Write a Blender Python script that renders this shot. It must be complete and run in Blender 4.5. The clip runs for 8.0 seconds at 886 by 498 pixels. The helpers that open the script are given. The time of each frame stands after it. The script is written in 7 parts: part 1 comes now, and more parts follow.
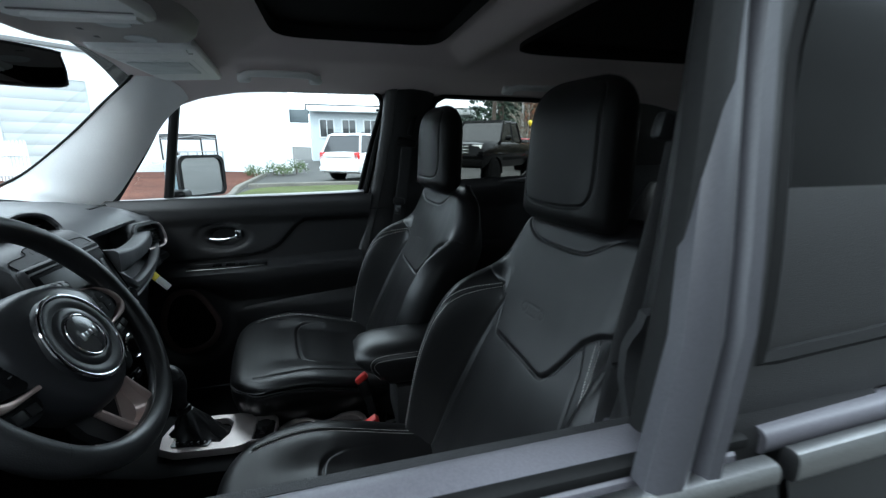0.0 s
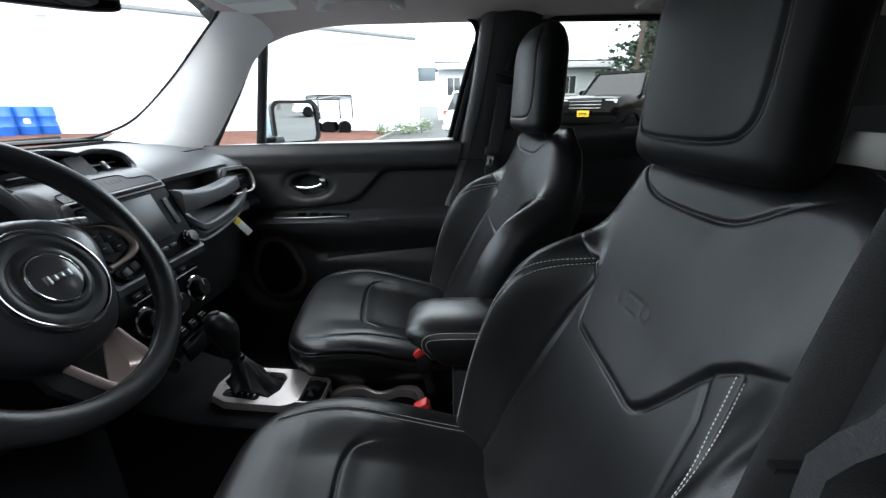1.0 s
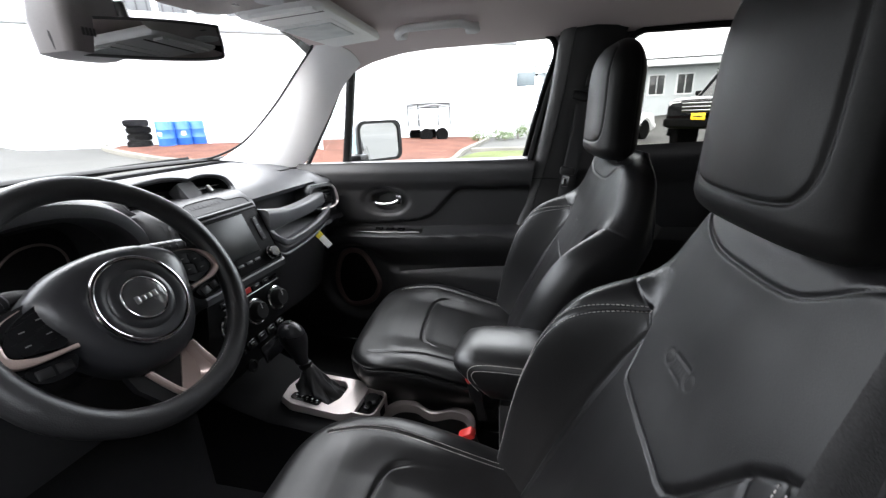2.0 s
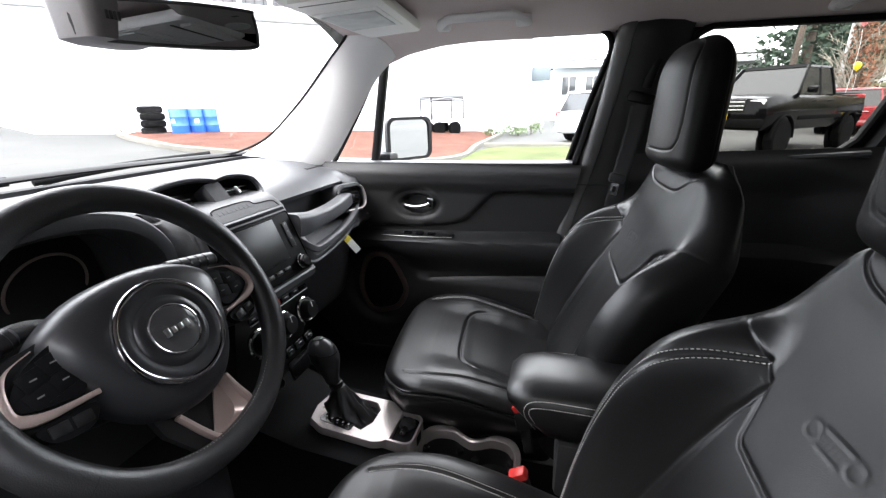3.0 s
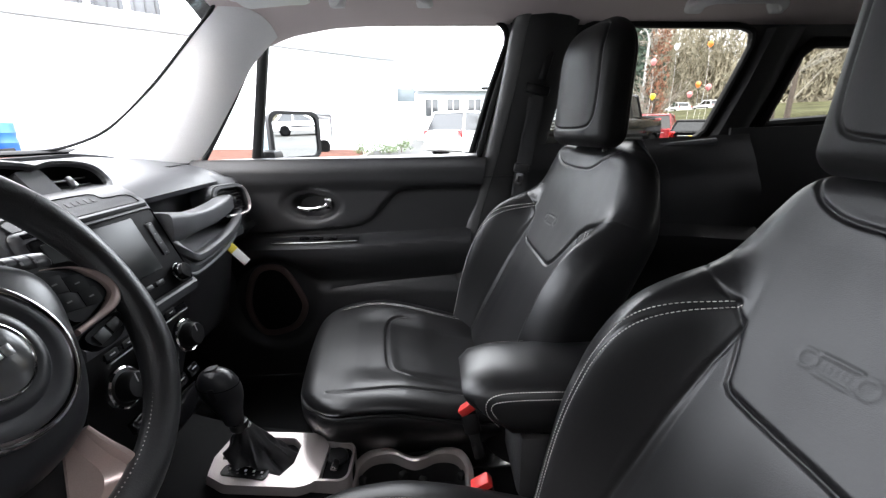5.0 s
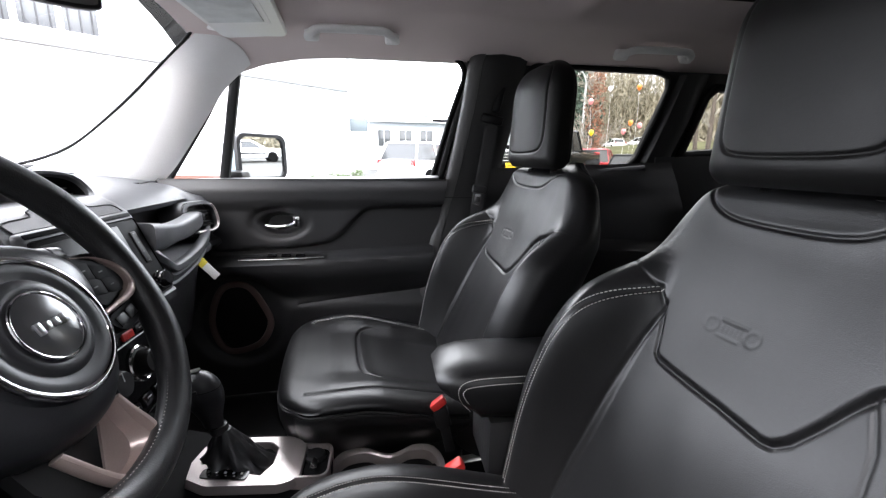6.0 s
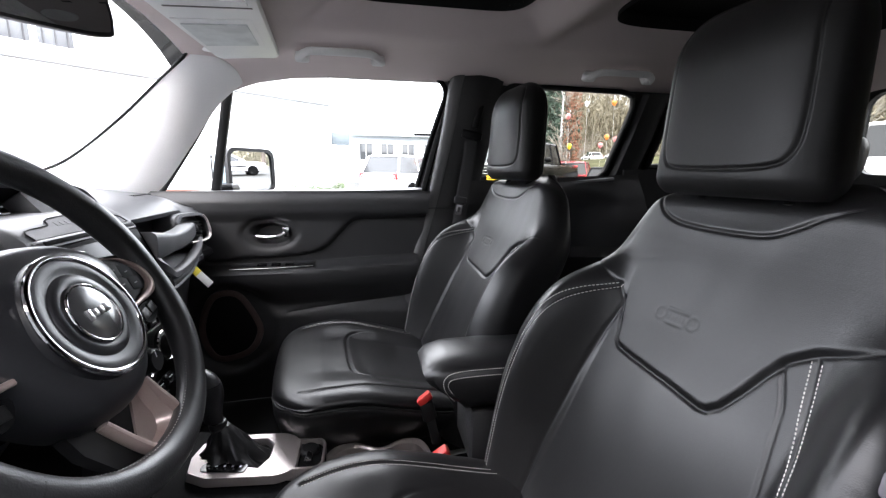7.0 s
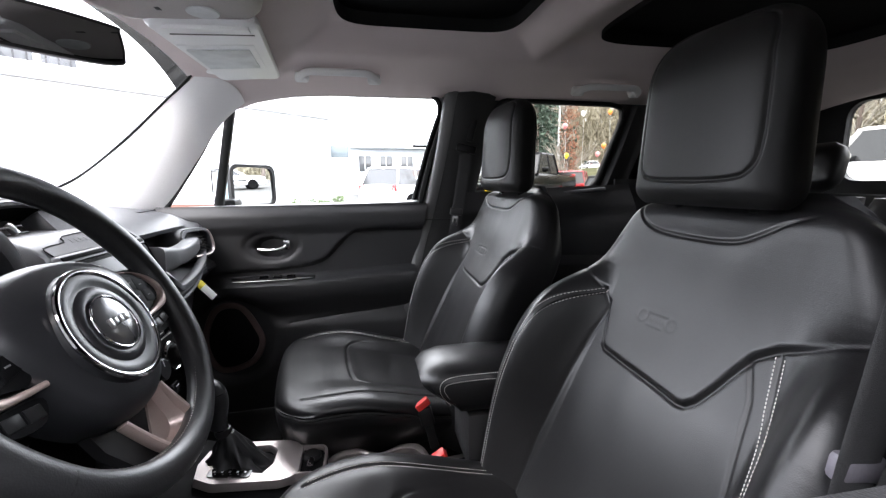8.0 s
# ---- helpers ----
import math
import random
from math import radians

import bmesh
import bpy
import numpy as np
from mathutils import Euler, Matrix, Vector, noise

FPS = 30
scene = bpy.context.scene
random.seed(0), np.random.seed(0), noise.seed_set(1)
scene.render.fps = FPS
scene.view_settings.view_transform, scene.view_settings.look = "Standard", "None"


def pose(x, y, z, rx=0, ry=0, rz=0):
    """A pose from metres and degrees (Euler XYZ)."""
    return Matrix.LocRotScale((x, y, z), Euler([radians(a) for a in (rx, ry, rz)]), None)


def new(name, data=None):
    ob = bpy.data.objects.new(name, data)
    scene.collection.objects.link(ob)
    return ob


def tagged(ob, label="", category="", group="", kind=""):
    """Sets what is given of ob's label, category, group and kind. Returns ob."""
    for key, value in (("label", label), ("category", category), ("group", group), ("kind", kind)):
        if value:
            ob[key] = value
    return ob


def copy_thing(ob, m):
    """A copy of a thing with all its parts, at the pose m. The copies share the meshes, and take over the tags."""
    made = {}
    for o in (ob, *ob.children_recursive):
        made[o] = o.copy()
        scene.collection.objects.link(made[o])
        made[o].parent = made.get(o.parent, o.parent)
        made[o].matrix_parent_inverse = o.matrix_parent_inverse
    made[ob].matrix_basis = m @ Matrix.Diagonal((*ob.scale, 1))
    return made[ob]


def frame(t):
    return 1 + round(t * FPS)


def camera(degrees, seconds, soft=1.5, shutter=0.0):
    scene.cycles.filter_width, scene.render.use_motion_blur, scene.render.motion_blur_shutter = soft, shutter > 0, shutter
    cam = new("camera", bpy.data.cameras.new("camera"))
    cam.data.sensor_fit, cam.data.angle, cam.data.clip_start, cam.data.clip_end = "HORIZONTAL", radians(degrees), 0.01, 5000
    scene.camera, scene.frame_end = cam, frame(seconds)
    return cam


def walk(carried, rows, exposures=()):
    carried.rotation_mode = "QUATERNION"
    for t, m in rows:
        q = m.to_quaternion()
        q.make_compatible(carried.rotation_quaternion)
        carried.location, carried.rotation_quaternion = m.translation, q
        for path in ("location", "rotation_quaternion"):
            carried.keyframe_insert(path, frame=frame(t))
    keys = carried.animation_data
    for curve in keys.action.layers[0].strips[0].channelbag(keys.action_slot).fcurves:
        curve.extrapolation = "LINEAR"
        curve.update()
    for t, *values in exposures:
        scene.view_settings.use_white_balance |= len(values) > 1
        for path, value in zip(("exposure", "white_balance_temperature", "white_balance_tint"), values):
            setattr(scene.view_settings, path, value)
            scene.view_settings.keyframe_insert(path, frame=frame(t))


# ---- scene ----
# The camera and its walk. The car stands along x (front at -x), its middle at y = 0; the passenger side is +y.
cam = camera(94.1, 8.0, soft=1.3, shutter=0.25)
METRES, EYE, TILT, LEAN, TURN, ASIDE = 0.92, 1.32, -14.0, 0.0, -15.0, -0.995
ROWS = [
    (0.0, 0.0, 0.0, 0.0, -0.0, 0.0, -0.0),
    (0.2, -0.0051, 0.0832, -0.0125, 2.06, -1.44, 1.18),
    (0.5, 0.0116, 0.1678, -0.0131, 7.07, -2.23, -1.03),
    (0.7, 0.0395, 0.2052, -0.0057, 10.29, -3.78, -2.20),
    (1.0, 0.0891, 0.2489, -0.0097, 16.49, -5.73, -3.14),
    (1.2, 0.1135, 0.2612, -0.0097, 19.59, -6.02, -3.19),
    (1.5, 0.1547, 0.2759, 0.0109, 23.58, -6.31, -3.86),
    (1.7, 0.1678, 0.2789, 0.0341, 26.16, -6.32, -4.27),
    (2.0, 0.1655, 0.2862, 0.0498, 29.43, -5.97, -4.63),
    (2.2, 0.1581, 0.2968, 0.0704, 31.67, -7.13, -5.37),
    (3.3, -0.0197, 0.3413, 0.0837, 30.28, -6.87, -6.27),
    (3.5, -0.0359, 0.3586, 0.0824, 30.17, -6.94, -5.66),
    (4.0, -0.0813, 0.3897, 0.0559, 25.8, -5.88, -4.67),
    (4.2, -0.0953, 0.3971, 0.0408, 23.00, -5.17, -4.16),
    (4.5, -0.1056, 0.4009, 0.0258, 18.49, -4.93, -3.79),
    (4.7, -0.1140, 0.3965, 0.0085, 16.20, -4.40, -3.25),
    (5.0, -0.1153, 0.3837, -0.0045, 13.36, -2.93, -2.89),
    (5.2, -0.1164, 0.3636, -0.0133, 11.58, -1.94, -2.20),
    (6.3, -0.1352, 0.2558, -0.0608, 5.56, 2.28, -2.31),
    (6.5, -0.1319, 0.2387, -0.0625, 4.86, 2.75, -1.9),
    (7.0, -0.1291, 0.2007, -0.0726, 4.43, 3.18, -1.67),
    (7.5, -0.1203, 0.1759, -0.0727, 4.91, 3.66, -0.67),
    (8.0, -0.1129, 0.1587, -0.076, 4.51, 4.63, -0.78),
]
EXPOSURES = [
    (0.0, 1.5, 5700, 0), (0.5, 1.8, 5900, 3), (1.0, 2.25, 6100, 6), (1.5, 2.7, 6450, 10), (2.2, 2.85, 6500, 12),
    (3.4, 3.0, 6500, 13), (5.0, 3.0, 6480, 13), (6.4, 3.08, 6440, 15), (8.0, 3.12, 6440, 15),
]
walk(cam, [(t, pose(0, ASIDE, EYE, TILT, LEAN, TURN) @ pose(METRES * x, METRES * y, METRES * z, 90 + pitch, roll, yaw))
           for t, x, y, z, yaw, pitch, roll in ROWS], EXPOSURES)

# Overcast sky and a broad, weak sun.
world = bpy.data.worlds.new("overcast_sky")
scene.world = world
world.use_nodes = True
wn, wl = world.node_tree.nodes, world.node_tree.links
wn.clear()
sky = wn.new("ShaderNodeTexSky")
sky.sky_type, sky.sun_disc = "NISHITA", False
sky.sun_elevation, sky.sun_rotation = radians(42), radians(200)
sky.air_density, sky.dust_density, sky.ozone_density = 1.0, 4.0, 1.0
cloud = wn.new("ShaderNodeMix")
cloud.data_type = "RGBA"
cloud.inputs["Factor"].default_value = 0.8
cloud.inputs["B"].default_value = (12.5, 13.0, 13.6, 1)
back = wn.new("ShaderNodeBackground")
back.inputs["Strength"].default_value = 0.14
wo = wn.new("ShaderNodeOutputWorld")
wl.new(sky.outputs["Color"], cloud.inputs["A"])
wl.new(cloud.outputs["Result"], back.inputs["Color"])
wl.new(back.outputs["Background"], wo.inputs["Surface"])
sun = new("sun", bpy.data.lights.new("sun", "SUN"))
sun.data.energy, sun.data.angle, sun.data.color = 0.5, radians(70), (1.0, 0.97, 0.92)
sun.matrix_world = pose(0, 0, 30, 42, 0, 200)


# ---- materials ----
def surface(name, color, rough=0.5, metal=0.0, grain=0.0, grain_size=400.0, bump=0.0, bump_size=600.0, stain=0.0, stain_size=6.0,
            coat=0.0, voronoi=False, vary=0.0, spec=0.5):
    """A Principled surface with fine grain, broad stains, relief and, for repeats, a chance shade for each object. Sizes are waves in a metre."""
    m = bpy.data.materials.new(name)
    m.use_nodes = True
    n, l = m.node_tree.nodes, m.node_tree.links
    b = n["Principled BSDF"]
    b.inputs["Base Color"].default_value = (*color, 1)
    b.inputs["Roughness"].default_value, b.inputs["Metallic"].default_value = rough, metal
    b.inputs["Coat Weight"].default_value = coat
    b.inputs["Specular IOR Level"].default_value = spec
    place = n.new("ShaderNodeTexCoord")
    shade = None
    for amount, size, detail in ((grain, grain_size, 3.0), (stain, stain_size, 5.0)):
        if amount:
            t = n.new("ShaderNodeTexNoise")
            t.inputs["Scale"].default_value, t.inputs["Detail"].default_value = size, detail
            l.new(place.outputs["Object"], t.inputs["Vector"])
            r = n.new("ShaderNodeMapRange")
            r.inputs["From Min"].default_value, r.inputs["From Max"].default_value = 0.3, 0.7
            r.inputs["To Min"].default_value, r.inputs["To Max"].default_value = 1 - amount, 1 + amount
            l.new(t.outputs["Fac"], r.inputs["Value"])
            if shade is None:
                shade = r.outputs["Result"]
            else:
                k = n.new("ShaderNodeMath")
                k.operation = "MULTIPLY"
                l.new(shade, k.inputs[0])
                l.new(r.outputs["Result"], k.inputs[1])
                shade = k.outputs[0]
                rr = n.new("ShaderNodeMapRange")
                rr.inputs["To Min"].default_value, rr.inputs["To Max"].default_value = max(rough - 0.1, 0.02), min(rough + 0.1, 1)
                l.new(t.outputs["Fac"], rr.inputs["Value"])
                l.new(rr.outputs["Result"], b.inputs["Roughness"])
    if vary:
        info = n.new("ShaderNodeObjectInfo")
        r = n.new("ShaderNodeMapRange")
        r.inputs["To Min"].default_value, r.inputs["To Max"].default_value = 1 - vary, 1 + vary
        l.new(info.outputs["Random"], r.inputs["Value"])
        if shade is None:
            shade = r.outputs["Result"]
        else:
            k = n.new("ShaderNodeMath")
            k.operation = "MULTIPLY"
            l.new(shade, k.inputs[0])
            l.new(r.outputs["Result"], k.inputs[1])
            shade = k.outputs[0]
    if shade is not None:
        mix = n.new("ShaderNodeVectorMath")
        mix.operation = "SCALE"
        mix.inputs[0].default_value = color
        l.new(shade, mix.inputs["Scale"])
        l.new(mix.outputs[0], b.inputs["Base Color"])
    if bump:
        t = n.new("ShaderNodeTexVoronoi" if voronoi else "ShaderNodeTexNoise")
        t.inputs["Scale"].default_value = bump_size
        l.new(place.outputs["Object"], t.inputs["Vector"])
        k = n.new("ShaderNodeBump")
        k.inputs["Strength"].default_value, k.inputs["Distance"].default_value = bump, 0.001
        l.new(t.outputs["Distance" if voronoi else "Fac"], k.inputs["Height"])
        l.new(k.outputs["Normal"], b.inputs["Normal"])
    return m


def clear_glass(name, tint=(0.975, 0.985, 0.98), gloss=0.5, least=0.02):
    """A pane: clear, with a mirror gloss that grows at a slant."""
    m = bpy.data.materials.new(name)
    m.use_nodes = True
    n, l = m.node_tree.nodes, m.node_tree.links
    n.remove(n["Principled BSDF"])
    thru, shine, mix, slant, power = (n.new("ShaderNode" + k) for k in ("BsdfTransparent", "BsdfGlossy", "MixShader", "LayerWeight", "Math"))
    thru.inputs["Color"].default_value = (*tint, 1)
    shine.inputs["Roughness"].default_value = 0.02
    slant.inputs["Blend"].default_value = 0.5
    power.operation = "MULTIPLY_ADD"
    cube = n.new("ShaderNodeMath")
    cube.operation = "POWER"
    cube.inputs[1].default_value = 4.0
    l.new(slant.outputs["Facing"], cube.inputs[0])
    l.new(cube.outputs[0], power.inputs[0])
    power.inputs[1].default_value, power.inputs[2].default_value = gloss, least
    l.new(power.outputs[0], mix.inputs[0])
    l.new(thru.outputs[0], mix.inputs[1])
    l.new(shine.outputs[0], mix.inputs[2])
    l.new(mix.outputs[0], n["Material Output"].inputs["Surface"])
    return m


def mirror_glass(name, color=(0.9, 0.92, 0.93), rough=0.01):
    m = surface(name, color, rough, 1.0)
    return m


LEATHER = surface("black_leather", (0.0100, 0.0098, 0.0104), 0.36, spec=0.47, grain=0.10, grain_size=240, bump=0.10, bump_size=700, stain=0.14, stain_size=9, voronoi=True)
# The seat leather, darker and duller: shade on the front headrests put into colour.
SHADED_LEATHER = surface("shaded_black_leather", (0.0085, 0.0083, 0.0083), 0.46, spec=0.22, grain=0.10, grain_size=240, bump=0.07, bump_size=700, stain=0.14, stain_size=9, voronoi=True)
LEATHER_SMOOTH = surface("steering_leather", (0.017, 0.017, 0.018), 0.36, grain=0.1, grain_size=200, bump=0.15, bump_size=650, stain=0.12, stain_size=14, voronoi=True)
SOFT_BLACK = surface("black_soft_plastic", (0.029, 0.029, 0.030), 0.42, grain=0.1, grain_size=350, bump=0.3, bump_size=800, stain=0.1, stain_size=5, voronoi=True)
DASH_BLACK = surface("grained_dash_plastic", (0.060, 0.061, 0.065), 0.46, spec=0.6, grain=0.1, grain_size=350, bump=0.22, bump_size=750, stain=0.12, stain_size=5, voronoi=True)
HARD_BLACK = surface("black_hard_plastic", (0.008, 0.008, 0.0085), 0.42, spec=0.35, grain=0.08, grain_size=300, bump=0.12, bump_size=900, stain=0.1, stain_size=7)
GLOSS_BLACK = surface("gloss_black_plastic", (0.008, 0.008, 0.009), 0.14, stain=0.1, stain_size=12, grain=0.05)
RUBBER = surface("black_rubber", (0.007, 0.007, 0.007), 0.7, grain=0.15, grain_size=200, stain=0.1, spec=0.25)
KEY_BLACK = surface("matt_key_plastic", (0.004, 0.004, 0.0045), 0.6, grain=0.08, grain_size=300, stain=0.1, stain_size=20, spec=0.08)
CARPET = surface("black_carpet", (0.006, 0.006, 0.007), 0.95, grain=0.4, grain_size=700, bump=0.9, bump_size=900, stain=0.15)
LINING = surface("grey_headliner_cloth", (0.68, 0.59, 0.58), 0.95, grain=0.06, grain_size=900, bump=0.35, bump_size=1400, stain=0.05, stain_size=3)
TRIM_GREY = surface("light_grey_trim_plastic", (0.88, 0.875, 0.87), 0.42, spec=0.8, grain=0.04, grain_size=500, bump=0.2, bump_size=900, stain=0.04, stain_size=4, voronoi=True)
# paler pillar trim, with the sheen of its front edge put into the colour
PILLAR_SHEEN = surface("pillar_sheen_grey", (0.060, 0.058, 0.058), 0.36, spec=0.6, grain=0.08, grain_size=500, bump=0.2, bump_size=900, stain=0.08, stain_size=4, voronoi=True)
OVERHEAD_GREY = surface("warm_grey_overhead_plastic", (0.42, 0.385, 0.37), 0.55, grain=0.05, grain_size=500, bump=0.2, bump_size=900, stain=0.06, stain_size=4, voronoi=True)
PILLAR_DARK = surface("charcoal_pillar_trim", (0.017, 0.0167, 0.017), 0.45, grain=0.08, grain_size=500, bump=0.25, bump_size=900, stain=0.08, stain_size=4, voronoi=True)
SILVER = surface("warm_silver_paint", (0.43, 0.385, 0.372), 0.32, 0.7, grain=0.05, grain_size=900, stain=0.06, stain_size=10)
BRONZE = surface("bronze_silver_paint", (0.42, 0.33, 0.30), 0.32, 0.5, grain=0.05, grain_size=900, stain=0.06, stain_size=10)
SPEAKER_RING = surface("dark_bronze_plastic", (0.17, 0.118, 0.108), 0.32, 0.3, grain=0.05, grain_size=900, stain=0.06, stain_size=10)
CHROME = surface("chrome", (0.82, 0.82, 0.83), 0.08, 1.0, stain=0.05, stain_size=30, grain=0.03)
DARK_CHROME = surface("dark_chrome", (0.42, 0.42, 0.44), 0.07, 1.0, stain=0.05, stain_size=30, grain=0.03)
STEEL = surface("brushed_steel", (0.5, 0.5, 0.5), 0.3, 1.0, grain=0.1, grain_size=500)
THREAD = surface("pale_grey_thread", (0.62, 0.59, 0.56), 0.85, grain=0.1, grain_size=900)
PIPING = surface("black_seam_piping", (0.010, 0.010, 0.010), 0.45, grain=0.1, grain_size=300)
WEBBING = surface("grey_belt_webbing", (0.040, 0.040, 0.041), 0.75, grain=0.3, grain_size=900, bump=0.6, bump_size=1200)
HOUSING_GREY = surface("grey_sensor_plastic", (0.11, 0.10, 0.10), 0.5, grain=0.06, grain_size=400, bump=0.1, bump_size=900, stain=0.08, stain_size=9)
TONGUE_GREY = surface("grey_tongue_plastic", (0.16, 0.15, 0.17), 0.45, grain=0.06, grain_size=300, stain=0.08, stain_size=30)
RED_PLASTIC = surface("red_buckle_plastic", (0.62, 0.035, 0.03), 0.38, grain=0.05, grain_size=400, stain=0.06, stain_size=20)
HUB_BLACK = surface("satin_airbag_plastic", (0.018, 0.0183, 0.0205), 0.34, grain=0.08, grain_size=300, bump=0.08, bump_size=900, stain=0.08, stain_size=8)
BADGE_GLOSS = surface("gloss_badge_disc", (0.05, 0.05, 0.052), 0.16, spec=0.9, stain=0.08, stain_size=30)
SILL_BLACK = surface("satin_sill_plastic", (0.075, 0.075, 0.078), 0.36, grain=0.08, grain_size=400, bump=0.1, bump_size=800, stain=0.08, stain_size=6)
SCREEN = surface("dark_touch_screen", (0.018, 0.020, 0.020), 0.34, spec=0.25, stain=0.15, stain_size=25, grain=0.05)
PAPER_WHITE = surface("white_tag_paper", (0.78, 0.78, 0.75), 0.8, grain=0.04, grain_size=200)
PAPER_YELLOW = surface("yellow_tag_paper", (0.80, 0.66, 0.05), 0.75, grain=0.05, grain_size=200)
MARK_WHITE = surface("white_print", (0.6, 0.6, 0.6), 0.6)
MARK_GREY = surface("grey_print", (0.12, 0.12, 0.12), 0.6)
LABEL_GREY = surface("pale_visor_label", (0.68, 0.70, 0.70), 0.6, grain=0.03, stain=0.12, stain_size=22)
GLASS = clear_glass("window_glass")
TINTED = clear_glass("privacy_tinted_glass", (0.62, 0.62, 0.60), 0.02, 0.004)
DARK_GLASS = surface("dark_tinted_side_glass", (0.006, 0.006, 0.006), 0.12, spec=0.25, stain=0.1)
MIRROR = mirror_glass("mirror_glass")
ROOF_DARK = surface("black_roof_shade", (0.004, 0.004, 0.004), 0.85, spec=0.1, grain=0.1, grain_size=300)
DIM_MIRROR = mirror_glass("dimmed_mirror_glass", (0.20, 0.20, 0.20))
LENS_AMBER = surface("amber_indicator", (0.7, 0.18, 0.04), 0.3)
BODY_BLUE = surface("pale_blue_body_paint", (0.30, 0.42, 0.46), 0.25, 0.0, coat=0.6, stain=0.05, stain_size=3, grain=0.04)
BODY_PAINT = surface("black_body_paint", (0.008, 0.009, 0.010), 0.2, coat=0.5, stain=0.05, stain_size=3, grain=0.04)
FRAME_GREY = surface("satin_pillar_applique", (0.052, 0.051, 0.058), 0.42, grain=0.1, stain=0.1)
BODY_DARK = surface("dark_grey_body_trim", (0.14, 0.135, 0.15), 0.4, grain=0.1, stain=0.1)


# ---- mesh helpers ----
def part(name, bm, material, parent=None, label="", smooth=True, place=None, sharp=True):
    """Links a bmesh as one mesh object, under a thing or a part where one is given."""
    bmesh.ops.recalc_face_normals(bm, faces=bm.faces)
    me = bpy.data.meshes.new(name)
    bm.to_mesh(me)
    bm.free()
    me.materials.append(material)
    if smooth:
        for p in me.polygons:
            p.use_smooth = True
        if sharp:
            me.set_sharp_from_angle(angle=radians(38))
    ob = new(name, me)
    if parent is not None:
        ob.parent = parent
    if place is not None:
        ob.matrix_basis = place
    if label:
        tagged(ob, label)
    return ob


def thing(name, label, category, group="", place=None, kind=""):
    """An Empty that holds a thing's parts."""
    ob = new(name)
    ob.empty_display_size = 0.05
    if place is not None:
        ob.matrix_basis = place
    return tagged(ob, label, category, group, kind)


def add_box(bm, size, place=None, bevel=0.0, seg=2):
    """A box of that size about its middle, edges rounded."""
    got = bmesh.ops.create_cube(bm, size=1.0, matrix=Matrix.Diagonal((*size, 1)))
    verts = got["verts"]
    if bevel:
        edges = list({e for v in verts for e in v.link_edges})
        out = bmesh.ops.bevel(bm, geom=edges, offset=bevel, segments=seg, profile=0.5, affect="EDGES")
        verts = list({v for f in out["faces"] for v in f.verts} | {v for v in verts if v.is_valid})
    if place is not None:
        bmesh.ops.transform(bm, matrix=place, verts=verts)
    return bm


def box(size, place=None, bevel=0.0, seg=2):
    return add_box(bmesh.new(), size, place, bevel, seg)


def add_loft(bm, rings, closed=True, cap=True):
    """Skins rings of equally many points."""
    rows = [[bm.verts.new(p) for p in r] for r in rings]
    n = len(rows[0])
    for a, b in zip(rows, rows[1:]):
        for i in range(n if closed else n - 1):
            j = (i + 1) % n
            bm.faces.new((a[i], a[j], b[j], b[i]))
    if cap and closed:
        bm.faces.new(rows[0])
        bm.faces.new(rows[-1])
    return rows


def loft(rings, closed=True, cap=True):
    bm = bmesh.new()
    add_loft(bm, rings, closed, cap)
    return bm


def smooth_path(points, n, closed=False):
    """A Catmull-Rom line through the points, n steps a span."""
    pts = [Vector(p) for p in points]
    out, m = [], len(pts)
    spans = m if closed else m - 1
    for i in range(spans):
        p = [pts[(i + k) % m] if closed else pts[min(max(i + k, 0), m - 1)] for k in (-1, 0, 1, 2)]
        for s in range(n):
            t = s / n
            out.append(0.5 * (2 * p[1] + (p[2] - p[0]) * t + (2 * p[0] - 5 * p[1] + 4 * p[2] - p[3]) * t * t
                              + (3 * p[1] - p[0] - 3 * p[2] + p[3]) * t ** 3))
    if not closed:
        out.append(pts[-1])
    return out


def add_sweep(bm, path, profile, closed=False, up=(0, 0, 1), scales=None):
    """Carries a profile of (aside, above) points along a path."""
    pts, rings = [Vector(p) for p in path], []
    m = len(pts)
    for i, p in enumerate(pts):
        a = pts[(i - 1) % m] if closed or i else p
        b = pts[(i + 1) % m] if closed or i < m - 1 else p
        ahead = (b - a).normalized()
        side = ahead.cross(Vector(up))
        side = side.normalized() if side.length > 1e-6 else Vector((1, 0, 0))
        top = side.cross(ahead)
        k = scales[i] if scales else 1.0
        rings.append([p + side * (u * k) + top * (v * k) for u, v in profile])
    if closed:
        rings.append(rings[0])
    add_loft(bm, rings, True, not closed)
    if closed:
        bmesh.ops.remove_doubles(bm, verts=bm.verts, dist=1e-6)
    return bm


def sweep(path, profile, closed=False, up=(0, 0, 1), scales=None):
    return add_sweep(bmesh.new(), path, profile, closed, up, scales)


def round_profile(a, b=None, n=12, power=2.0):
    """A superellipse of half width a and half height b."""
    b = a if b is None else b
    out = []
    for i in range(n):
        t = 2 * math.pi * i / n
        c, s = math.cos(t), math.sin(t)
        out.append((a * math.copysign(abs(c) ** (2 / power), c), b * math.copysign(abs(s) ** (2 / power), s)))
    return out


def add_lathe(bm, outline, place=None, n=24):
    """Turns (radius, height) points about z."""
    rings = [[(r * math.cos(2 * math.pi * i / n), r * math.sin(2 * math.pi * i / n), h) for i in range(n)] for r, h in outline]
    if place is not None:
        rings = [[place @ Vector(p) for p in r] for r in rings]
    add_loft(bm, rings)
    return bm


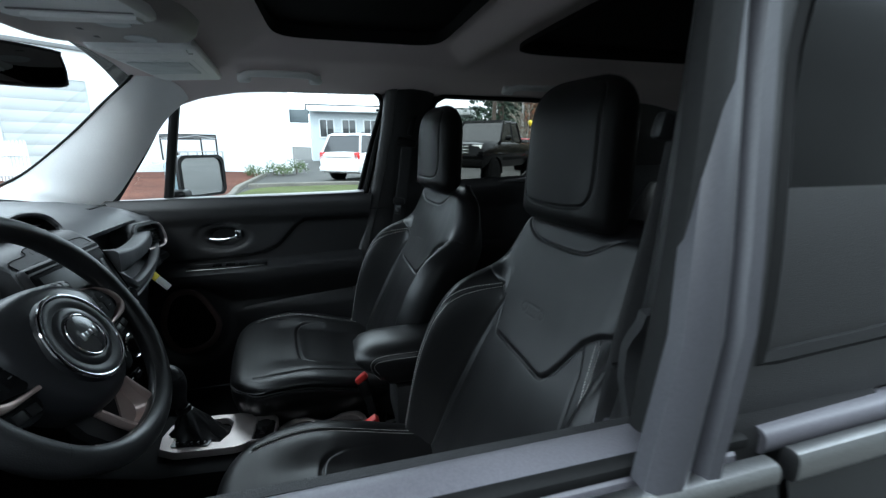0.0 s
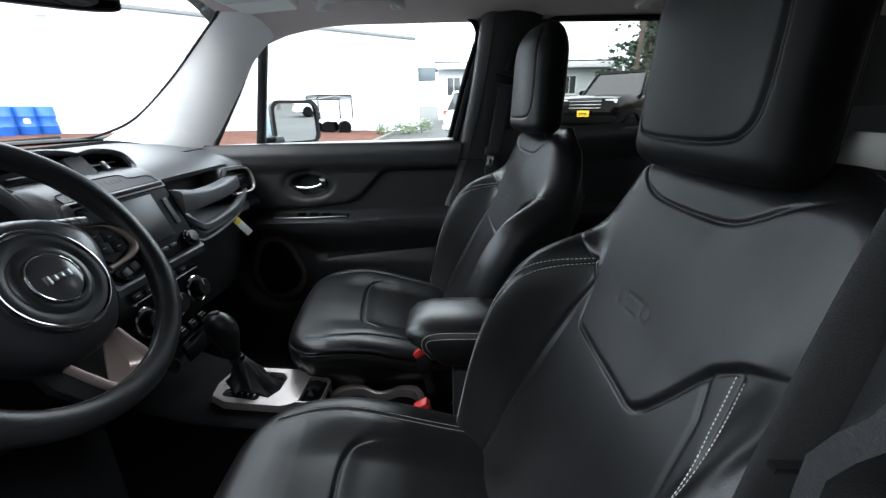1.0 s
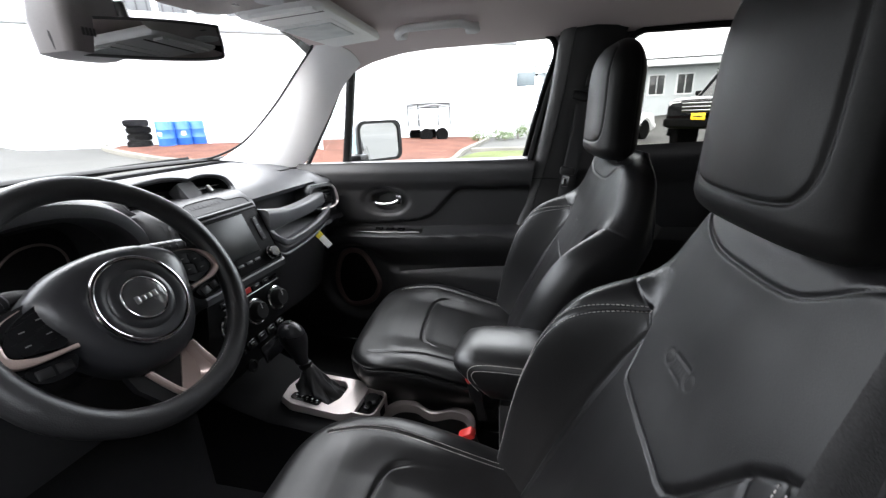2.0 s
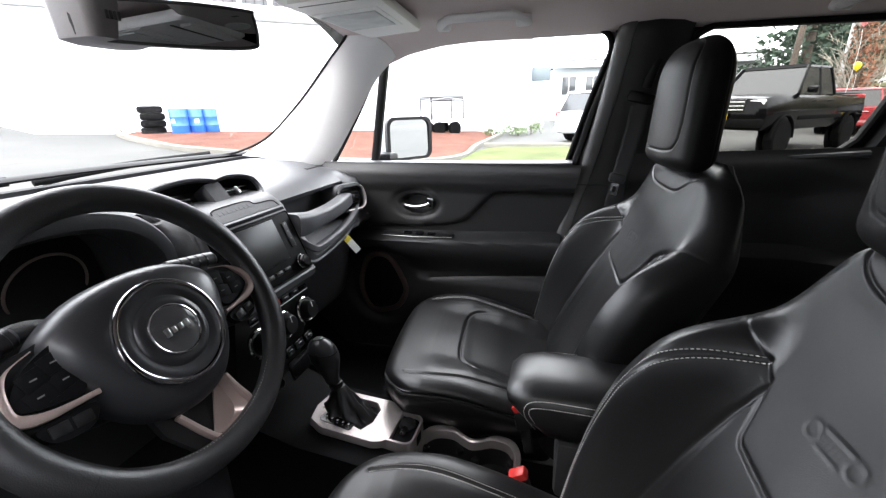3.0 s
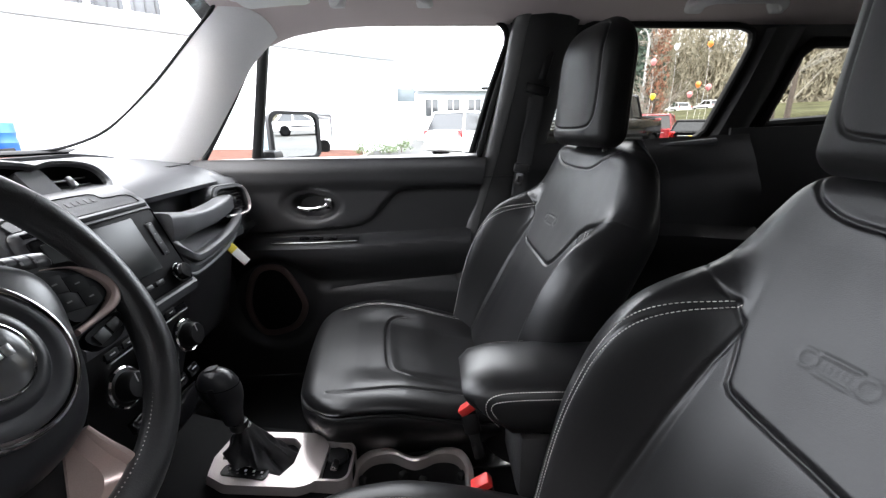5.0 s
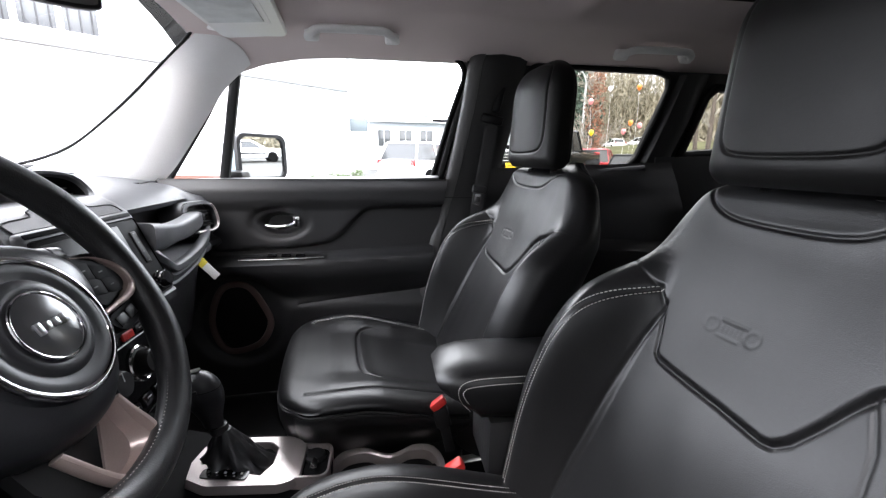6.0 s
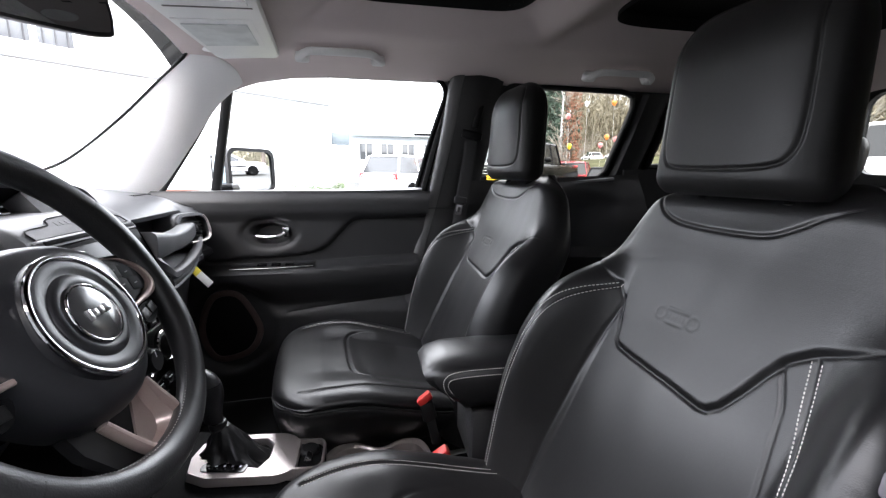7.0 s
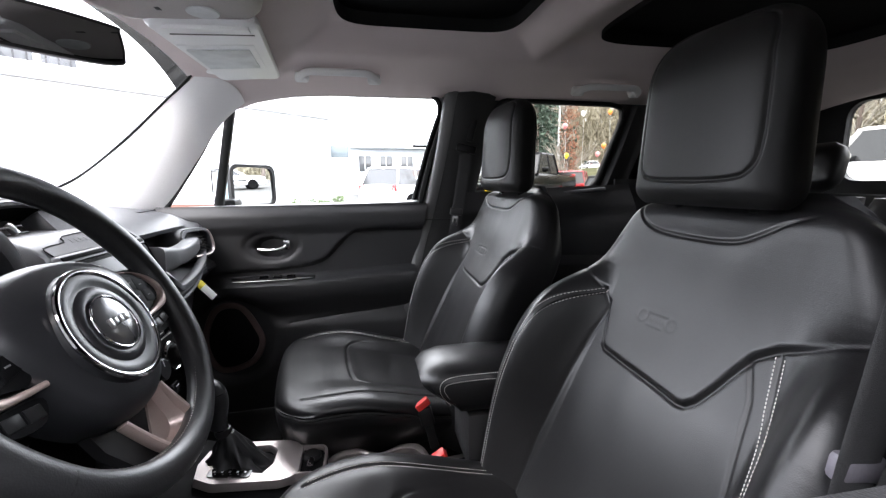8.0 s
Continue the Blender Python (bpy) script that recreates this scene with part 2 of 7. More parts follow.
def lathe(outline, place=None, n=24):
    return add_lathe(bmesh.new(), outline, place, n)


def add_plate(bm, outline, depth, place=None):
    """An outline in the xy plane, made depth thick along z."""
    lo = [Vector((x, y, 0)) for x, y in outline]
    hi = [Vector((x, y, depth)) for x, y in outline]
    if place is not None:
        lo, hi = [place @ p for p in lo], [place @ p for p in hi]
    add_loft(bm, [lo, hi])
    return bm


def plate(outline, depth, place=None):
    return add_plate(bmesh.new(), outline, depth, place)


def add_rim(bm, outer, inner, depth, place=None):
    """A flat frame between two outlines of equally many points."""
    n = len(outer)
    rings = [[(x, y, z) for x, y in line] for line, z in ((outer, 0), (outer, depth), (inner, depth), (inner, 0), (outer, 0))]
    if place is not None:
        rings = [[place @ Vector(p) for p in r] for r in rings]
    add_loft(bm, rings, True, False)
    bmesh.ops.remove_doubles(bm, verts=bm.verts, dist=1e-6)
    return bm


def rim(outer, inner, depth, place=None):
    return add_rim(bmesh.new(), outer, inner, depth, place)


def add_sheet(bm, fn, nu, nv, keep=None):
    """A sheet of nu by nv cells from fn(u, v), u and v from 0 to 1."""
    rows = [[bm.verts.new(fn(i / nu, j / nv)) for j in range(nv + 1)] for i in range(nu + 1)]
    for i in range(nu):
        for j in range(nv):
            if keep is None or keep((i + 0.5) / nu, (j + 0.5) / nv):
                bm.faces.new((rows[i][j], rows[i + 1][j], rows[i + 1][j + 1], rows[i][j + 1]))
    return rows


def sheet(fn, nu, nv, keep=None):
    bm = bmesh.new()
    add_sheet(bm, fn, nu, nv, keep)
    loose = [v for v in bm.verts if not v.link_faces]
    bmesh.ops.delete(bm, geom=loose, context="VERTS")
    return bm


def thicken(bm, depth):
    """Gives a sheet a back, depth behind its front."""
    bmesh.ops.recalc_face_normals(bm, faces=bm.faces)
    bmesh.ops.solidify(bm, geom=list(bm.faces), thickness=depth)
    return bm


def ramp(x, table):
    """Straight lines through (x, value) pairs, eased."""
    if x <= table[0][0]:
        return table[0][1]
    for (a, p), (b, q) in zip(table, table[1:]):
        if x <= b:
            t = (x - a) / (b - a)
            return p + (q - p) * t
    return table[-1][1]


def ease(a, b, x):
    t = min(max((x - a) / (b - a), 0.0), 1.0)
    return t * t * (3 - 2 * t)


def near(p, line):
    """Distance from a point of the plane to a line of points."""
    best = 9.0
    for a, b in zip(line, line[1:]):
        ax, ay, bx, by = a[0], a[1], b[0] - a[0], b[1] - a[1]
        t = min(max(((p[0] - ax) * bx + (p[1] - ay) * by) / (bx * bx + by * by + 1e-12), 0), 1)
        best = min(best, math.hypot(p[0] - ax - t * bx, p[1] - ay - t * by))
    return best


def curve2(points, n=6, closed=False):
    return [(p.x, p.y) for p in smooth_path([(x, y, 0) for x, y in points], n, closed)]


def round_rect(a, b, r, n=5):
    """Outline of a rectangle of half sides a, b with round corners."""
    out = []
    for cx, cy, t0 in ((a - r, b - r, 0), (-a + r, b - r, 90), (-a + r, -b + r, 180), (a - r, -b + r, 270)):
        for i in range(n + 1):
            t = radians(t0 + 90 * i / n)
            out.append((cx + r * math.cos(t), cy + r * math.sin(t)))
    return out


# ---- the car's shell ----
def mirrored(points):
    return [(x, -y, z) for x, y, z in points]


# Roof lining with two roof openings; it rises towards them and falls to the side rails.
OPENINGS = ((0.10, 0.225, 0.27), (0.94, 0.385, 0.30))  # middle along x, half length, half width


def opening_reach(x, y, k):
    cx, a, b = OPENINGS[k]
    return ((abs(x - cx) / a) ** 7 + (abs(y) / b) ** 7) ** (1 / 7)


def lining_height(x, y):
    z = ramp(abs(y), ((0, 1.572), (0.34, 1.570), (0.46, 1.560), (0.54, 1.548), (0.60, 1.536), (0.65, 1.522), (0.70, 1.510)))
    z -= 0.010 * ease(-0.30, -0.62, x) + 0.05 * ease(1.35, 1.75, x)
    z -= ease(0.58, 0.695, abs(y)) * ramp(x, ((-0.60, 0.085), (-0.52, 0.055), (-0.42, 0.024), (-0.30, 0.006), (-0.20, 0.0)))
    for k, (cx, a, b) in enumerate(OPENINGS):
        d = max(abs(x - cx) - a, abs(y) - b)
        z += 0.042 * (1 - ease(0.0, 0.13, d))
    return z


def lining_point(u, v):
    x = -0.585 + 2.335 * u
    y = -0.70 + 1.40 * v
    if x < -0.40:
        x += 0.015 * (1 - (y / 0.6) ** 2) * ease(-0.35, -0.585, x)
    for k, (cx, a, b) in enumerate(OPENINGS):
        s = opening_reach(x, y, k)
        if 1e-3 < s < 1:
            x, y = cx + (x - cx) / s, y / s
    return Vector((x, y, lining_height(x, y)))


def lining_kept(u, v):
    x, y = -0.585 + 2.335 * u, -0.70 + 1.40 * v
    return min(opening_reach(x, y, 0), opening_reach(x, y, 1)) > 0.97


headliner = part("headliner", sheet(lining_point, 150, 90, lining_kept), LINING)
tagged(headliner, "light grey cloth headliner with two roof openings", "ceiling", kind="structure")
roof_skin = part("roof_skin", sheet(lambda u, v: Vector((-0.66 + 2.5 * u, -0.74 + 1.48 * v, 1.68 - 0.13 * abs(2 * v - 1) ** 4 - 0.07 * (1 - u) ** 6)), 30, 24), BODY_PAINT)
tagged(roof_skin, "black painted steel roof panel", "roof", kind="structure")
for cx, a, b in OPENINGS:
    out = [(cx + x, y) for x, y in round_profile(a, b, 48, 7)]
    liner = loft([[(x, y, 1.60) for x, y in out], [(x, y, 1.632) for x, y in out]], cap=False)
    roof_window = part("roof_panel", plate([(cx + (x - cx) * 1.02, y * 1.02) for x, y in out], 0.012, pose(0, 0, 1.632)), ROOF_DARK)
    tagged(roof_window, "dark closed sunroof panel in the headliner", "sunroof", kind="structure")
    part("panel_seal", liner, RUBBER, roof_window)


# A panel that fills the space between two edges, bowed along its width.
def strip_between(edge_a, edge_b, bow, n=14, m=20):
    ea, eb = smooth_path(edge_a, m), smooth_path(edge_b, m)
    k = min(len(ea), len(eb)) - 1

    def at(u, v):
        i = u * k
        a0 = ea[int(min(i, k))]
        b0 = eb[int(min(i, k))]
        p = a0.lerp(b0, v)
        return p + Vector(bow) * (4 * v * (1 - v))
    return sheet(at, k, n)


WS_EDGE = [(-1.13, 0.32, 1.170), (-1.075, 0.47, 1.172), (-1.02, 0.555, 1.185), (-0.93, 0.605, 1.235), (-0.80, 0.620, 1.345), (-0.68, 0.605, 1.450), (-0.575, 0.572, 1.533), (-0.55, 0.52, 1.550)]
A_INNER = [(-1.02, 0.555, 1.165), (-0.99, 0.575, 1.185), (-0.93, 0.608, 1.233), (-0.80, 0.623, 1.343), (-0.68, 0.608, 1.448), (-0.56, 0.575, 1.538)]
A_OUTER = [(-0.80, 0.655, 1.095), (-0.775, 0.665, 1.105), (-0.715, 0.680, 1.16), (-0.625, 0.684, 1.285), (-0.54, 0.682, 1.405), (-0.455, 0.672, 1.480)]
for side in (1, -1):
    inner = [(x, side * y, z) for x, y, z in A_INNER]
    outer = [(x, side * y, z) for x, y, z in A_OUTER]
    a_pillar = part("a_pillar_trim", thicken(strip_between(inner, outer, (0.03, -0.02 * side, 0.015)), 0.004), TRIM_GREY)
    tagged(a_pillar, "light grey plastic trim on the windscreen pillar", "pillar trim", kind="structure")
    # the black band round the glass
    edge = smooth_path([(x, side * y, z) for x, y, z in WS_EDGE], 8)
    band = part("windscreen_band", sweep(edge, round_profile(0.005, 0.004, 8)), RUBBER, a_pillar, "black rubber windscreen edge")


# Windscreen: a curved pane from cowl to header.
def windscreen_point(u, v, out=0.0):
    y = -0.63 + 1.26 * u
    bend = (y / 0.63) ** 2
    lo = Vector((-1.155 + 0.11 * bend, y, 1.165))
    hi = Vector((-0.580 + 0.004 * bend, y * 0.93, 1.556 - 0.008 * bend))
    return lo.lerp(hi, v) + Vector((-0.6, 0, 0.8)) * (0.012 * math.sin(math.pi * v) + out + 0.01)


windscreen = part("windscreen", sheet(lambda u, v: windscreen_point(u, v), 24, 12), GLASS)
windscreen.visible_shadow = False
tagged(windscreen, "clear curved windscreen with a black edge band", "windscreen", kind="structure")
cowl = sweep(smooth_path([(-1.045, -0.6, 1.170), (-1.13, -0.3, 1.172), (-1.155, 0, 1.174), (-1.13, 0.3, 1.172), (-1.045, 0.6, 1.170)], 8), round_profile(0.03, 0.008, 10))
tagged(part("cowl_band", cowl, RUBBER), "black lower windscreen band and cowl", "cowl", kind="structure")
for y0, y1, dx in ((0.05, 0.52, 0.0), (-0.55, -0.08, -0.01)):
    wiper = thing("wiper", "black windscreen wiper lying on the cowl", "wiper", "windscreen wipers")
    mid = (y0 + y1) / 2
    part("wiper_arm", sweep(smooth_path([(-1.225, y0, 1.145), (-1.22, mid, 1.168), (-1.185, y1 - 0.05, 1.172)], 8), round_profile(0.009, 0.006, 8)), HARD_BLACK, wiper)
    part("wiper_blade", sweep(smooth_path([(-1.21, y0 - 0.03, 1.155), (-1.215, mid, 1.165), (-1.15, y1 + 0.02, 1.172)], 8), round_profile(0.005, 0.011, 8)), RUBBER, wiper)
hood = part("hood", sheet(lambda u, v: Vector((-2.05 + 0.87 * u, -0.72 + 1.44 * v, 1.00 + 0.115 * math.sin(u * 1.5) - 0.06 * abs(2 * v - 1) ** 3)), 16, 16), BODY_PAINT)
tagged(hood, "black painted bonnet beyond the windscreen", "bonnet", kind="structure")

# Floor pan and front bulkhead.
floor = part("car_floor", sheet(lambda u, v: Vector((-1.0 + 2.7 * u, -0.72 + 1.44 * v, 0.37 + 0.02 * math.sin(9 * u) ** 2 + 0.30 * ease(0.12, 0.0, u))), 40, 20), CARPET)
tagged(floor, "black carpeted car floor", "floor", kind="structure")
tagged(part("bulkhead", box((0.03, 1.44, 0.85), pose(-1.03, 0, 0.74)), CARPET), "black carpeted front bulkhead", "bulkhead", kind="structure")
tagged(part("tail_panel", box((0.05, 1.36, 0.80), pose(1.80, 0, 0.76), 0.015), SOFT_BLACK), "black plastic tailgate lining", "tailgate", kind="structure")


# ---- side walls: doors, pillars, windows ----
# The passenger door's inner panel, a shaped sheet: how far it stands in from the glass line at each place.
CREASE = curve2([(-0.60, 0.915), (-0.34, 0.925), (-0.24, 0.945), (-0.185, 0.995), (-0.135, 1.042), (-0.08, 1.056), (0.12, 1.060)], 6)
SPEAKER = curve2([(-0.60, 0.775), (-0.52, 0.785), (-0.465, 0.70), (-0.455, 0.64), (-0.50, 0.575), (-0.60, 0.56), (-0.64, 0.66)], 8, True)
HANDLE_C = (-0.405, 0.992)


def door_line(x):
    """The door's bow in plan: inner face of the panel."""
    return 0.700 - 0.030 * ease(-0.2, -0.75, x) + 0.0 * x


def door_depth(x, z):
    y = door_line(x)
    # the shoulder below the glass
    y -= 0.020 * ease(1.135, 1.095, z)
    y += 0.012 * ease(1.075, 1.03, z)
    # raised upper panel below the crease
    d = near((x, z), CREASE)
    under = z < ramp(x, CREASE)
    y += (0.012 if under else 0.0) * ease(0.0, 0.012, d)
    # armrest
    arm = ramp(x, ((-0.62, 0.872), (-0.25, 0.876), (0.05, 0.892), (0.14, 0.894)))
    y -= 0.062 * ease(arm + 0.012, arm - 0.016, z) * (1 - 0.75 * ease(arm - 0.03, arm - 0.16, z))
    # lower door and map pocket
    y -= 0.018 * ease(0.745, 0.69, z)
    y += 0.010 * math.exp(-((z - 0.710 - 0.105 * (x + 0.347)) / 0.005) ** 2) * ease(-0.37, -0.35, x)
    # handle dish
    e = math.hypot((x - HANDLE_C[0]) / 0.075, (z - HANDLE_C[1]) / 0.046)
    y += (door_line(x) - y) * ease(1.45, 1.12, e)
    y += 0.035 * ease(1.0, 0.6, e)
    r = math.hypot((x + 0.545) / 0.125, (z - 0.67) / 0.135)
    y += (0.668 - y) * ease(1.3, 1.05, r)
    return y


def door_panel(name, side, x0=-0.86, x1=0.150):
    def at(u, v):
        z = 0.40 + 0.735 * v
        lean = ramp(z, ((0.40, -0.08), (0.63, -0.10), (1.135, 0.005)))
        x = x0 + (x1 + lean - x0) * u
        return Vector((x, side * door_depth(x, z), z))
    return thicken(sheet(at, 150, 130), 0.01)


def side_glass(outline, y_lo, y_hi, side, thick=0.004):
    """A pane that leans in towards the roof, from (x, z) points."""
    def lift(x, z, d):
        k = (z - 1.13) / 0.38
        return Vector((x, side * (y_lo + (y_hi - y_lo) * k + d), z))
    return loft([[lift(x, z, 0) for x, z in outline], [lift(x, z, thick) for x, z in outline]])


def wall_y(z):
    """Glass line of the side walls."""
    return 0.760 - 0.075 * ease(1.10, 1.52, z)


FRONT_LIGHT = [(-0.555, 1.132), (0.105, 1.140), (0.157, 1.32), (0.188, 1.420), (0.200, 1.462), (0.194, 1.496), (0.165, 1.520), (0.110, 1.531), (-0.10, 1.534), (-0.30, 1.520), (-0.42, 1.500), (-0.490, 1.466)]
QUARTER_LIGHT = [(-0.735, 1.128), (-0.590, 1.132), (-0.515, 1.445), (-0.54, 1.412), (-0.625, 1.285)]
REAR_LIGHT = [(0.335, 1.146), (0.83, 1.172), (0.872, 1.215), (0.935, 1.46), (0.925, 1.496), (0.88, 1.507), (0.45, 1.512), (0.415, 1.49), (0.385, 1.40)]
TAIL_LIGHT = [(1.05, 1.228), (1.36, 1.25), (1.33, 1.40), (1.27, 1.462), (1.12, 1.462), (1.085, 1.43)]


def resample(outline, n):
    """The same closed outline with n points, evenly spaced."""
    pts = [Vector(p) for p in outline] + [Vector(outline[0])]
    run = [0.0]
    for a, b in zip(pts, pts[1:]):
        run.append(run[-1] + (b - a).length)
    out, k = [], 0
    for i in range(n):
        s = run[-1] * i / n
        while run[k + 1] < s:
            k += 1
        t = (s - run[k]) / (run[k + 1] - run[k] + 1e-9)
        out.append(tuple(pts[k].lerp(pts[k + 1], t)))
    return out


def seal(outline, side, grow=0.0, size=(0.006, 0.012)):
    """A soft strip round a pane."""
    pts = [(x, side * (wall_y(z) - 0.004), z) for x, z in resample(outline, 90)]
    return sweep(pts, round_profile(*size, 8), True, up=(0, side, 0.01))


def window_reveal(outline, side, depth_in):
    """The dark inner edge of a window opening."""
    pts = resample(outline, 90)
    rings = []
    cx = sum(p[0] for p in pts) / 90
    cz = sum(p[1] for p in pts) / 90
    for d, grow in ((0.012, 1.0), (-depth_in, 1.03)):
        rings.append([(cx + (x - cx) * grow, side * (wall_y(z) + d), cz + (z - cz) * grow) for x, z in pts])
    return loft(rings, cap=False)


def upper_wall(x0, x1, z0, z1, side, holes, n=(60, 40), offset=0.0, lean=0.0):
    """A side wall from x0 to x1 with window openings cut through it."""
    def at(u, v):
        z = z0 + (z1 - z0) * v
        x = x0 + (x1 - x0) * u + lean * v
        return Vector((x, side * (wall_y(z) + offset), z))
    bm = bmesh.new()
    add_sheet(bm, at, *n)

    def inside(x, z, poly):
        hit = False
        for (ax, az), (bx, bz) in zip(poly, poly[1:] + poly[:1]):
            if (az > z) != (bz > z) and x < (bx - ax) * (z - az) / (bz - az) + ax:
                hit = not hit
        return hit
    gone = [f for f in bm.faces if any(inside(f.calc_center_median().x, f.calc_center_median().z, h) for h in holes)]
    bmesh.ops.delete(bm, geom=gone, context="FACES")
    return bm


# Passenger door
passenger_door = thing("door_1", "closed black passenger door with soft panel and chrome handle", "car door", kind="structure")
part("door_panel", door_panel("door_panel", 1), SOFT_BLACK, passenger_door)
sill = smooth_path([(-0.80, 0.700, 1.118), (-0.60, 0.715, 1.124), (-0.30, 0.725, 1.128), (0.0, 0.728, 1.132), (0.125, 0.728, 1.136)], 8)
part("window_sill", sweep(sill, round_profile(0.032, 0.012, 14, 3)), SILL_BLACK, passenger_door, "satin black window sill")
frame_top = smooth_path([(0.108, 0.758, 1.135), (0.159, 0.722, 1.32), (0.191, 0.701, 1.42), (0.205, 0.692, 1.464), (0.199, 0.687, 1.500), (0.168, 0.684, 1.525), (0.110, 0.683, 1.536), (-0.10, 0.683, 1.538), (-0.30, 0.685, 1.524), (-0.42, 0.688, 1.504), (-0.515, 0.692, 1.462), (-0.63, 0.70, 1.29), (-0.745, 0.715, 1.128)], 8)
part("window_frame", sweep(frame_top, round_profile(0.009, 0.009, 10)), RUBBER, passenger_door, "black rubber window frame")
part("frame_trim", sweep(smooth_path([(0.130, 0.724, 1.128), (0.180, 0.703, 1.32), (0.214, 0.684, 1.43), (0.226, 0.674, 1.48), (0.220, 0.668, 1.515)], 8), round_profile(0.009, 0.010, 10, 3)), RUBBER, passenger_door, "black inner window frame trim")
part("quarter_divider", sweep([(-0.586, 0.740, 1.122), (-0.545, 0.722, 1.30), (-0.507, 0.702, 1.462)], round_profile(0.016, 0.012, 10, 3), up=(0, 1, 0)), HARD_BLACK, passenger_door, "black window divider bar")
for outline in (FRONT_LIGHT, QUARTER_LIGHT):
    pane = part("pane", side_glass(outline, 0.756, 0.690, 1), GLASS, passenger_door, "clear side window glass")
    pane.visible_shadow = False
# handle: dish ring, grip and lock knob
ring = [(HANDLE_C[0] + 0.080 * math.cos(t), HANDLE_C[1] + 0.050 * math.sin(t) + 0.004 * math.cos(t)) for t in [2 * math.pi * i / 48 for i in range(48)]]
part("handle_ring", sweep([(x, door_line(x) + 0.003, z) for x, z in ring], round_profile(0.0075, 0.006, 10), True, up=(0, 1, 0)), HARD_BLACK, passenger_door, "gloss black handle surround")
grip = smooth_path([(-0.458, 0.690, 0.984), (-0.435, 0.678, 0.980), (-0.405, 0.674, 0.979), (-0.375, 0.675, 0.984), (-0.355, 0.680, 0.992)], 6)
handle = part("door_handle", sweep(grip, round_profile(0.007, 0.008, 10, 2.6), up=(0, 1, 0), scales=[0.5, 0.8] + [1.0] * (len(grip) - 4) + [1.1, 0.9]), CHROME, passenger_door, "chrome inner door handle")
part("lock_knob", box((0.024, 0.016, 0.036), pose(-0.352, 0.681, 0.997, 0, 0, 0), 0.005), CHROME, handle)
# window switches on the armrest
part("switch_plate", box((0.27, 0.030, 0.006), pose(-0.395, 0.650, 0.884, 8, 0, 3), 0.003), HARD_BLACK, passenger_door, "gloss black window switch plate")
for k in range(3):
    part("window_switch", box((0.030, 0.016, 0.008), pose(-0.43 + 0.045 * k, 0.647, 0.889, 8, 0, 3), 0.003), GLOSS_BLACK, passenger_door)
part("switch_trim", sweep([(-0.53, 0.630, 0.880), (-0.40, 0.628, 0.881), (-0.262, 0.632, 0.885)], round_profile(0.0011, 0.0011, 6)), STEEL, passenger_door, "thin bright trim line")
part("pocket_edge", sweep([(x, door_depth(x, 0.717 + 0.105 * (x + 0.347)) - 0.002, 0.717 + 0.105 * (x + 0.347)) for x in [-0.347 + 0.0325 * i for i in range(12)]], round_profile(0.0028, 0.0028, 8)), HUB_BLACK, passenger_door)
# speaker
spk_ring = [(x, door_depth(x, z) - 0.012, z) for x, z in SPEAKER]
speaker = part("speaker_ring", sweep(spk_ring, round_profile(0.011, 0.006, 10, 3), True, up=(0, 1, 0)), SPEAKER_RING, passenger_door, "dark bronze speaker surround")
part("speaker_grille", loft([[(x, door_depth(x, z) - 0.010, z) for x, z in SPEAKER], [(-0.54 + (x + 0.54) * 0.05, door_depth(-0.54, 0.67) - 0.016, 0.67 + (z - 0.67) * 0.05) for x, z in SPEAKER]]), HARD_BLACK, speaker)

# Pillars and rear side walls, both sides; the driver's middle pillar stands a little further back.
BP_IN = [(0.075, 0.640, 0.42), (0.030, 0.668, 0.62), (0.085, 0.690, 0.90), (0.135, 0.704, 1.08), (0.155, 0.700, 1.16), (0.195, 0.672, 1.36), (0.215, 0.650, 1.50), (0.225, 0.63, 1.535)]
BP_DRIVER = [(0.12, 0.600, 0.42), (0.17, 0.615, 0.62), (0.25, 0.630, 0.90), (0.286, 0.638, 1.06), (0.300, 0.640, 1.16), (0.310, 0.640, 1.32), (0.330, 0.625, 1.48), (0.345, 0.61, 1.535)]
for side, line in ((1, BP_IN), (-1, BP_DRIVER)):
    rings = []
    for x, y, z in smooth_path(line, 5):
        w = ramp(z, ((0.42, 0.26), (0.90, 0.22), (1.10, 0.190), (1.50, 0.190)))
        yo = 0.775 if z < 1.1 else wall_y(z) + 0.004
        prof = [(0, yo), (0, y + 0.03), (0.02, y + 0.004), (0.045, y - 0.004), (w * 0.5, y - 0.010), (w - 0.035, y), (w, y + 0.02), (w, yo)]
        rings.append([(x + px, side * py, z) for px, py in prof])
    b_pillar = part("b_pillar", loft(rings), PILLAR_DARK)
    tagged(b_pillar, "charcoal plastic trim on the middle pillar", "pillar", kind="structure")
    # a paler strip paints the sheen down the passenger pillar's front edge
    if side > 0:
        part("pillar_sheen", loft([[(x + a, side * (y + b), z) for a, b in ((-0.001, 0.032), (-0.002, 0.014), (0.006, 0.001), (0.024, -0.0065), (0.040, -0.0075), (0.044, 0.010))] for x, y, z in smooth_path(line, 5)]), PILLAR_SHEEN, b_pillar)
    part("pillar_joint", box((0.20, 0.006, 0.003), pose(0.245 if side > 0 else 0.40, side * (0.694 if side > 0 else 0.632), 1.075)), HARD_BLACK, b_pillar)
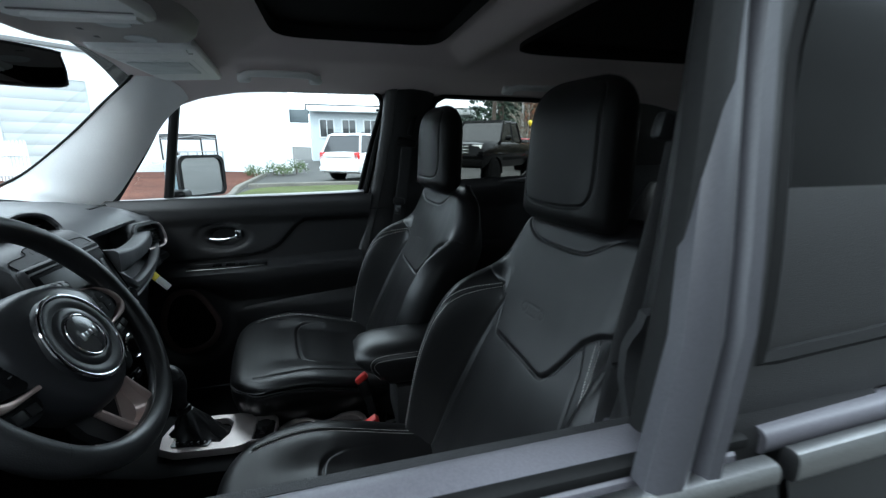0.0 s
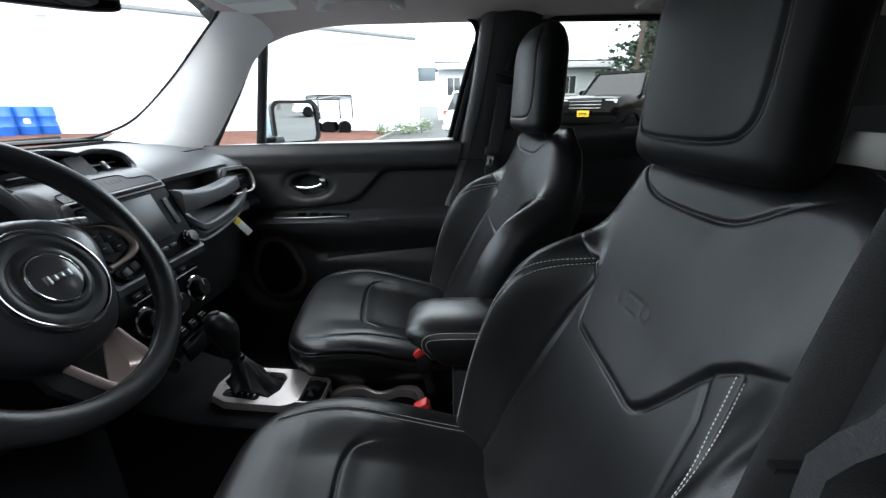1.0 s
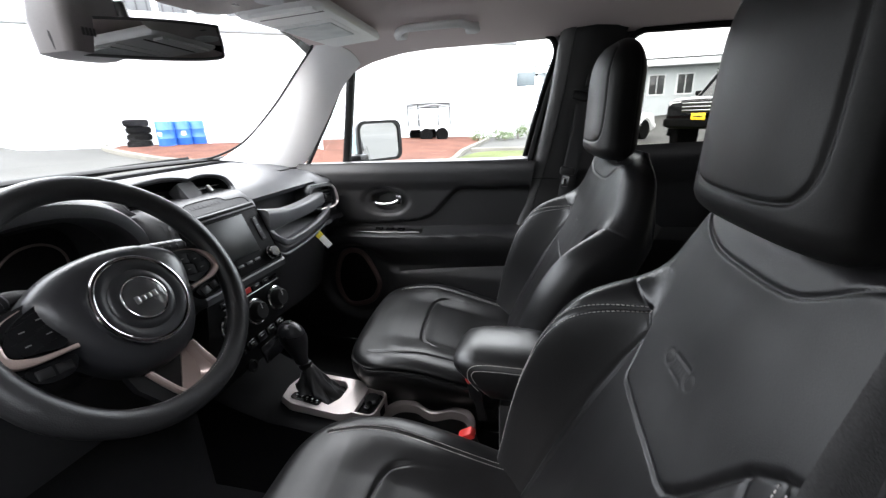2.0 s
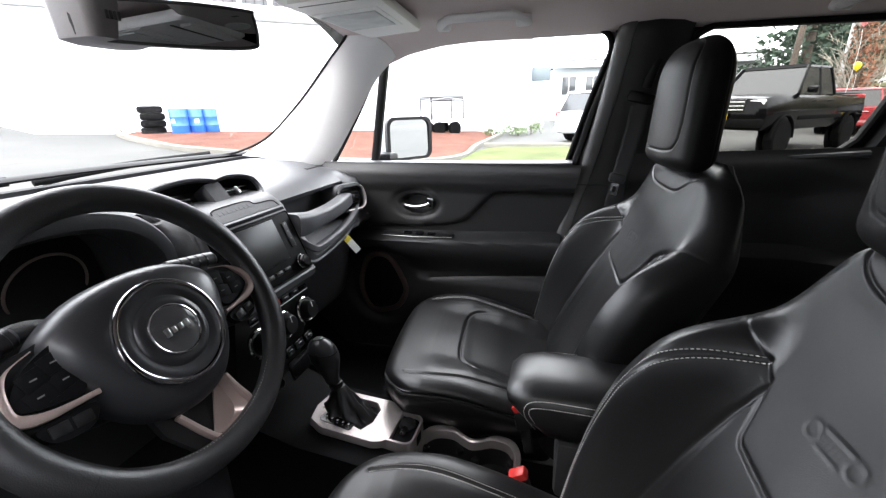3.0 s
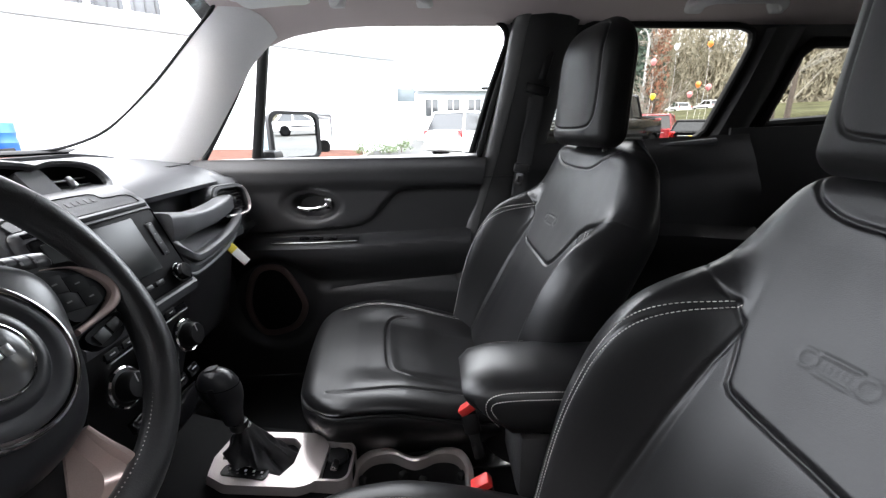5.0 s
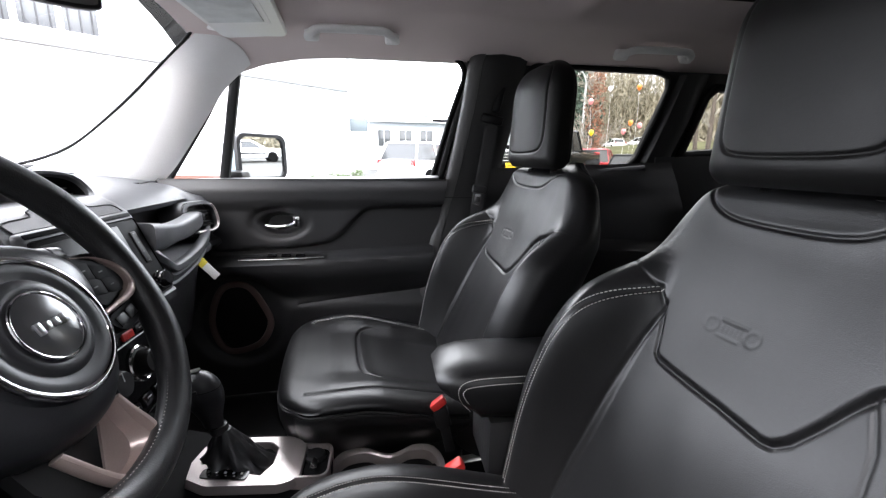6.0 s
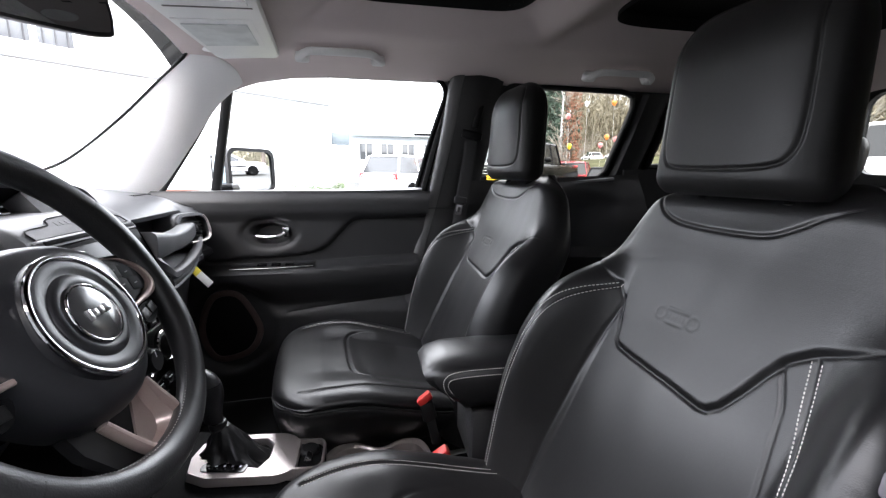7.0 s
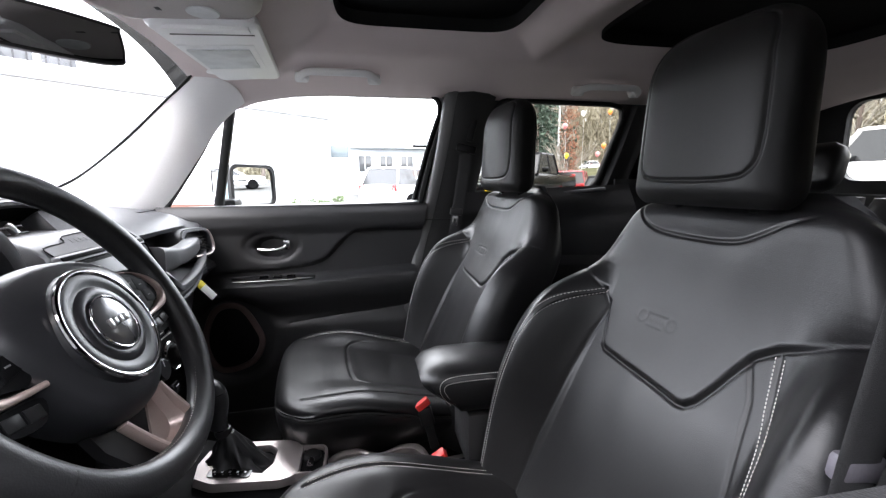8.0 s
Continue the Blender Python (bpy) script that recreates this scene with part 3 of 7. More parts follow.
# the door frame's rear panel closes the gap to the pillar
part("frame_panel", loft([[(x, wall_y(z) + 0.002, z), (x + 0.20, wall_y(z) + 0.002, z), (x + 0.20, wall_y(z) + 0.014, z), (x, wall_y(z) + 0.014, z)] for x, z in ((0.098, 1.10), (0.110, 1.145), (0.159, 1.32), (0.190, 1.42), (0.203, 1.462), (0.196, 1.50), (0.166, 1.523), (0.112, 1.536), (0.100, 1.56))]), BODY_DARK, passenger_door)
# outer body side below the windows
side_skin = part("body_side", thicken(sheet(lambda u, v: Vector((-0.95 + 2.80 * u, 0.800 + 0.05 * math.sin(math.pi * v), 0.33 + 0.795 * v)), 30, 16), 0.012), BODY_PAINT)
tagged(side_skin, "black painted outer body side", "body side", kind="structure")

for side in (1, -1):
    # rear door panel below the glass
    def rear_panel(u, v, side=side):
        z = 0.42 + 0.75 * v
        x = 0.27 + 0.72 * u
        y = 0.705 - 0.02 * ease(1.17, 1.12, z) + 0.015 * ease(1.10, 1.05, z) - 0.05 * ease(0.90, 0.87, z) * (1 - 0.7 * ease(0.86, 0.75, z)) - 0.09 * ease(0.62, 1.0, u) * ease(1.15, 1.0, z)
        return Vector((x, side * y, z + 0.03 * u * v))
    rear_door = thing("door_2" if side > 0 else "door_3", "closed black rear door with soft panel", "car door", kind="structure")
    part("door_panel", thicken(sheet(rear_panel, 40, 50), 0.01), SOFT_BLACK, rear_door)
    part("window_sill", sweep(smooth_path([(0.30, side * 0.728, 1.140), (0.55, side * 0.725, 1.155), (0.88, side * 0.71, 1.180)], 8), round_profile(0.032, 0.012, 12, 3)), SILL_BLACK, rear_door)
    part("window_frame", seal(REAR_LIGHT, side, size=(0.010, 0.014)), RUBBER, rear_door)
    pane = part("pane", side_glass(REAR_LIGHT, 0.756, 0.690, side), TINTED if side > 0 else DARK_GLASS, rear_door, "privacy-tinted rear window glass")
    pane.visible_shadow = False
    # the rest of the upper side wall
    rear_wall = part("c_pillar", upper_wall(0.30, 1.82, 1.10, 1.56, side, [REAR_LIGHT, TAIL_LIGHT], (120, 50), 0.006), PILLAR_DARK)
    tagged(rear_wall, "black trim round the rear side windows", "pillar", kind="structure")
    part("tail_lining", thicken(sheet(lambda u, v, side=side: Vector((0.93 + 0.9 * u, side * (0.71 - 0.05 * u), 0.42 + (0.80 + 0.02 * u) * v)), 10, 10), 0.01), SOFT_BLACK, rear_wall)
    part("pillar_cover", loft([[(x + dx2, side * (wall_y(z) - 0.004 - dy), z) for dx2, dy in ((0, 0), (0.015, 0.02), (0.06, 0.03), (0.10, 0.02), (0.115, 0.0))] for x, z in ((0.885, 1.17), (0.93, 1.34), (0.968, 1.50))], closed=False), PILLAR_DARK, rear_wall)
    pane = part("pane", side_glass(TAIL_LIGHT, 0.752, 0.692, side), TINTED if side > 0 else DARK_GLASS, rear_wall)
    pane.visible_shadow = False
    part("tail_seal", seal(TAIL_LIGHT, side, size=(0.016, 0.018)), RUBBER, rear_wall)

# Tailgate window
tail_frame = part("tailgate_frame", rim(round_rect(0.68, 0.30, 0.05), round_rect(0.52, 0.15, 0.06), 0.03, pose(1.80, 0, 1.36, 90, 0, 90)), SOFT_BLACK)
tagged(tail_frame, "black tailgate window frame", "tailgate", kind="structure")
pane = part("pane", plate(round_rect(0.53, 0.16, 0.06), 0.004, pose(1.815, 0, 1.36, 90, 0, 90)), TINTED, tail_frame)
pane.visible_shadow = False

# Driver's door: closed, with its window wound down; the camera goes in over its sill.
driver_door = thing("door_4", "closed driver door with its window wound down", "car door", kind="structure")
part("door_panel", thicken(sheet(lambda u, v: Vector((-0.86 + 1.16 * u + 0.06 * v * u, -0.725 + 0.045 * ease(0.68, 0.60, v) , 0.40 + 0.675 * v)), 30, 30), 0.01), SOFT_BLACK, driver_door)
part("outer_skin", sheet(lambda u, v: Vector((-0.90 + 1.225 * u, -0.80 - 0.05 * math.sin(math.pi * v), 0.40 + 0.67 * v)), 20, 20), BODY_PAINT, driver_door)
part("window_sill", sweep([(-0.80, -0.752, 1.062), (-0.3, -0.756, 1.066), (0.30, -0.756, 1.070)], round_profile(0.030, 0.016, 14, 3)), BODY_DARK, driver_door, "black rubber-lipped window sill")
part("sill_lip", sweep([(-0.80, -0.772, 1.078), (-0.3, -0.776, 1.082), (0.312, -0.776, 1.086)], round_profile(0.007, 0.006, 10, 3)), RUBBER, driver_door)
part("sill_trim", sweep([(-0.80, -0.795, 1.068), (-0.3, -0.800, 1.072), (0.315, -0.800, 1.076)], round_profile(0.009, 0.010, 12, 3)), STEEL, driver_door, "bright outer window moulding")
part("window_frame", sweep(smooth_path([(0.235, -0.762, 1.10), (0.263, -0.745, 1.25), (0.291, -0.715, 1.40), (0.305, -0.695, 1.51), (0.27, -0.69, 1.545), (-0.10, -0.688, 1.550), (-0.42, -0.70, 1.51), (-0.62, -0.71, 1.30), (-0.76, -0.735, 1.10)], 8), round_profile(0.016, 0.014, 12, 3), up=(0, 1, 0)), RUBBER, driver_door, "black window frame and rubber seals")
def frame_ridge(rows):
    """A rounded upright moulding: its front and rear edge at each height, and how far out it stands."""
    return loft([[(a, -y, z), (a + 0.2 * (b - a), -y - 0.006, z), (a + 0.7 * (b - a), -y - 0.007, z), (b, -y - 0.001, z), (b, -y + 0.014, z), (a, -y + 0.014, z)] for a, b, y, z in rows])


part("frame_panel", frame_ridge([(0.198, 0.235, 0.800, 1.085), (0.229, 0.264, 0.785, 1.188), (0.247, 0.283, 0.765, 1.247), (0.275, 0.305, 0.735, 1.345), (0.297, 0.326, 0.708, 1.428), (0.322, 0.352, 0.69, 1.54)]), FRAME_GREY, driver_door, "grey satin pillar applique")
part("frame_panel", frame_ridge([(0.246, 0.266, 0.798, 1.085), (0.274, 0.295, 0.783, 1.188), (0.292, 0.315, 0.763, 1.247), (0.314, 0.339, 0.733, 1.345), (0.337, 0.361, 0.706, 1.428), (0.364, 0.388, 0.688, 1.54)]), FRAME_GREY, rear_door, "grey satin pillar applique")
# rear door skin outside, beside the driver's pillar
skin = part("outer_skin", sheet(lambda u, v: Vector((0.335 + 0.72 * u, -0.80 - 0.05 * math.sin(math.pi * v), 0.42 + 0.65 * v)), 16, 16), BODY_PAINT, rear_door)
part("sill_trim", sweep([(0.335, -0.800, 1.076), (0.7, -0.800, 1.087), (1.02, -0.79, 1.11)], round_profile(0.008, 0.014, 12, 3)), STEEL, rear_door, "bright outer window moulding")
part("outer_sill", sweep([(0.335, -0.770, 1.078), (0.7, -0.770, 1.09), (1.02, -0.765, 1.115)], round_profile(0.012, 0.012, 12, 3)), BODY_DARK, rear_door)


# ---- seats ----
BACK_LINE = ((0.56, 0.150), (0.64, 0.180), (0.72, 0.222), (0.80, 0.262), (0.90, 0.312), (0.94, 0.334), (1.00, 0.364), (1.06, 0.390), (1.12, 0.413), (1.17, 0.428), (1.22, 0.440))
BACK_HALF = ((0.56, 0.245), (0.66, 0.268), (0.80, 0.278), (0.90, 0.276), (0.97, 0.268), (1.02, 0.258), (1.06, 0.245), (1.10, 0.229), (1.145, 0.208), (1.178, 0.184), (1.203, 0.150), (1.220, 0.115))
BOLSTER = ((0.56, 0.022), (0.66, 0.052), (0.74, 0.078), (0.82, 0.098), (0.90, 0.106), (0.96, 0.096), (1.00, 0.070), (1.03, 0.038), (1.055, 0.010), (1.08, 0.0), (1.2, 0.0))
BIB = curve2([(-0.150, 1.20), (-0.124, 1.178), (-0.097, 1.164), (-0.068, 1.146), (-0.04, 1.134), (0.009, 1.131), (0.090, 1.135), (0.130, 1.150), (0.146, 1.172), (0.150, 1.20)], 5)
SHIELD = [(-0.30, 1.062), (-0.215, 1.052), (-0.170, 1.034), (-0.138, 1.021), (-0.116, 1.004), (-0.102, 0.980), (-0.090, 0.955), (-0.076, 0.930), (-0.064, 0.919), (-0.052, 0.917), (0.0, 0.923), (0.075, 0.929), (0.108, 0.933), (0.118, 0.940), (0.128, 0.965), (0.142, 0.998), (0.160, 1.020), (0.200, 1.038), (0.30, 1.065)]
INSERT_OUT = [(-0.112, 1.000), (-0.130, 0.960), (-0.146, 0.878), (-0.164, 0.78), (-0.180, 0.56)]
INSERT_IN = [(0.140, 1.005), (0.148, 0.95), (0.153, 0.86), (0.156, 0.75), (0.150, 0.56)]
STITCH_OUT = curve2([(-0.140, 1.016), (-0.152, 0.96), (-0.170, 0.90), (-0.190, 0.82), (-0.206, 0.72), (-0.212, 0.62)], 8)
STITCH_IN = curve2([(0.156, 1.022), (0.184, 0.990), (0.205, 0.94), (0.216, 0.86), (0.220, 0.76), (0.214, 0.62)], 8)
LOGO = (0.034, 1.004)


def soft_line(z, table):
    """A table smoothed by averaging round z."""
    return sum(ramp(z + d, table) for d in (-0.024, -0.012, 0, 0.012, 0.024)) / 5


def back_front(u, z):
    """Front of the backrest at u aside and height z: how far forward of its line."""
    w = soft_line(z, BACK_HALF)
    swell = ease(0.140, 0.212, abs(u)) if u > 0 else ease(0.150, 0.225, abs(u))
    f = soft_line(z, BOLSTER) * swell * (1.0 if u > 0 else 0.75)
    d = min(max(1 - abs(u) / w, 0), 1)
    f -= 0.060 * (1 - math.sqrt(1 - (1 - min(d / 0.24, 1)) ** 2))
    # the shield lies a little proud of the insert; seams are drawn in
    line = SHIELD if abs(u) < 0.26 else SHIELD[:2]
    g = near((u, z), line)
    f += 0.0045 * ease(-0.001, 0.009, g if z > ramp(u, SHIELD) else -g) * ease(0.20, 0.13, abs(u))
    f -= (0.0032 - 0.0010 * ease(0.12, 0.17, abs(u))) * math.exp(-(g / 0.0023) ** 2)
    fade = ease(1.19, 1.165, z)
    b = near((u, z), BIB)
    f -= (0.0032 * math.exp(-(b / 0.0023) ** 2) - 0.0012 * math.exp(-(b / 0.016) ** 2)) * fade
    if 0.08 < abs(u) < 0.22 and z < 1.03:
        f -= (0.0040 if u > 0 else 0.0022) * math.exp(-(near((u, z), INSERT_IN if u > 0 else INSERT_OUT) / 0.0026) ** 2)
    if 0.12 < abs(u) < 0.26 and z < 1.05:
        f -= 0.003 * math.exp(-(near((u, z), STITCH_IN if u > 0 else STITCH_OUT) / 0.0035) ** 2)
    # soft fill, a pulled fold and slight creases
    f += 0.005 * math.cos(u * 10) * ease(1.0, 0.9, z)
    f += 0.0010 * noise.noise(Vector((u * 9, z * 9, 1.7))) + 0.0006 * noise.noise(Vector((u * 24, z * 9, 5.1)))
    # pressed badge: two rounds and a grid bar
    du, dz = u - LOGO[0], z - LOGO[1]
    if abs(du) < 0.05 and abs(dz) < 0.03:
        for c in (-0.028, 0.028):
            r = math.hypot(du - c, dz)
            f -= 0.0006 * math.exp(-((r - 0.0085) / 0.0017) ** 2)
        if abs(du) < 0.020:
            f -= 0.0010 * (math.exp(-((dz - 0.009) / 0.0016) ** 2) + 0.7 * math.exp(-((dz + 0.010) / 0.0016) ** 2) * ease(0.018, 0.012, abs(du)) + 0.35 * math.exp(-((dz) / 0.006) ** 2) * (0.5 + 0.5 * math.cos(du * 1100)))
    return f


def back_point(u, z, f):
    """A point f in front of the backrest's leaning line."""
    x = soft_line(z, BACK_LINE)
    return Vector((x - f * 0.9, u, z + f * 0.42))


def backrest_mesh():
    bm = bmesh.new()
    zs = [0.56 + 0.660 * (i / 330) for i in range(331)]
    nf, nb = 300, 40
    rings = []
    for z in zs:
        w = soft_line(z, BACK_HALF)
        top = ease(1.220, 1.155, z)
        drop = 0.045 * (1 - top) ** 1.5
        behind = -0.108 + 0.045 * ease(1.04, 1.18, z) + 0.014 * (1 - top) ** 1.5
        ring = []
        for j in range(nf + 1):
            a = -1 + 2 * j / nf
            u = w * math.copysign(1 - (1 - abs(a)) ** 1.15, a)
            f = max(back_front(u, z) - drop, behind + 0.006)
            ring.append(back_point(u, z, f))
        edge = {s: max(back_front(s * w, z) - drop, behind + 0.004) for s in (-1, 1)}
        for j in range(1, nb):
            a = 1 - 2 * j / nb
            u = w * math.copysign(1 - (1 - abs(a)) ** 1.6, a)
            e = abs(a) ** 6
            ring.append(back_point(u, z, behind * (1 - e) + edge[1 if a > 0 else -1] * e))
        rings.append(ring)
    add_loft(bm, rings)
    return bm


CUSHION_MID, CUSHION_LONG, CUSHION_HALF = -0.018, 0.228, 0.258
INSERT_C = curve2([(0.06, -0.158), (0.02, -0.152), (-0.022, -0.142), (-0.048, -0.122), (-0.058, -0.08), (-0.060, 0.0), (-0.058, 0.08), (-0.048, 0.122), (-0.022, 0.142), (0.02, 0.152), (0.06, 0.158)], 4)
RIDGE_C = curve2([(0.17, 0.192), (0.06, 0.198), (-0.03, 0.204), (-0.09, 0.208), (-0.14, 0.204), (-0.18, 0.196)], 6)


def cushion_top(x, u):
    z = sum(ramp(x + d, ((-0.25, 0.718), (-0.17, 0.727), (-0.09, 0.720), (0.0, 0.699), (0.10, 0.668), (0.22, 0.636))) for d in (-0.04, -0.02, 0, 0.02, 0.04)) / 5
    z += 0.020 * ease(0.105, 0.190, abs(u)) * ease(-0.20, -0.02, x)
    g = near((x, u), INSERT_C)
    fade = 1 - 0.93 * ease(-0.045, 0.01, x)
    z -= fade * (0.0070 * math.exp(-(g / 0.0035) ** 2) - 0.005 * math.exp(-(g / 0.026) ** 2))
    z -= 0.0040 * math.exp(-(near((x, abs(u)), RIDGE_C) / 0.0030) ** 2)
    z += 0.0010 * noise.noise(Vector((x * 9, u * 9, 3.3))) + 0.0007 * noise.noise(Vector((x * 26, u * 12, 8.2)))
    return z


def cushion_place(a, b):
    """From -1..1 both ways to a plan with round front corners."""
    ends = 0.05 * b * b + 0.15 * abs(b) ** 9 if a < 0 else 0.05 * b * b
    sides = 0.03 * a * a + 0.12 * abs(a) ** 9 if a < 0 else 0.08 * a * a
    return CUSHION_MID + CUSHION_LONG * a * (1 - ends), CUSHION_HALF * b * (1 - sides)


def cushion_mesh():
    bm = bmesh.new()
    n = 190

    def at(p, q):
        a, b = 2 * p - 1, 2 * q - 1
        x, u = cushion_place(a, b)
        k = (max(0.0, -a) ** 8 + abs(b) ** 8) ** 0.125
        k = max(0.0, (min(k, 1.0) - 0.84) / 0.16)
        return Vector((x, u, cushion_top(x, u) - 0.024 * (1 - math.sqrt(max(0.0, 1 - k ** 2.2 * 0.97)))))
    rows = add_sheet(bm, at, n, n)
    rim_v = [rows[i][0] for i in range(n + 1)] + rows[n][1:] + [rows[i][n] for i in range(n - 1, -1, -1)] + [rows[0][j] for j in range(n - 1, 0, -1)]
    last = rim_v
    # a drawn-in welt, then the plain side
    for drop, grow in ((0.003, 0.992), (0.007, 0.986), (0.010, 0.992), (0.014, 1.003), (0.020, 1.008), (0.05, 1.005), (0.11, 0.95), (0.17, 0.88)):
        ring = []
        for v in rim_v:
            k = ease(0.012, 0.17, drop)
            ring.append(bm.verts.new((CUSHION_MID + (v.co.x - CUSHION_MID) * grow, v.co.y * (grow - 0.20 * ease(0.03, 0.15, drop)), v.co.z * (1 - k) + 0.55 * k - min(drop, 0.02))))
        m = len(ring)
        for i in range(m):
            bm.faces.new((last[i], last[(i + 1) % m], ring[(i + 1) % m], ring[i]))
        last = ring
    bm.faces.new(last)
    return bm


def cushion_piping():
    """The corded seam round the top edge of the cushion."""
    line = []
    for p, q in [(1 - i / 60, 0.0) for i in range(61)] + [(0.0, i / 60) for i in range(1, 60)] + [(i / 60, 1.0) for i in range(61)]:
        x, u = cushion_place(2 * p - 1, 2 * q - 1)
        line.append((CUSHION_MID + (x - CUSHION_MID) * 0.996, u * 0.996, cushion_top(x, u) - 0.0285))
    return sweep(line, round_profile(0.0032, 0.0032, 8))


def headrest_mesh():
    """A pad, domed above, with a drawn-in seam round its front panel and a second one on its sides."""
    bm = bmesh.new()
    rings, n = [], 300
    lo, tall = 1.186, 0.256
    panel = curve2([(-0.090, 1.40), (-0.094, 1.34), (-0.095, 1.268), (-0.088, 1.238), (-0.066, 1.226), (0.0, 1.223), (0.066, 1.226), (0.088, 1.238), (0.095, 1.268), (0.094, 1.34), (0.090, 1.40)], 5)
    arch = curve2([(-0.090, 1.40), (-0.078, 1.424), (-0.04, 1.435), (0.0, 1.437), (0.04, 1.435), (0.078, 1.424), (0.090, 1.40)], 4)
    for i in range(161):
        k = 0.5 - 0.5 * math.cos(math.pi * i / 160)
        z = lo + tall * k
        w = 0.124 - 0.010 * k
        over = max(0.0, (k - 0.64) / 0.36)
        under = max(0.0, (0.12 - k) / 0.12)
        dome = math.sqrt(max(1 - over ** 2.3, 0.0))
        side = math.sqrt(max(1 - over ** 3.4, 0.0))
        foot = math.sqrt(max(1 - under ** 2.2 * 0.7, 0.0))
        deep = 0.051 * (0.04 + 0.96 * dome) * foot
        xc = 0.420 + 0.012 * k
        ring = []
        for j in range(n):
            t = 2 * math.pi * j / n
            c, sn = math.cos(t), math.sin(t)
            u = w * (0.42 + 0.58 * side) * (0.75 + 0.25 * foot) * math.copysign(abs(sn) ** 0.76, sn)
            d = deep * math.copysign(abs(c) ** 0.66, c)
            if c > 0.02:
                g = min(near((u, z), panel), near((u, z), arch))
                d -= 0.0034 * math.exp(-(g / 0.0022) ** 2) * ease(0.02, 0.25, c)
            crease = 1 - 0.014 * math.exp(-((c + 0.30) / 0.03) ** 2)
            ring.append((xc - d, u * crease, z))
        rings.append(ring)
    add_loft(bm, rings)
    return bm


def add_stitches(bm, line, fn, length=0.0032, gap=0.0012, thick=0.0007):
    """Short threads laid end to end along a line; fn gives a place and a normal."""
    pts = [Vector(p) for p in line]
    run = [0.0]
    for a, b in zip(pts, pts[1:]):
        run.append(run[-1] + (b - a).length)
    s = gap
    k = 0
    while s + length < run[-1]:
        ends = []
        for q in (s, s + length):
            while run[k + 1] < q:
                k += 1
            t = (q - run[k]) / (run[k + 1] - run[k])
            ends.append(fn(pts[k].lerp(pts[k + 1], t)))
        (p0, n0), (p1, n1) = ends
        ahead = (p1 - p0).normalized()
        side = ahead.cross(n0).normalized() * thick
        up = n0 * thick
        ring = []
        for p, kk in ((p0, 0.35), (p0.lerp(p1, 0.25), 1.0), (p0.lerp(p1, 0.75), 1.0), (p1, 0.35)):
            base = p + up * 0.4
            ring.append([base + side * kk, base + up * kk, base - side * kk, base - up * kk * 0.6])
        add_loft(bm, ring)
        s += length + gap


def back_stitch_mesh(sgn, off):
    bm = bmesh.new()

    def on_back(p):
        q = back_point(p.x, p.y, back_front(p.x, p.y))
        qa = back_point(p.x + 0.004, p.y, back_front(p.x + 0.004, p.y))
        qb = back_point(p.x, p.y + 0.004, back_front(p.x, p.y + 0.004))
        nrm = (qa - q).cross(qb - q).normalized()
        return q, (nrm if nrm.x < 0 else -nrm)
    add_stitches(bm, [(x + off, z, 0) for x, z in (STITCH_IN if sgn > 0 else STITCH_OUT)], on_back)
    return bm


def cushion_stitch_mesh(sgn, off):
    bm = bmesh.new()

    def on_top(p):
        return Vector((p.x, p.y, cushion_top(p.x, p.y))), Vector((0, 0, 1))
    add_stitches(bm, [(x + off * 0.5, sgn * (u + off), 0) for x, u in RIDGE_C], on_top)
    return bm


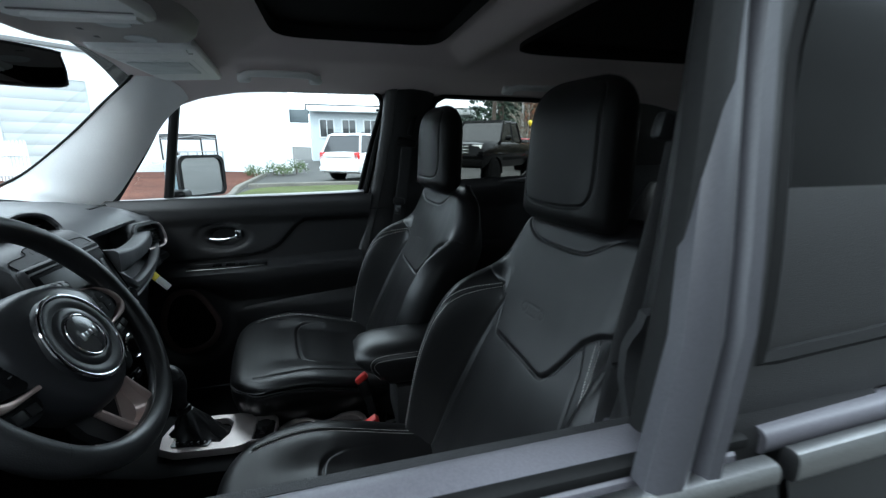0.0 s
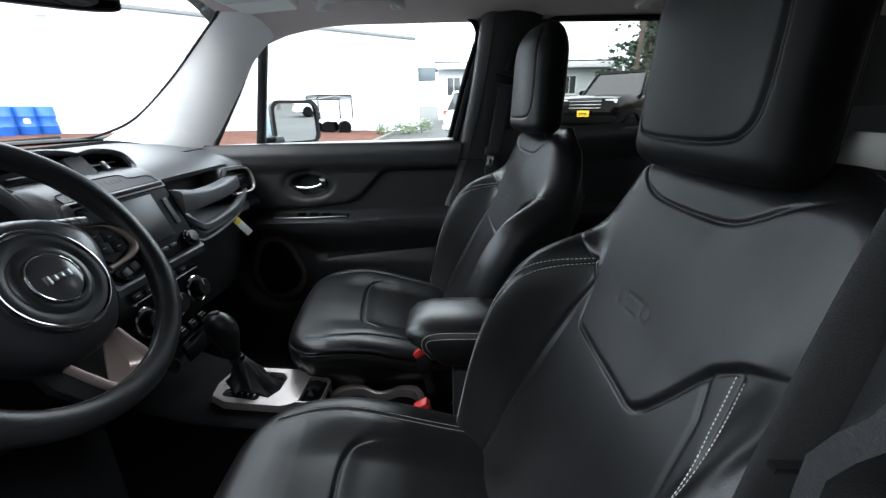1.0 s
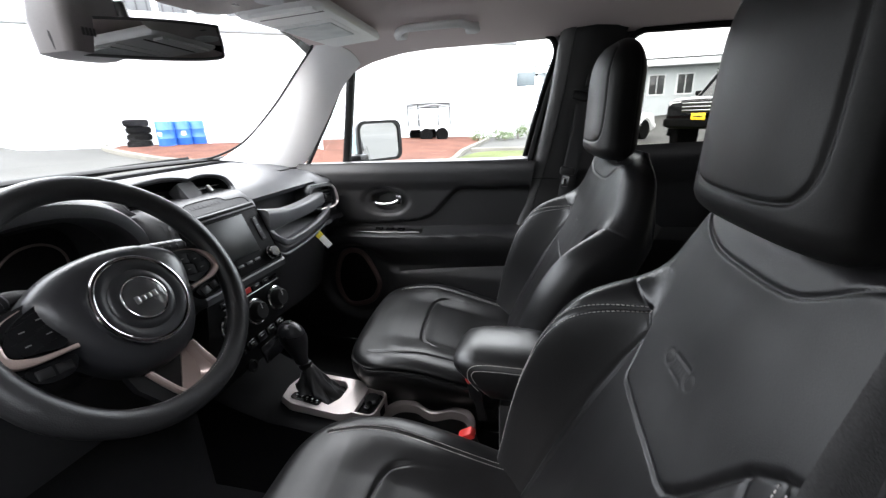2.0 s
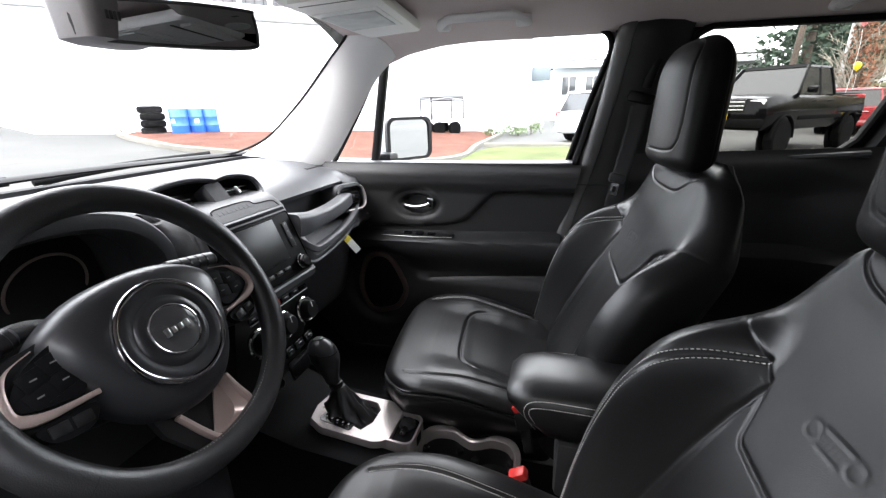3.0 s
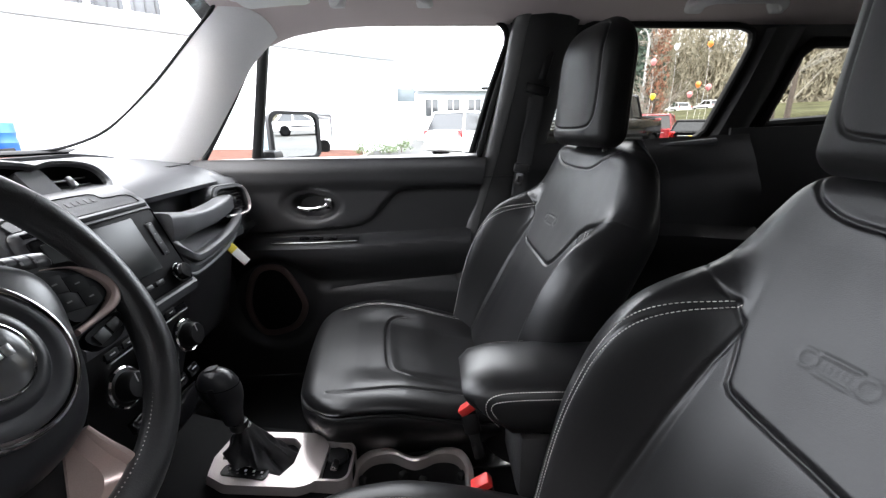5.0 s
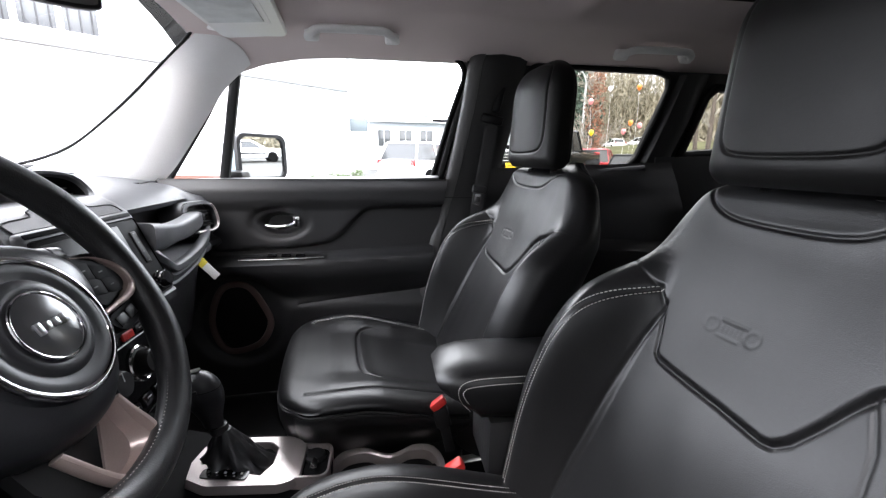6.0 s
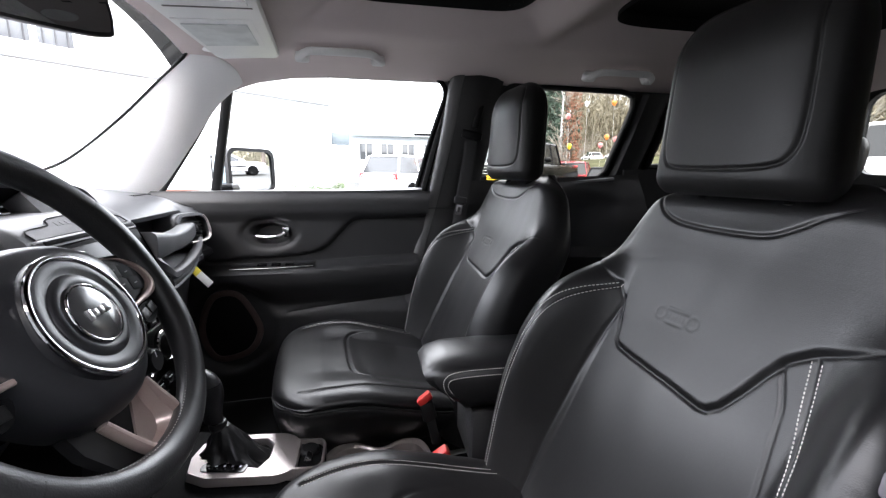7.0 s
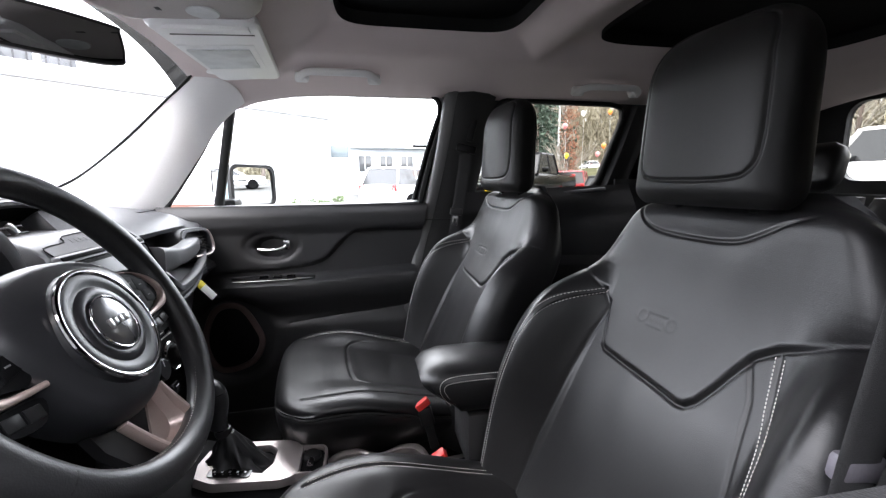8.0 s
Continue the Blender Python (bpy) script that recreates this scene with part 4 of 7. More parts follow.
def build_seat():
    seat = thing("front_seat", "black leather driver seat with pale double stitching", "car seat", "front seats")
    part("backrest", backrest_mesh(), LEATHER, seat, sharp=False)
    part("cushion", cushion_mesh(), LEATHER, seat, sharp=False)
    part("piping", cushion_piping(), PIPING, seat, "black corded seam")
    head = part("headrest", headrest_mesh(), SHADED_LEATHER, seat, sharp=False)
    for y in (-0.062, 0.062):
        part("headrest_post", lathe([(0.0065, 1.10), (0.0065, 1.23)], pose(0.443, y, 0), 14), HARD_BLACK, head)
        part("post_collar", lathe([(0.013, 1.172), (0.013, 1.180), (0.010, 1.183)], pose(0.443, y, 0), 16), RUBBER, head)
    for sgn in (1, -1):
        for off in (-0.0050, 0.0050):
            tagged(part("backrest_stitching", back_stitch_mesh(sgn, off), THREAD, seat, "pale stitching thread"), kind="stuff")
            tagged(part("cushion_stitching", cushion_stitch_mesh(sgn, off), THREAD, seat, "pale stitching thread"), kind="stuff")
    part("seat_base", box((0.38, 0.32, 0.12), pose(0.0, 0, 0.50), 0.03, 3), HARD_BLACK, seat)
    part("back_shell", loft([[(soft_line(z, BACK_LINE) + 0.135, u, z) for u in (-0.15, -0.08, 0, 0.08, 0.15)] for z in (0.60, 0.75, 0.9, 1.00, 1.04)], closed=False), HARD_BLACK, seat)
    for y in (-0.178, 0.178):
        part("side_cover", loft([[(x, y + 0.006 * s * (1 if y > 0 else -1), z) for x, z in curve2([(-0.14, 0.56), (-0.10, 0.60), (0.06, 0.625), (0.20, 0.66), (0.26, 0.62), (0.22, 0.53), (0.0, 0.50), (-0.12, 0.52)], 4, True)] for s in (-1, 1)]), HARD_BLACK, seat)
    for y in (-0.13, 0.13):
        part("seat_rail", box((0.50, 0.035, 0.05), pose(0.02, y, 0.415), 0.006), STEEL, seat)
        for x in (-0.17, 0.17):
            part("rail_foot", box((0.05, 0.05, 0.04), pose(x + 0.02, y, 0.383), 0.008), HARD_BLACK, seat)
    part("recliner_lever", sweep(smooth_path([(0.10, -0.195, 0.585), (0.02, -0.200, 0.60), (-0.06, -0.200, 0.605)], 6), round_profile(0.010, 0.014, 10, 3)), HARD_BLACK, seat)
    return seat


DRIVER_Y, PASSENGER_Y, PASSENGER_X = -0.335, 0.335, -0.080
driver_seat = build_seat()
TOE = pose(0.36, 0, 0) @ pose(0, 0, 0, 0, 0, 7) @ pose(-0.36, 0, 0)
driver_seat.matrix_basis = pose(0.012, DRIVER_Y, -0.004) @ TOE
passenger_seat = copy_thing(driver_seat, pose(PASSENGER_X, PASSENGER_Y, 0) @ TOE)
for piece in driver_seat.children:
    if piece.name.startswith("headrest"):
        piece.matrix_basis = pose(0, 0.016, -0.003)
for piece in list(passenger_seat.children):
    if piece.name.startswith("cushion_stitching") and piece.bound_box[0][1] < 0:
        bpy.data.objects.remove(piece)
tagged(passenger_seat, "black leather front passenger seat beside the door")

# Rear bench
bench = thing("rear_bench", "black leather rear bench with split backrest", "rear seat")
for y, w in ((-0.40, 0.24), (0.0, 0.15), (0.40, 0.24)):
    back = []
    for i in range(13):
        k = i / 12
        ww, dd = w * (1 - 0.1 * k ** 4), 0.07 * (1 - 0.3 * k ** 6)
        back.append([(1.22 + 0.22 * k + c, y + s, 0.66 + 0.50 * k) for c, s in round_profile(dd, ww, 28, 4)])
    part("backrest", loft(back), LEATHER, bench)
    head = []
    for i in range(11):
        k = i / 10
        cap = math.sqrt(max(1 - abs(2 * k - 1) ** 3, 0.02))
        head.append([(1.47 + 0.03 * k + c, y + s, 1.17 + 0.17 * k) for c, s in round_profile(0.05 * cap, 0.12 * (0.6 + 0.4 * cap), 24, 3.5)])
    part("headrest", loft(head), LEATHER, bench)
part("cushion", box((0.50, 1.24, 0.14), pose(1.02, 0, 0.63), 0.05, 4), LEATHER, bench)
part("bench_base", box((0.46, 1.16, 0.22), pose(1.02, 0, 0.48), 0.02), HARD_BLACK, bench)


# ---- dashboard ----
def dash_profile(y):
    """Cross-section (x, z) of the dashboard at y, from the cowl over the top and down the face."""
    end = ease(0.56, 0.70, abs(y))
    tray = ease(0.165, 0.205, y) * ease(0.60, 0.54, y)  # the shelf before the passenger
    hood_k = ease(0.245, 0.16, abs(y + 0.365))           # the hump over the gauges
    well = ease(0.200, 0.178, abs(y + 0.375))             # the gauges sit deep under it
    top = 1.138 - 0.028 * end
    pts = [
        (-1.13, 1.150 - 0.02 * end), (-1.0, 1.156 - 0.02 * end), (-0.86, 1.150 - 0.02 * end + 0.012 * hood_k), (-0.76, top + 0.046 * hood_k),
        (-0.70, top - 0.012 + 0.056 * hood_k), (-0.665 + 0.04 * hood_k, top - 0.030 + 0.064 * hood_k), (-0.640 + 0.06 * hood_k, 1.085 + 0.074 * hood_k),
        (-0.628 - 0.02 * tray - 0.10 * well, 1.072 + 0.06 * well), (-0.628 - 0.075 * tray - 0.12 * well, 1.060), (-0.628 - 0.085 * tray - 0.12 * well, 1.03), (-0.628 - 0.085 * tray - 0.11 * well, 0.985), (-0.625 - 0.06 * tray - 0.05 * well, 0.963),
        (-0.618 + 0.022 * tray, 0.958), (-0.605 + 0.030 * tray, 0.950), (-0.600 + 0.025 * tray, 0.935), (-0.625, 0.915), (-0.66, 0.88), (-0.67, 0.80), (-0.70, 0.70), (-0.80, 0.62),
    ]
    mid = ease(0.185, 0.135, abs(y + 0.004))              # the centre comes out to the radio
    swell = [(-1.13, 1.150), (-1.0, 1.156), (-0.86, 1.150), (-0.76, 1.140), (-0.70, 1.134), (-0.64, 1.135), (-0.588, 1.132), (-0.566, 1.1185), (-0.548, 1.1040), (-0.536, 1.07),
             (-0.520, 1.03), (-0.504, 0.99), (-0.489, 0.958), (-0.479, 0.946), (-0.481, 0.931), (-0.512, 0.918), (-0.56, 0.88), (-0.62, 0.80), (-0.70, 0.70), (-0.80, 0.62)]
    return [(x + (xs - x) * mid, z + (zs - z) * mid) for (x, z), (xs, zs) in zip(pts, swell)]


dashboard = thing("dashboard", "black grained dashboard with passenger shelf and vents", "dashboard")
ys = [-0.70 + 1.40 * i / 140 for i in range(141)]
rings = []
for y in ys:
    line = dash_profile(y)
    rings.append([Vector((x + 0.02 * ease(0.5, 0.7, abs(y)), y, z)) for x, z in line])
bm = bmesh.new()
add_loft(bm, rings, closed=False)
part("dash_body", bm, DASH_BLACK, dashboard)
# gauge hood: a brow, a dark well and dials
brow = smooth_path([(-0.60, -0.580, 1.040), (-0.588, -0.562, 1.110), (-0.570, -0.49, 1.163), (-0.562, -0.365, 1.184), (-0.568, -0.262, 1.163), (-0.585, -0.196, 1.105), (-0.598, -0.178, 1.040)], 8)
part("gauge_brow", sweep(brow, round_profile(0.020, 0.046, 16, 3), up=(1, 0, 0)), DASH_BLACK, dashboard)
part("gauge_face", plate(round_rect(0.085, 0.175, 0.05), 0.004, pose(-0.715, -0.372, 1.045, 0, 76, 0)), PIPING, dashboard)
for y in (-0.458, -0.286):
    ringp = [(-0.704 + 0.015 * math.sin(t), y + 0.060 * math.cos(t), 1.047 + 0.058 * math.sin(t)) for t in [2 * math.pi * i / 40 for i in range(40)]]
    part("dial_ring", sweep(ringp, round_profile(0.0025, 0.0025, 8), True, up=(1, 0, 0)), BRONZE, dashboard, "thin dial ring")
# centre vent pod: a raised oval rim on the dash top, with a deep well and two vents
POD = pose(-0.618, -0.006, 1.152, 90, 0, 90) @ pose(0, 0, 0, -38, 0, 0)   # local x to the passenger, y up the slope, z out
pod_line = [(x, y * (1 - 0.20 * math.exp(-((x - 0.030) / 0.030) ** 2)) * (1.08 if x < 0.03 else 0.92)) for x, y in round_profile(0.150, 0.042, 96, 3.0)]
pod = part("vent_pod", loft([[POD @ Vector((x * k, y * q, z)) for x, y in pod_line] for z, k, q in ((-0.070, 1.16, 1.75), (-0.030, 1.10, 1.45), (-0.010, 1.06, 1.22), (-0.001, 1.02, 1.10), (0.0005, 0.985, 1.0), (-0.003, 0.955, 0.90), (-0.010, 0.948, 0.88))], cap=False), DASH_BLACK, dashboard)
part("pod_lining", loft([[POD @ Vector((x * k, y * q, z)) for x, y in pod_line] for z, k, q in ((-0.009, 0.95, 0.885), (-0.020, 0.94, 0.84), (-0.046, 0.92, 0.78))], cap=False), KEY_BLACK, pod)
part("pod_well", plate([(x * 0.93, y * 0.80) for x, y in pod_line], 0.002, POD @ pose(0, 0, -0.043)), PIPING, pod)
part("pod_divider", loft([[POD @ Vector((x + 0.030, y, z)) for x, y in round_rect(w, 0.030, 0.006)] for z, w in ((-0.044, 0.030), (-0.020, 0.027), (-0.010, 0.022))]), DASH_BLACK, pod)
for x0 in (-0.078, 0.078):
    m = POD @ pose(x0, 0, -0.022)
    for k in (-1, 0, 1):
        part("vent_slat", box((0.090, 0.0030, 0.014), m @ pose(0.008 if x0 > 0 else 0, 0.0135 * k, -0.004, 30, 0, 0), 0.001), HARD_BLACK, pod)
    part("vent_tab", box((0.010, 0.020, 0.010), m @ pose(0.006, 0.0, 0.010), 0.003), STEEL, pod)
    part("tab_edge", box((0.050, 0.0022, 0.0022), m @ pose(-0.016, 0.004, 0.010)), STEEL, pod)

# radio, with plain bars for the name plate above it
STACK = pose(-0.512, -0.002, 1.027, 90, 0, 90) @ pose(0, 0, 0, -22, 0, 0)
radio = thing("radio", "black touch-screen radio in the dashboard", "car radio")
part("radio_bezel", box((0.262, 0.172, 0.03), STACK @ pose(0, 0, -0.012), 0.012, 3), DASH_BLACK, radio)
part("radio_face", box((0.240, 0.146, 0.006), STACK @ pose(0, -0.004, 0.003), 0.006), KEY_BLACK, radio)
part("screen", box((0.168, 0.096, 0.002), STACK @ pose(-0.024, 0.012, 0.0075), 0.001), SCREEN, radio, "dark glossy touch screen")
part("radio_slot", box((0.236, 0.007, 0.004), STACK @ pose(0, 0.0765, 0.0030), 0.001), KEY_BLACK, radio)
part("side_button", box((0.017, 0.062, 0.004), STACK @ pose(0.090, 0.013, 0.0065), 0.002), HARD_BLACK, radio)
for k in range(5):
    part("radio_button", box((0.022, 0.009, 0.004), STACK @ pose(-0.080 + 0.029 * k, -0.056, 0.0065), 0.002), HARD_BLACK, radio)
for k in range(4):
    part("button_mark", box((0.0045, 0.0018, 0.0008), STACK @ pose(0.090, 0.040 - 0.018 * k, 0.0084)), MARK_GREY, radio)
for k, x in enumerate((0.088,)):
    part("radio_knob", lathe([(0.016, 0), (0.016, 0.014), (0.013, 0.018), (0.0, 0.018)], STACK @ pose(x, -0.056, 0.006), 24), GLOSS_BLACK, radio)
    part("knob_ring", lathe([(0.0172, 0.002), (0.0172, 0.005), (0.016, 0.006)], STACK @ pose(x, -0.056, 0.006), 24), CHROME, radio)
# the embossed name plate above it lies on the dash; its letters are plain bars
NAME = pose(-0.566, -0.004, 1.120, 90, 0, 90) @ pose(0, 0, 0, -52, 0, 0)
name_line = curve2([(-0.118, -0.024), (-0.112, -0.004), (-0.062, 0.000), (-0.046, 0.014), (0.046, 0.014), (0.062, 0.000), (0.112, -0.004), (0.118, -0.024)], 3)
part("name_plate", loft([[NAME @ Vector((x, y, z)) for x, y in name_line] for z in (-0.012, 0.0)]), DASH_BLACK, radio)
part("plate_edge", sweep([NAME @ Vector((x, y, 0.0)) for x, y in name_line], round_profile(0.0012, 0.0012, 6)), KEY_BLACK, radio)
for k in range(8):
    part("plate_mark", box((0.007, 0.009, 0.001), NAME @ pose(-0.042 + 0.012 * k, 0.0, 0.0)), DASH_BLACK, radio)

# centre stack below the radio
stack = thing("climate_panel", "black climate panel with three chrome-ringed knobs", "climate control")
LOWER = pose(-0.502, 0.003, 0.86, 90, 0, 90) @ pose(0, 0, 0, -12, 0, 0)
part("stack_body", loft([[(-0.72, y, z), (-0.515 + dx, y, z), (-0.515 + dx, -y + 0.006, z), (-0.72, -y + 0.006, z)] for y, z, dx in ((0.112, 0.60, -0.06), (0.118, 0.72, -0.03), (0.130, 0.82, -0.006), (0.134, 0.93, 0.018))]), HARD_BLACK, stack)
part("stack_lip", box((0.262, 0.022, 0.020), LOWER @ pose(0, 0.078, 0.010), 0.006), DASH_BLACK, stack)
part("switch_strip", box((0.20, 0.026, 0.010), LOWER @ pose(0.01, 0.046, 0.006), 0.003), GLOSS_BLACK, stack)
for y in (0.0335, 0.0585):
    part("strip_trim", box((0.20, 0.0022, 0.0035), LOWER @ pose(0.01, y, 0.0105), 0.0008), STEEL, stack)
part("hazard_button", box((0.030, 0.014, 0.008), LOWER @ pose(-0.01, 0.046, 0.011), 0.002), RED_PLASTIC, stack, "red hazard light button")
for k in (-2, -1, 1, 2):
    part("strip_button", box((0.026, 0.013, 0.007), LOWER @ pose(-0.01 + 0.036 * k, 0.046, 0.010), 0.002), HARD_BLACK, stack)
    part("button_mark", box((0.010, 0.002, 0.001), LOWER @ pose(-0.01 + 0.036 * k, 0.046, 0.0140)), MARK_WHITE, stack)
for k, x in enumerate((-0.082, 0.0, 0.082)):
    knob = part("climate_knob", lathe([(0.030, 0.0), (0.030, 0.006), (0.024, 0.008), (0.022, 0.024), (0.019, 0.027), (0, 0.027)], LOWER @ pose(x, -0.012, 0.004), 32), HARD_BLACK, stack)
    part("knob_ring", lathe([(0.0325, 0.0), (0.0325, 0.006), (0.030, 0.008), (0.028, 0.006)], LOWER @ pose(x, -0.012, 0.004), 32), CHROME, knob)
    part("knob_mark", box((0.002, 0.014, 0.001), LOWER @ pose(x, 0.0, 0.031)), MARK_WHITE, knob)
for k in range(5):
    part("lower_switch", box((0.030, 0.022, 0.010), LOWER @ pose(-0.076 + 0.038 * k, -0.082, -0.006, -8, 0, 0), 0.003), GLOSS_BLACK, stack)
    part("switch_mark", box((0.012, 0.002, 0.001), LOWER @ pose(-0.076 + 0.038 * k, -0.078, 0.0)), MARK_WHITE, stack)
part("socket", lathe([(0.016, 0), (0.016, 0.004), (0.011, 0.005), (0.010, -0.01), (0, -0.01)], LOWER @ pose(-0.05, -0.135, -0.016), 20), HARD_BLACK, stack)
part("media_panel", box((0.09, 0.05, 0.008), LOWER @ pose(0.04, -0.135, -0.018), 0.004), GLOSS_BLACK, stack)

# passenger grip bar across the shelf, and the end vent with its silver ring
grip_path = smooth_path([(-0.535, 0.125, 1.050), (-0.532, 0.19, 1.044), (-0.545, 0.28, 1.036), (-0.566, 0.38, 1.031), (-0.588, 0.47, 1.030), (-0.606, 0.53, 1.030)], 8)
part("grip_bar", sweep(grip_path, round_profile(0.024, 0.021, 24, 5), scales=[1.0 + 0.45 * ease(14, 0, i) for i in range(len(grip_path))]), DASH_BLACK, dashboard, "grained grip bar before the passenger")
lip_path = smooth_path([(-0.540, 0.128, 1.060), (-0.510, 0.130, 1.018), (-0.502, 0.150, 0.990), (-0.512, 0.20, 0.972), (-0.532, 0.32, 0.968), (-0.556, 0.44, 0.972), (-0.582, 0.54, 0.984), (-0.606, 0.605, 1.020), (-0.630, 0.622, 1.060)], 8)
low_path = smooth_path([(-0.520, 0.126, 1.000), (-0.505, 0.128, 0.970), (-0.503, 0.150, 0.951), (-0.515, 0.20, 0.938), (-0.536, 0.32, 0.934), (-0.560, 0.44, 0.938), (-0.588, 0.54, 0.950), (-0.612, 0.607, 0.985), (-0.640, 0.628, 1.020)], 8)
part("shelf_lip", sweep(lip_path, round_profile(0.013, 0.010, 12, 3)), DASH_BLACK, dashboard)
part("shelf_band", loft([lip_path, [p + Vector((0.006, 0, -0.016)) for p in lip_path], low_path], closed=False), DASH_BLACK, dashboard)
part("shelf_edge", sweep(low_path, round_profile(0.006, 0.005, 10)), DASH_BLACK, dashboard)
VENT = pose(-0.598, 0.553, 1.030, 90, 0, 68) @ pose(0, 0, 0, -14, 0, 0)
v_out, v_in = round_rect(0.058, 0.045, 0.030), round_rect(0.049, 0.037, 0.024)
vent = part("end_vent", loft([[VENT @ Vector((x * k, y * k, z)) for x, y in v_out] for z, k in ((-0.07, 1.2), (-0.01, 1.14), (0.002, 1.04))], cap=False), DASH_BLACK, dashboard)
part("vent_ring", rim(v_out, v_in, 0.010, VENT @ pose(0, 0, 0.0)), DASH_BLACK, vent)
part("vent_trim", sweep([VENT @ Vector((p.x, p.y, 0.010)) for p in smooth_path([(-0.030, -0.041, 0), (0.020, -0.041, 0), (0.045, -0.032, 0), (0.054, -0.010, 0), (0.054, 0.020, 0), (0.044, 0.036, 0)], 6)], round_profile(0.005, 0.003, 8)), SILVER, vent, "satin silver vent trim")
part("vent_duct", plate(v_in, 0.001, VENT @ pose(0, 0, -0.020)), PIPING, vent)
for k in (-2, -1, 0, 1, 2):
    part("vent_slat", box((0.074, 0.003, 0.020), VENT @ pose(0, 0.0105 * k, -0.004, 20, 0, 0), 0.001), HARD_BLACK, vent)
part("vent_tab", box((0.010, 0.020, 0.012), VENT @ pose(0.005, 0, 0.006), 0.003), HARD_BLACK, vent)
part("defroster", box((0.030, 0.10, 0.004), pose(-0.735, 0.55, 1.128, 0, 8, 0), 0.001), HARD_BLACK, dashboard)
for k in range(6):
    part("defroster_slat", box((0.003, 0.094, 0.005), pose(-0.748 + 0.005 * k, 0.55, 1.131, 0, 8, 0)), PIPING, dashboard)
part("glove_box", sheet(lambda u, v: Vector((-0.605 - 0.05 * v - 0.03 * (2 * u - 1) ** 4 + 0.012 * math.sin(math.pi * u), 0.17 + 0.44 * u, 0.925 - 0.24 * v)), 16, 12), SOFT_BLACK, dashboard)
part("knee_panel", sheet(lambda u, v: Vector((-0.60 - 0.10 * v, -0.68 + 0.53 * u, 0.96 - 0.30 * v)), 16, 12), SOFT_BLACK, dashboard)

# paper tag that hangs from the shelf
tag = thing("paper_tag", "white and yellow paper tag hanging from the shelf", "tag")
along = Vector((0.56, 0.20, -0.80)).normalized()
wide = along.cross(Vector((0.30, -0.55, 0.78))).normalized()
TAG = Matrix((wide, along, wide.cross(along))).transposed().to_4x4()
TAG.translation = Vector((-0.537, 0.419, 0.913))
part("tag_string", sweep([TAG @ Vector((0.002 * k, -0.050 + 0.008 * k, 0.001 * k * (3 - k))) for k in range(4)], round_profile(0.005, 0.0008, 8), up=TAG.to_3x3() @ Vector((0, 0, 1))), PAPER_WHITE, tag)
part("tag_card", box((0.024, 0.048, 0.0012), TAG @ pose(0, 0.012, 0), 0.0004), PAPER_WHITE, tag)
part("tag_band", box((0.0246, 0.018, 0.0022), TAG @ pose(0, -0.018, 0), 0.0004), PAPER_YELLOW, tag)

# ---- steering wheel ----
WHEEL = pose(-0.364, -0.371, 1.070, 0, 0, 2) @ pose(0, 0, 0, 0, 90 - 28.1, 0) @ pose(0, 0, 0, 0, 0, 90)  # its face looks along local z; local y is up
wheel = thing("steering_wheel", "black leather steering wheel with silver spoke trim", "steering wheel", place=WHEEL)
rim_path = [(0.174 * math.cos(t), 0.174 * math.sin(t), 0.0) for t in [2 * math.pi * i / 96 for i in range(96)]]
scales = [1.0 + 0.12 * (math.exp(-((abs(math.degrees(2 * math.pi * i / 96) % 180 - 90) - 62) / 16) ** 2)) for i in range(96)]
part("wheel_rim", sweep(rim_path, round_profile(0.0175, 0.0155, 16), True, scales=scales), LEATHER_SMOOTH, wheel)
for a in (35, 145, 215, 325):
    c, s = math.cos(radians(a)), math.sin(radians(a))
    ringp = [(0.174 * c + c * 0.0178 * math.cos(t), 0.174 * s + s * 0.0178 * math.cos(t), 0.016 * math.sin(t)) for t in [2 * math.pi * i / 20 for i in range(20)]]
    part("rim_seam", sweep(ringp, round_profile(0.0012, 0.0012, 6), True), PIPING, wheel)
bm = bmesh.new()
for i in range(220):
    t = 2 * math.pi * i / 220
    if 38 < math.degrees(t) % 180 < 142 and math.degrees(t) < 180:
        continue
    c, s = math.cos(t), math.sin(t)
    add_box(bm, (0.001, 0.0038, 0.001), pose(0.1585 * c, 0.1585 * s, 0.0055, 0, 0, math.degrees(t) + 24))
tagged(part("rim_stitching", bm, THREAD, wheel), kind="stuff")
# hub: a domed shield, chrome ring, inner disc and a plain badge bar
HUB = Vector((-0.001, -0.012, 0))
shield = curve2([(-0.128, 0.030), (-0.118, 0.058), (-0.07, 0.082), (0.0, 0.090), (0.07, 0.082), (0.118, 0.058), (0.128, 0.030), (0.112, -0.012), (0.088, -0.055), (0.05, -0.088), (0.0, -0.098), (-0.05, -0.088), (-0.088, -0.055), (-0.112, -0.012)], 4, True)
part("airbag_cover", loft([[(x * k * 0.87 + HUB.x, y * k + HUB.y, z) for x, y in shield] for z, k in ((-0.045, 0.98), (-0.020, 1.0), (-0.008, 0.985), (0.001, 0.945), (0.008, 0.88), (0.0125, 0.79), (0.016, 0.66), (0.018, 0.50))]), HUB_BLACK, wheel)
part("hub_dome", lathe([(0.066, 0.0), (0.066, 0.016), (0.062, 0.0235), (0.057, 0.0246), (0.050, 0.0242), (0.0462, 0.0228), (0.0445, 0.0228), (0.0425, 0.0246), (0.037, 0.0258), (0.033, 0.0255), (0.031, 0.0245), (0.0, 0.0245)], pose(*HUB), 64), HUB_BLACK, wheel)
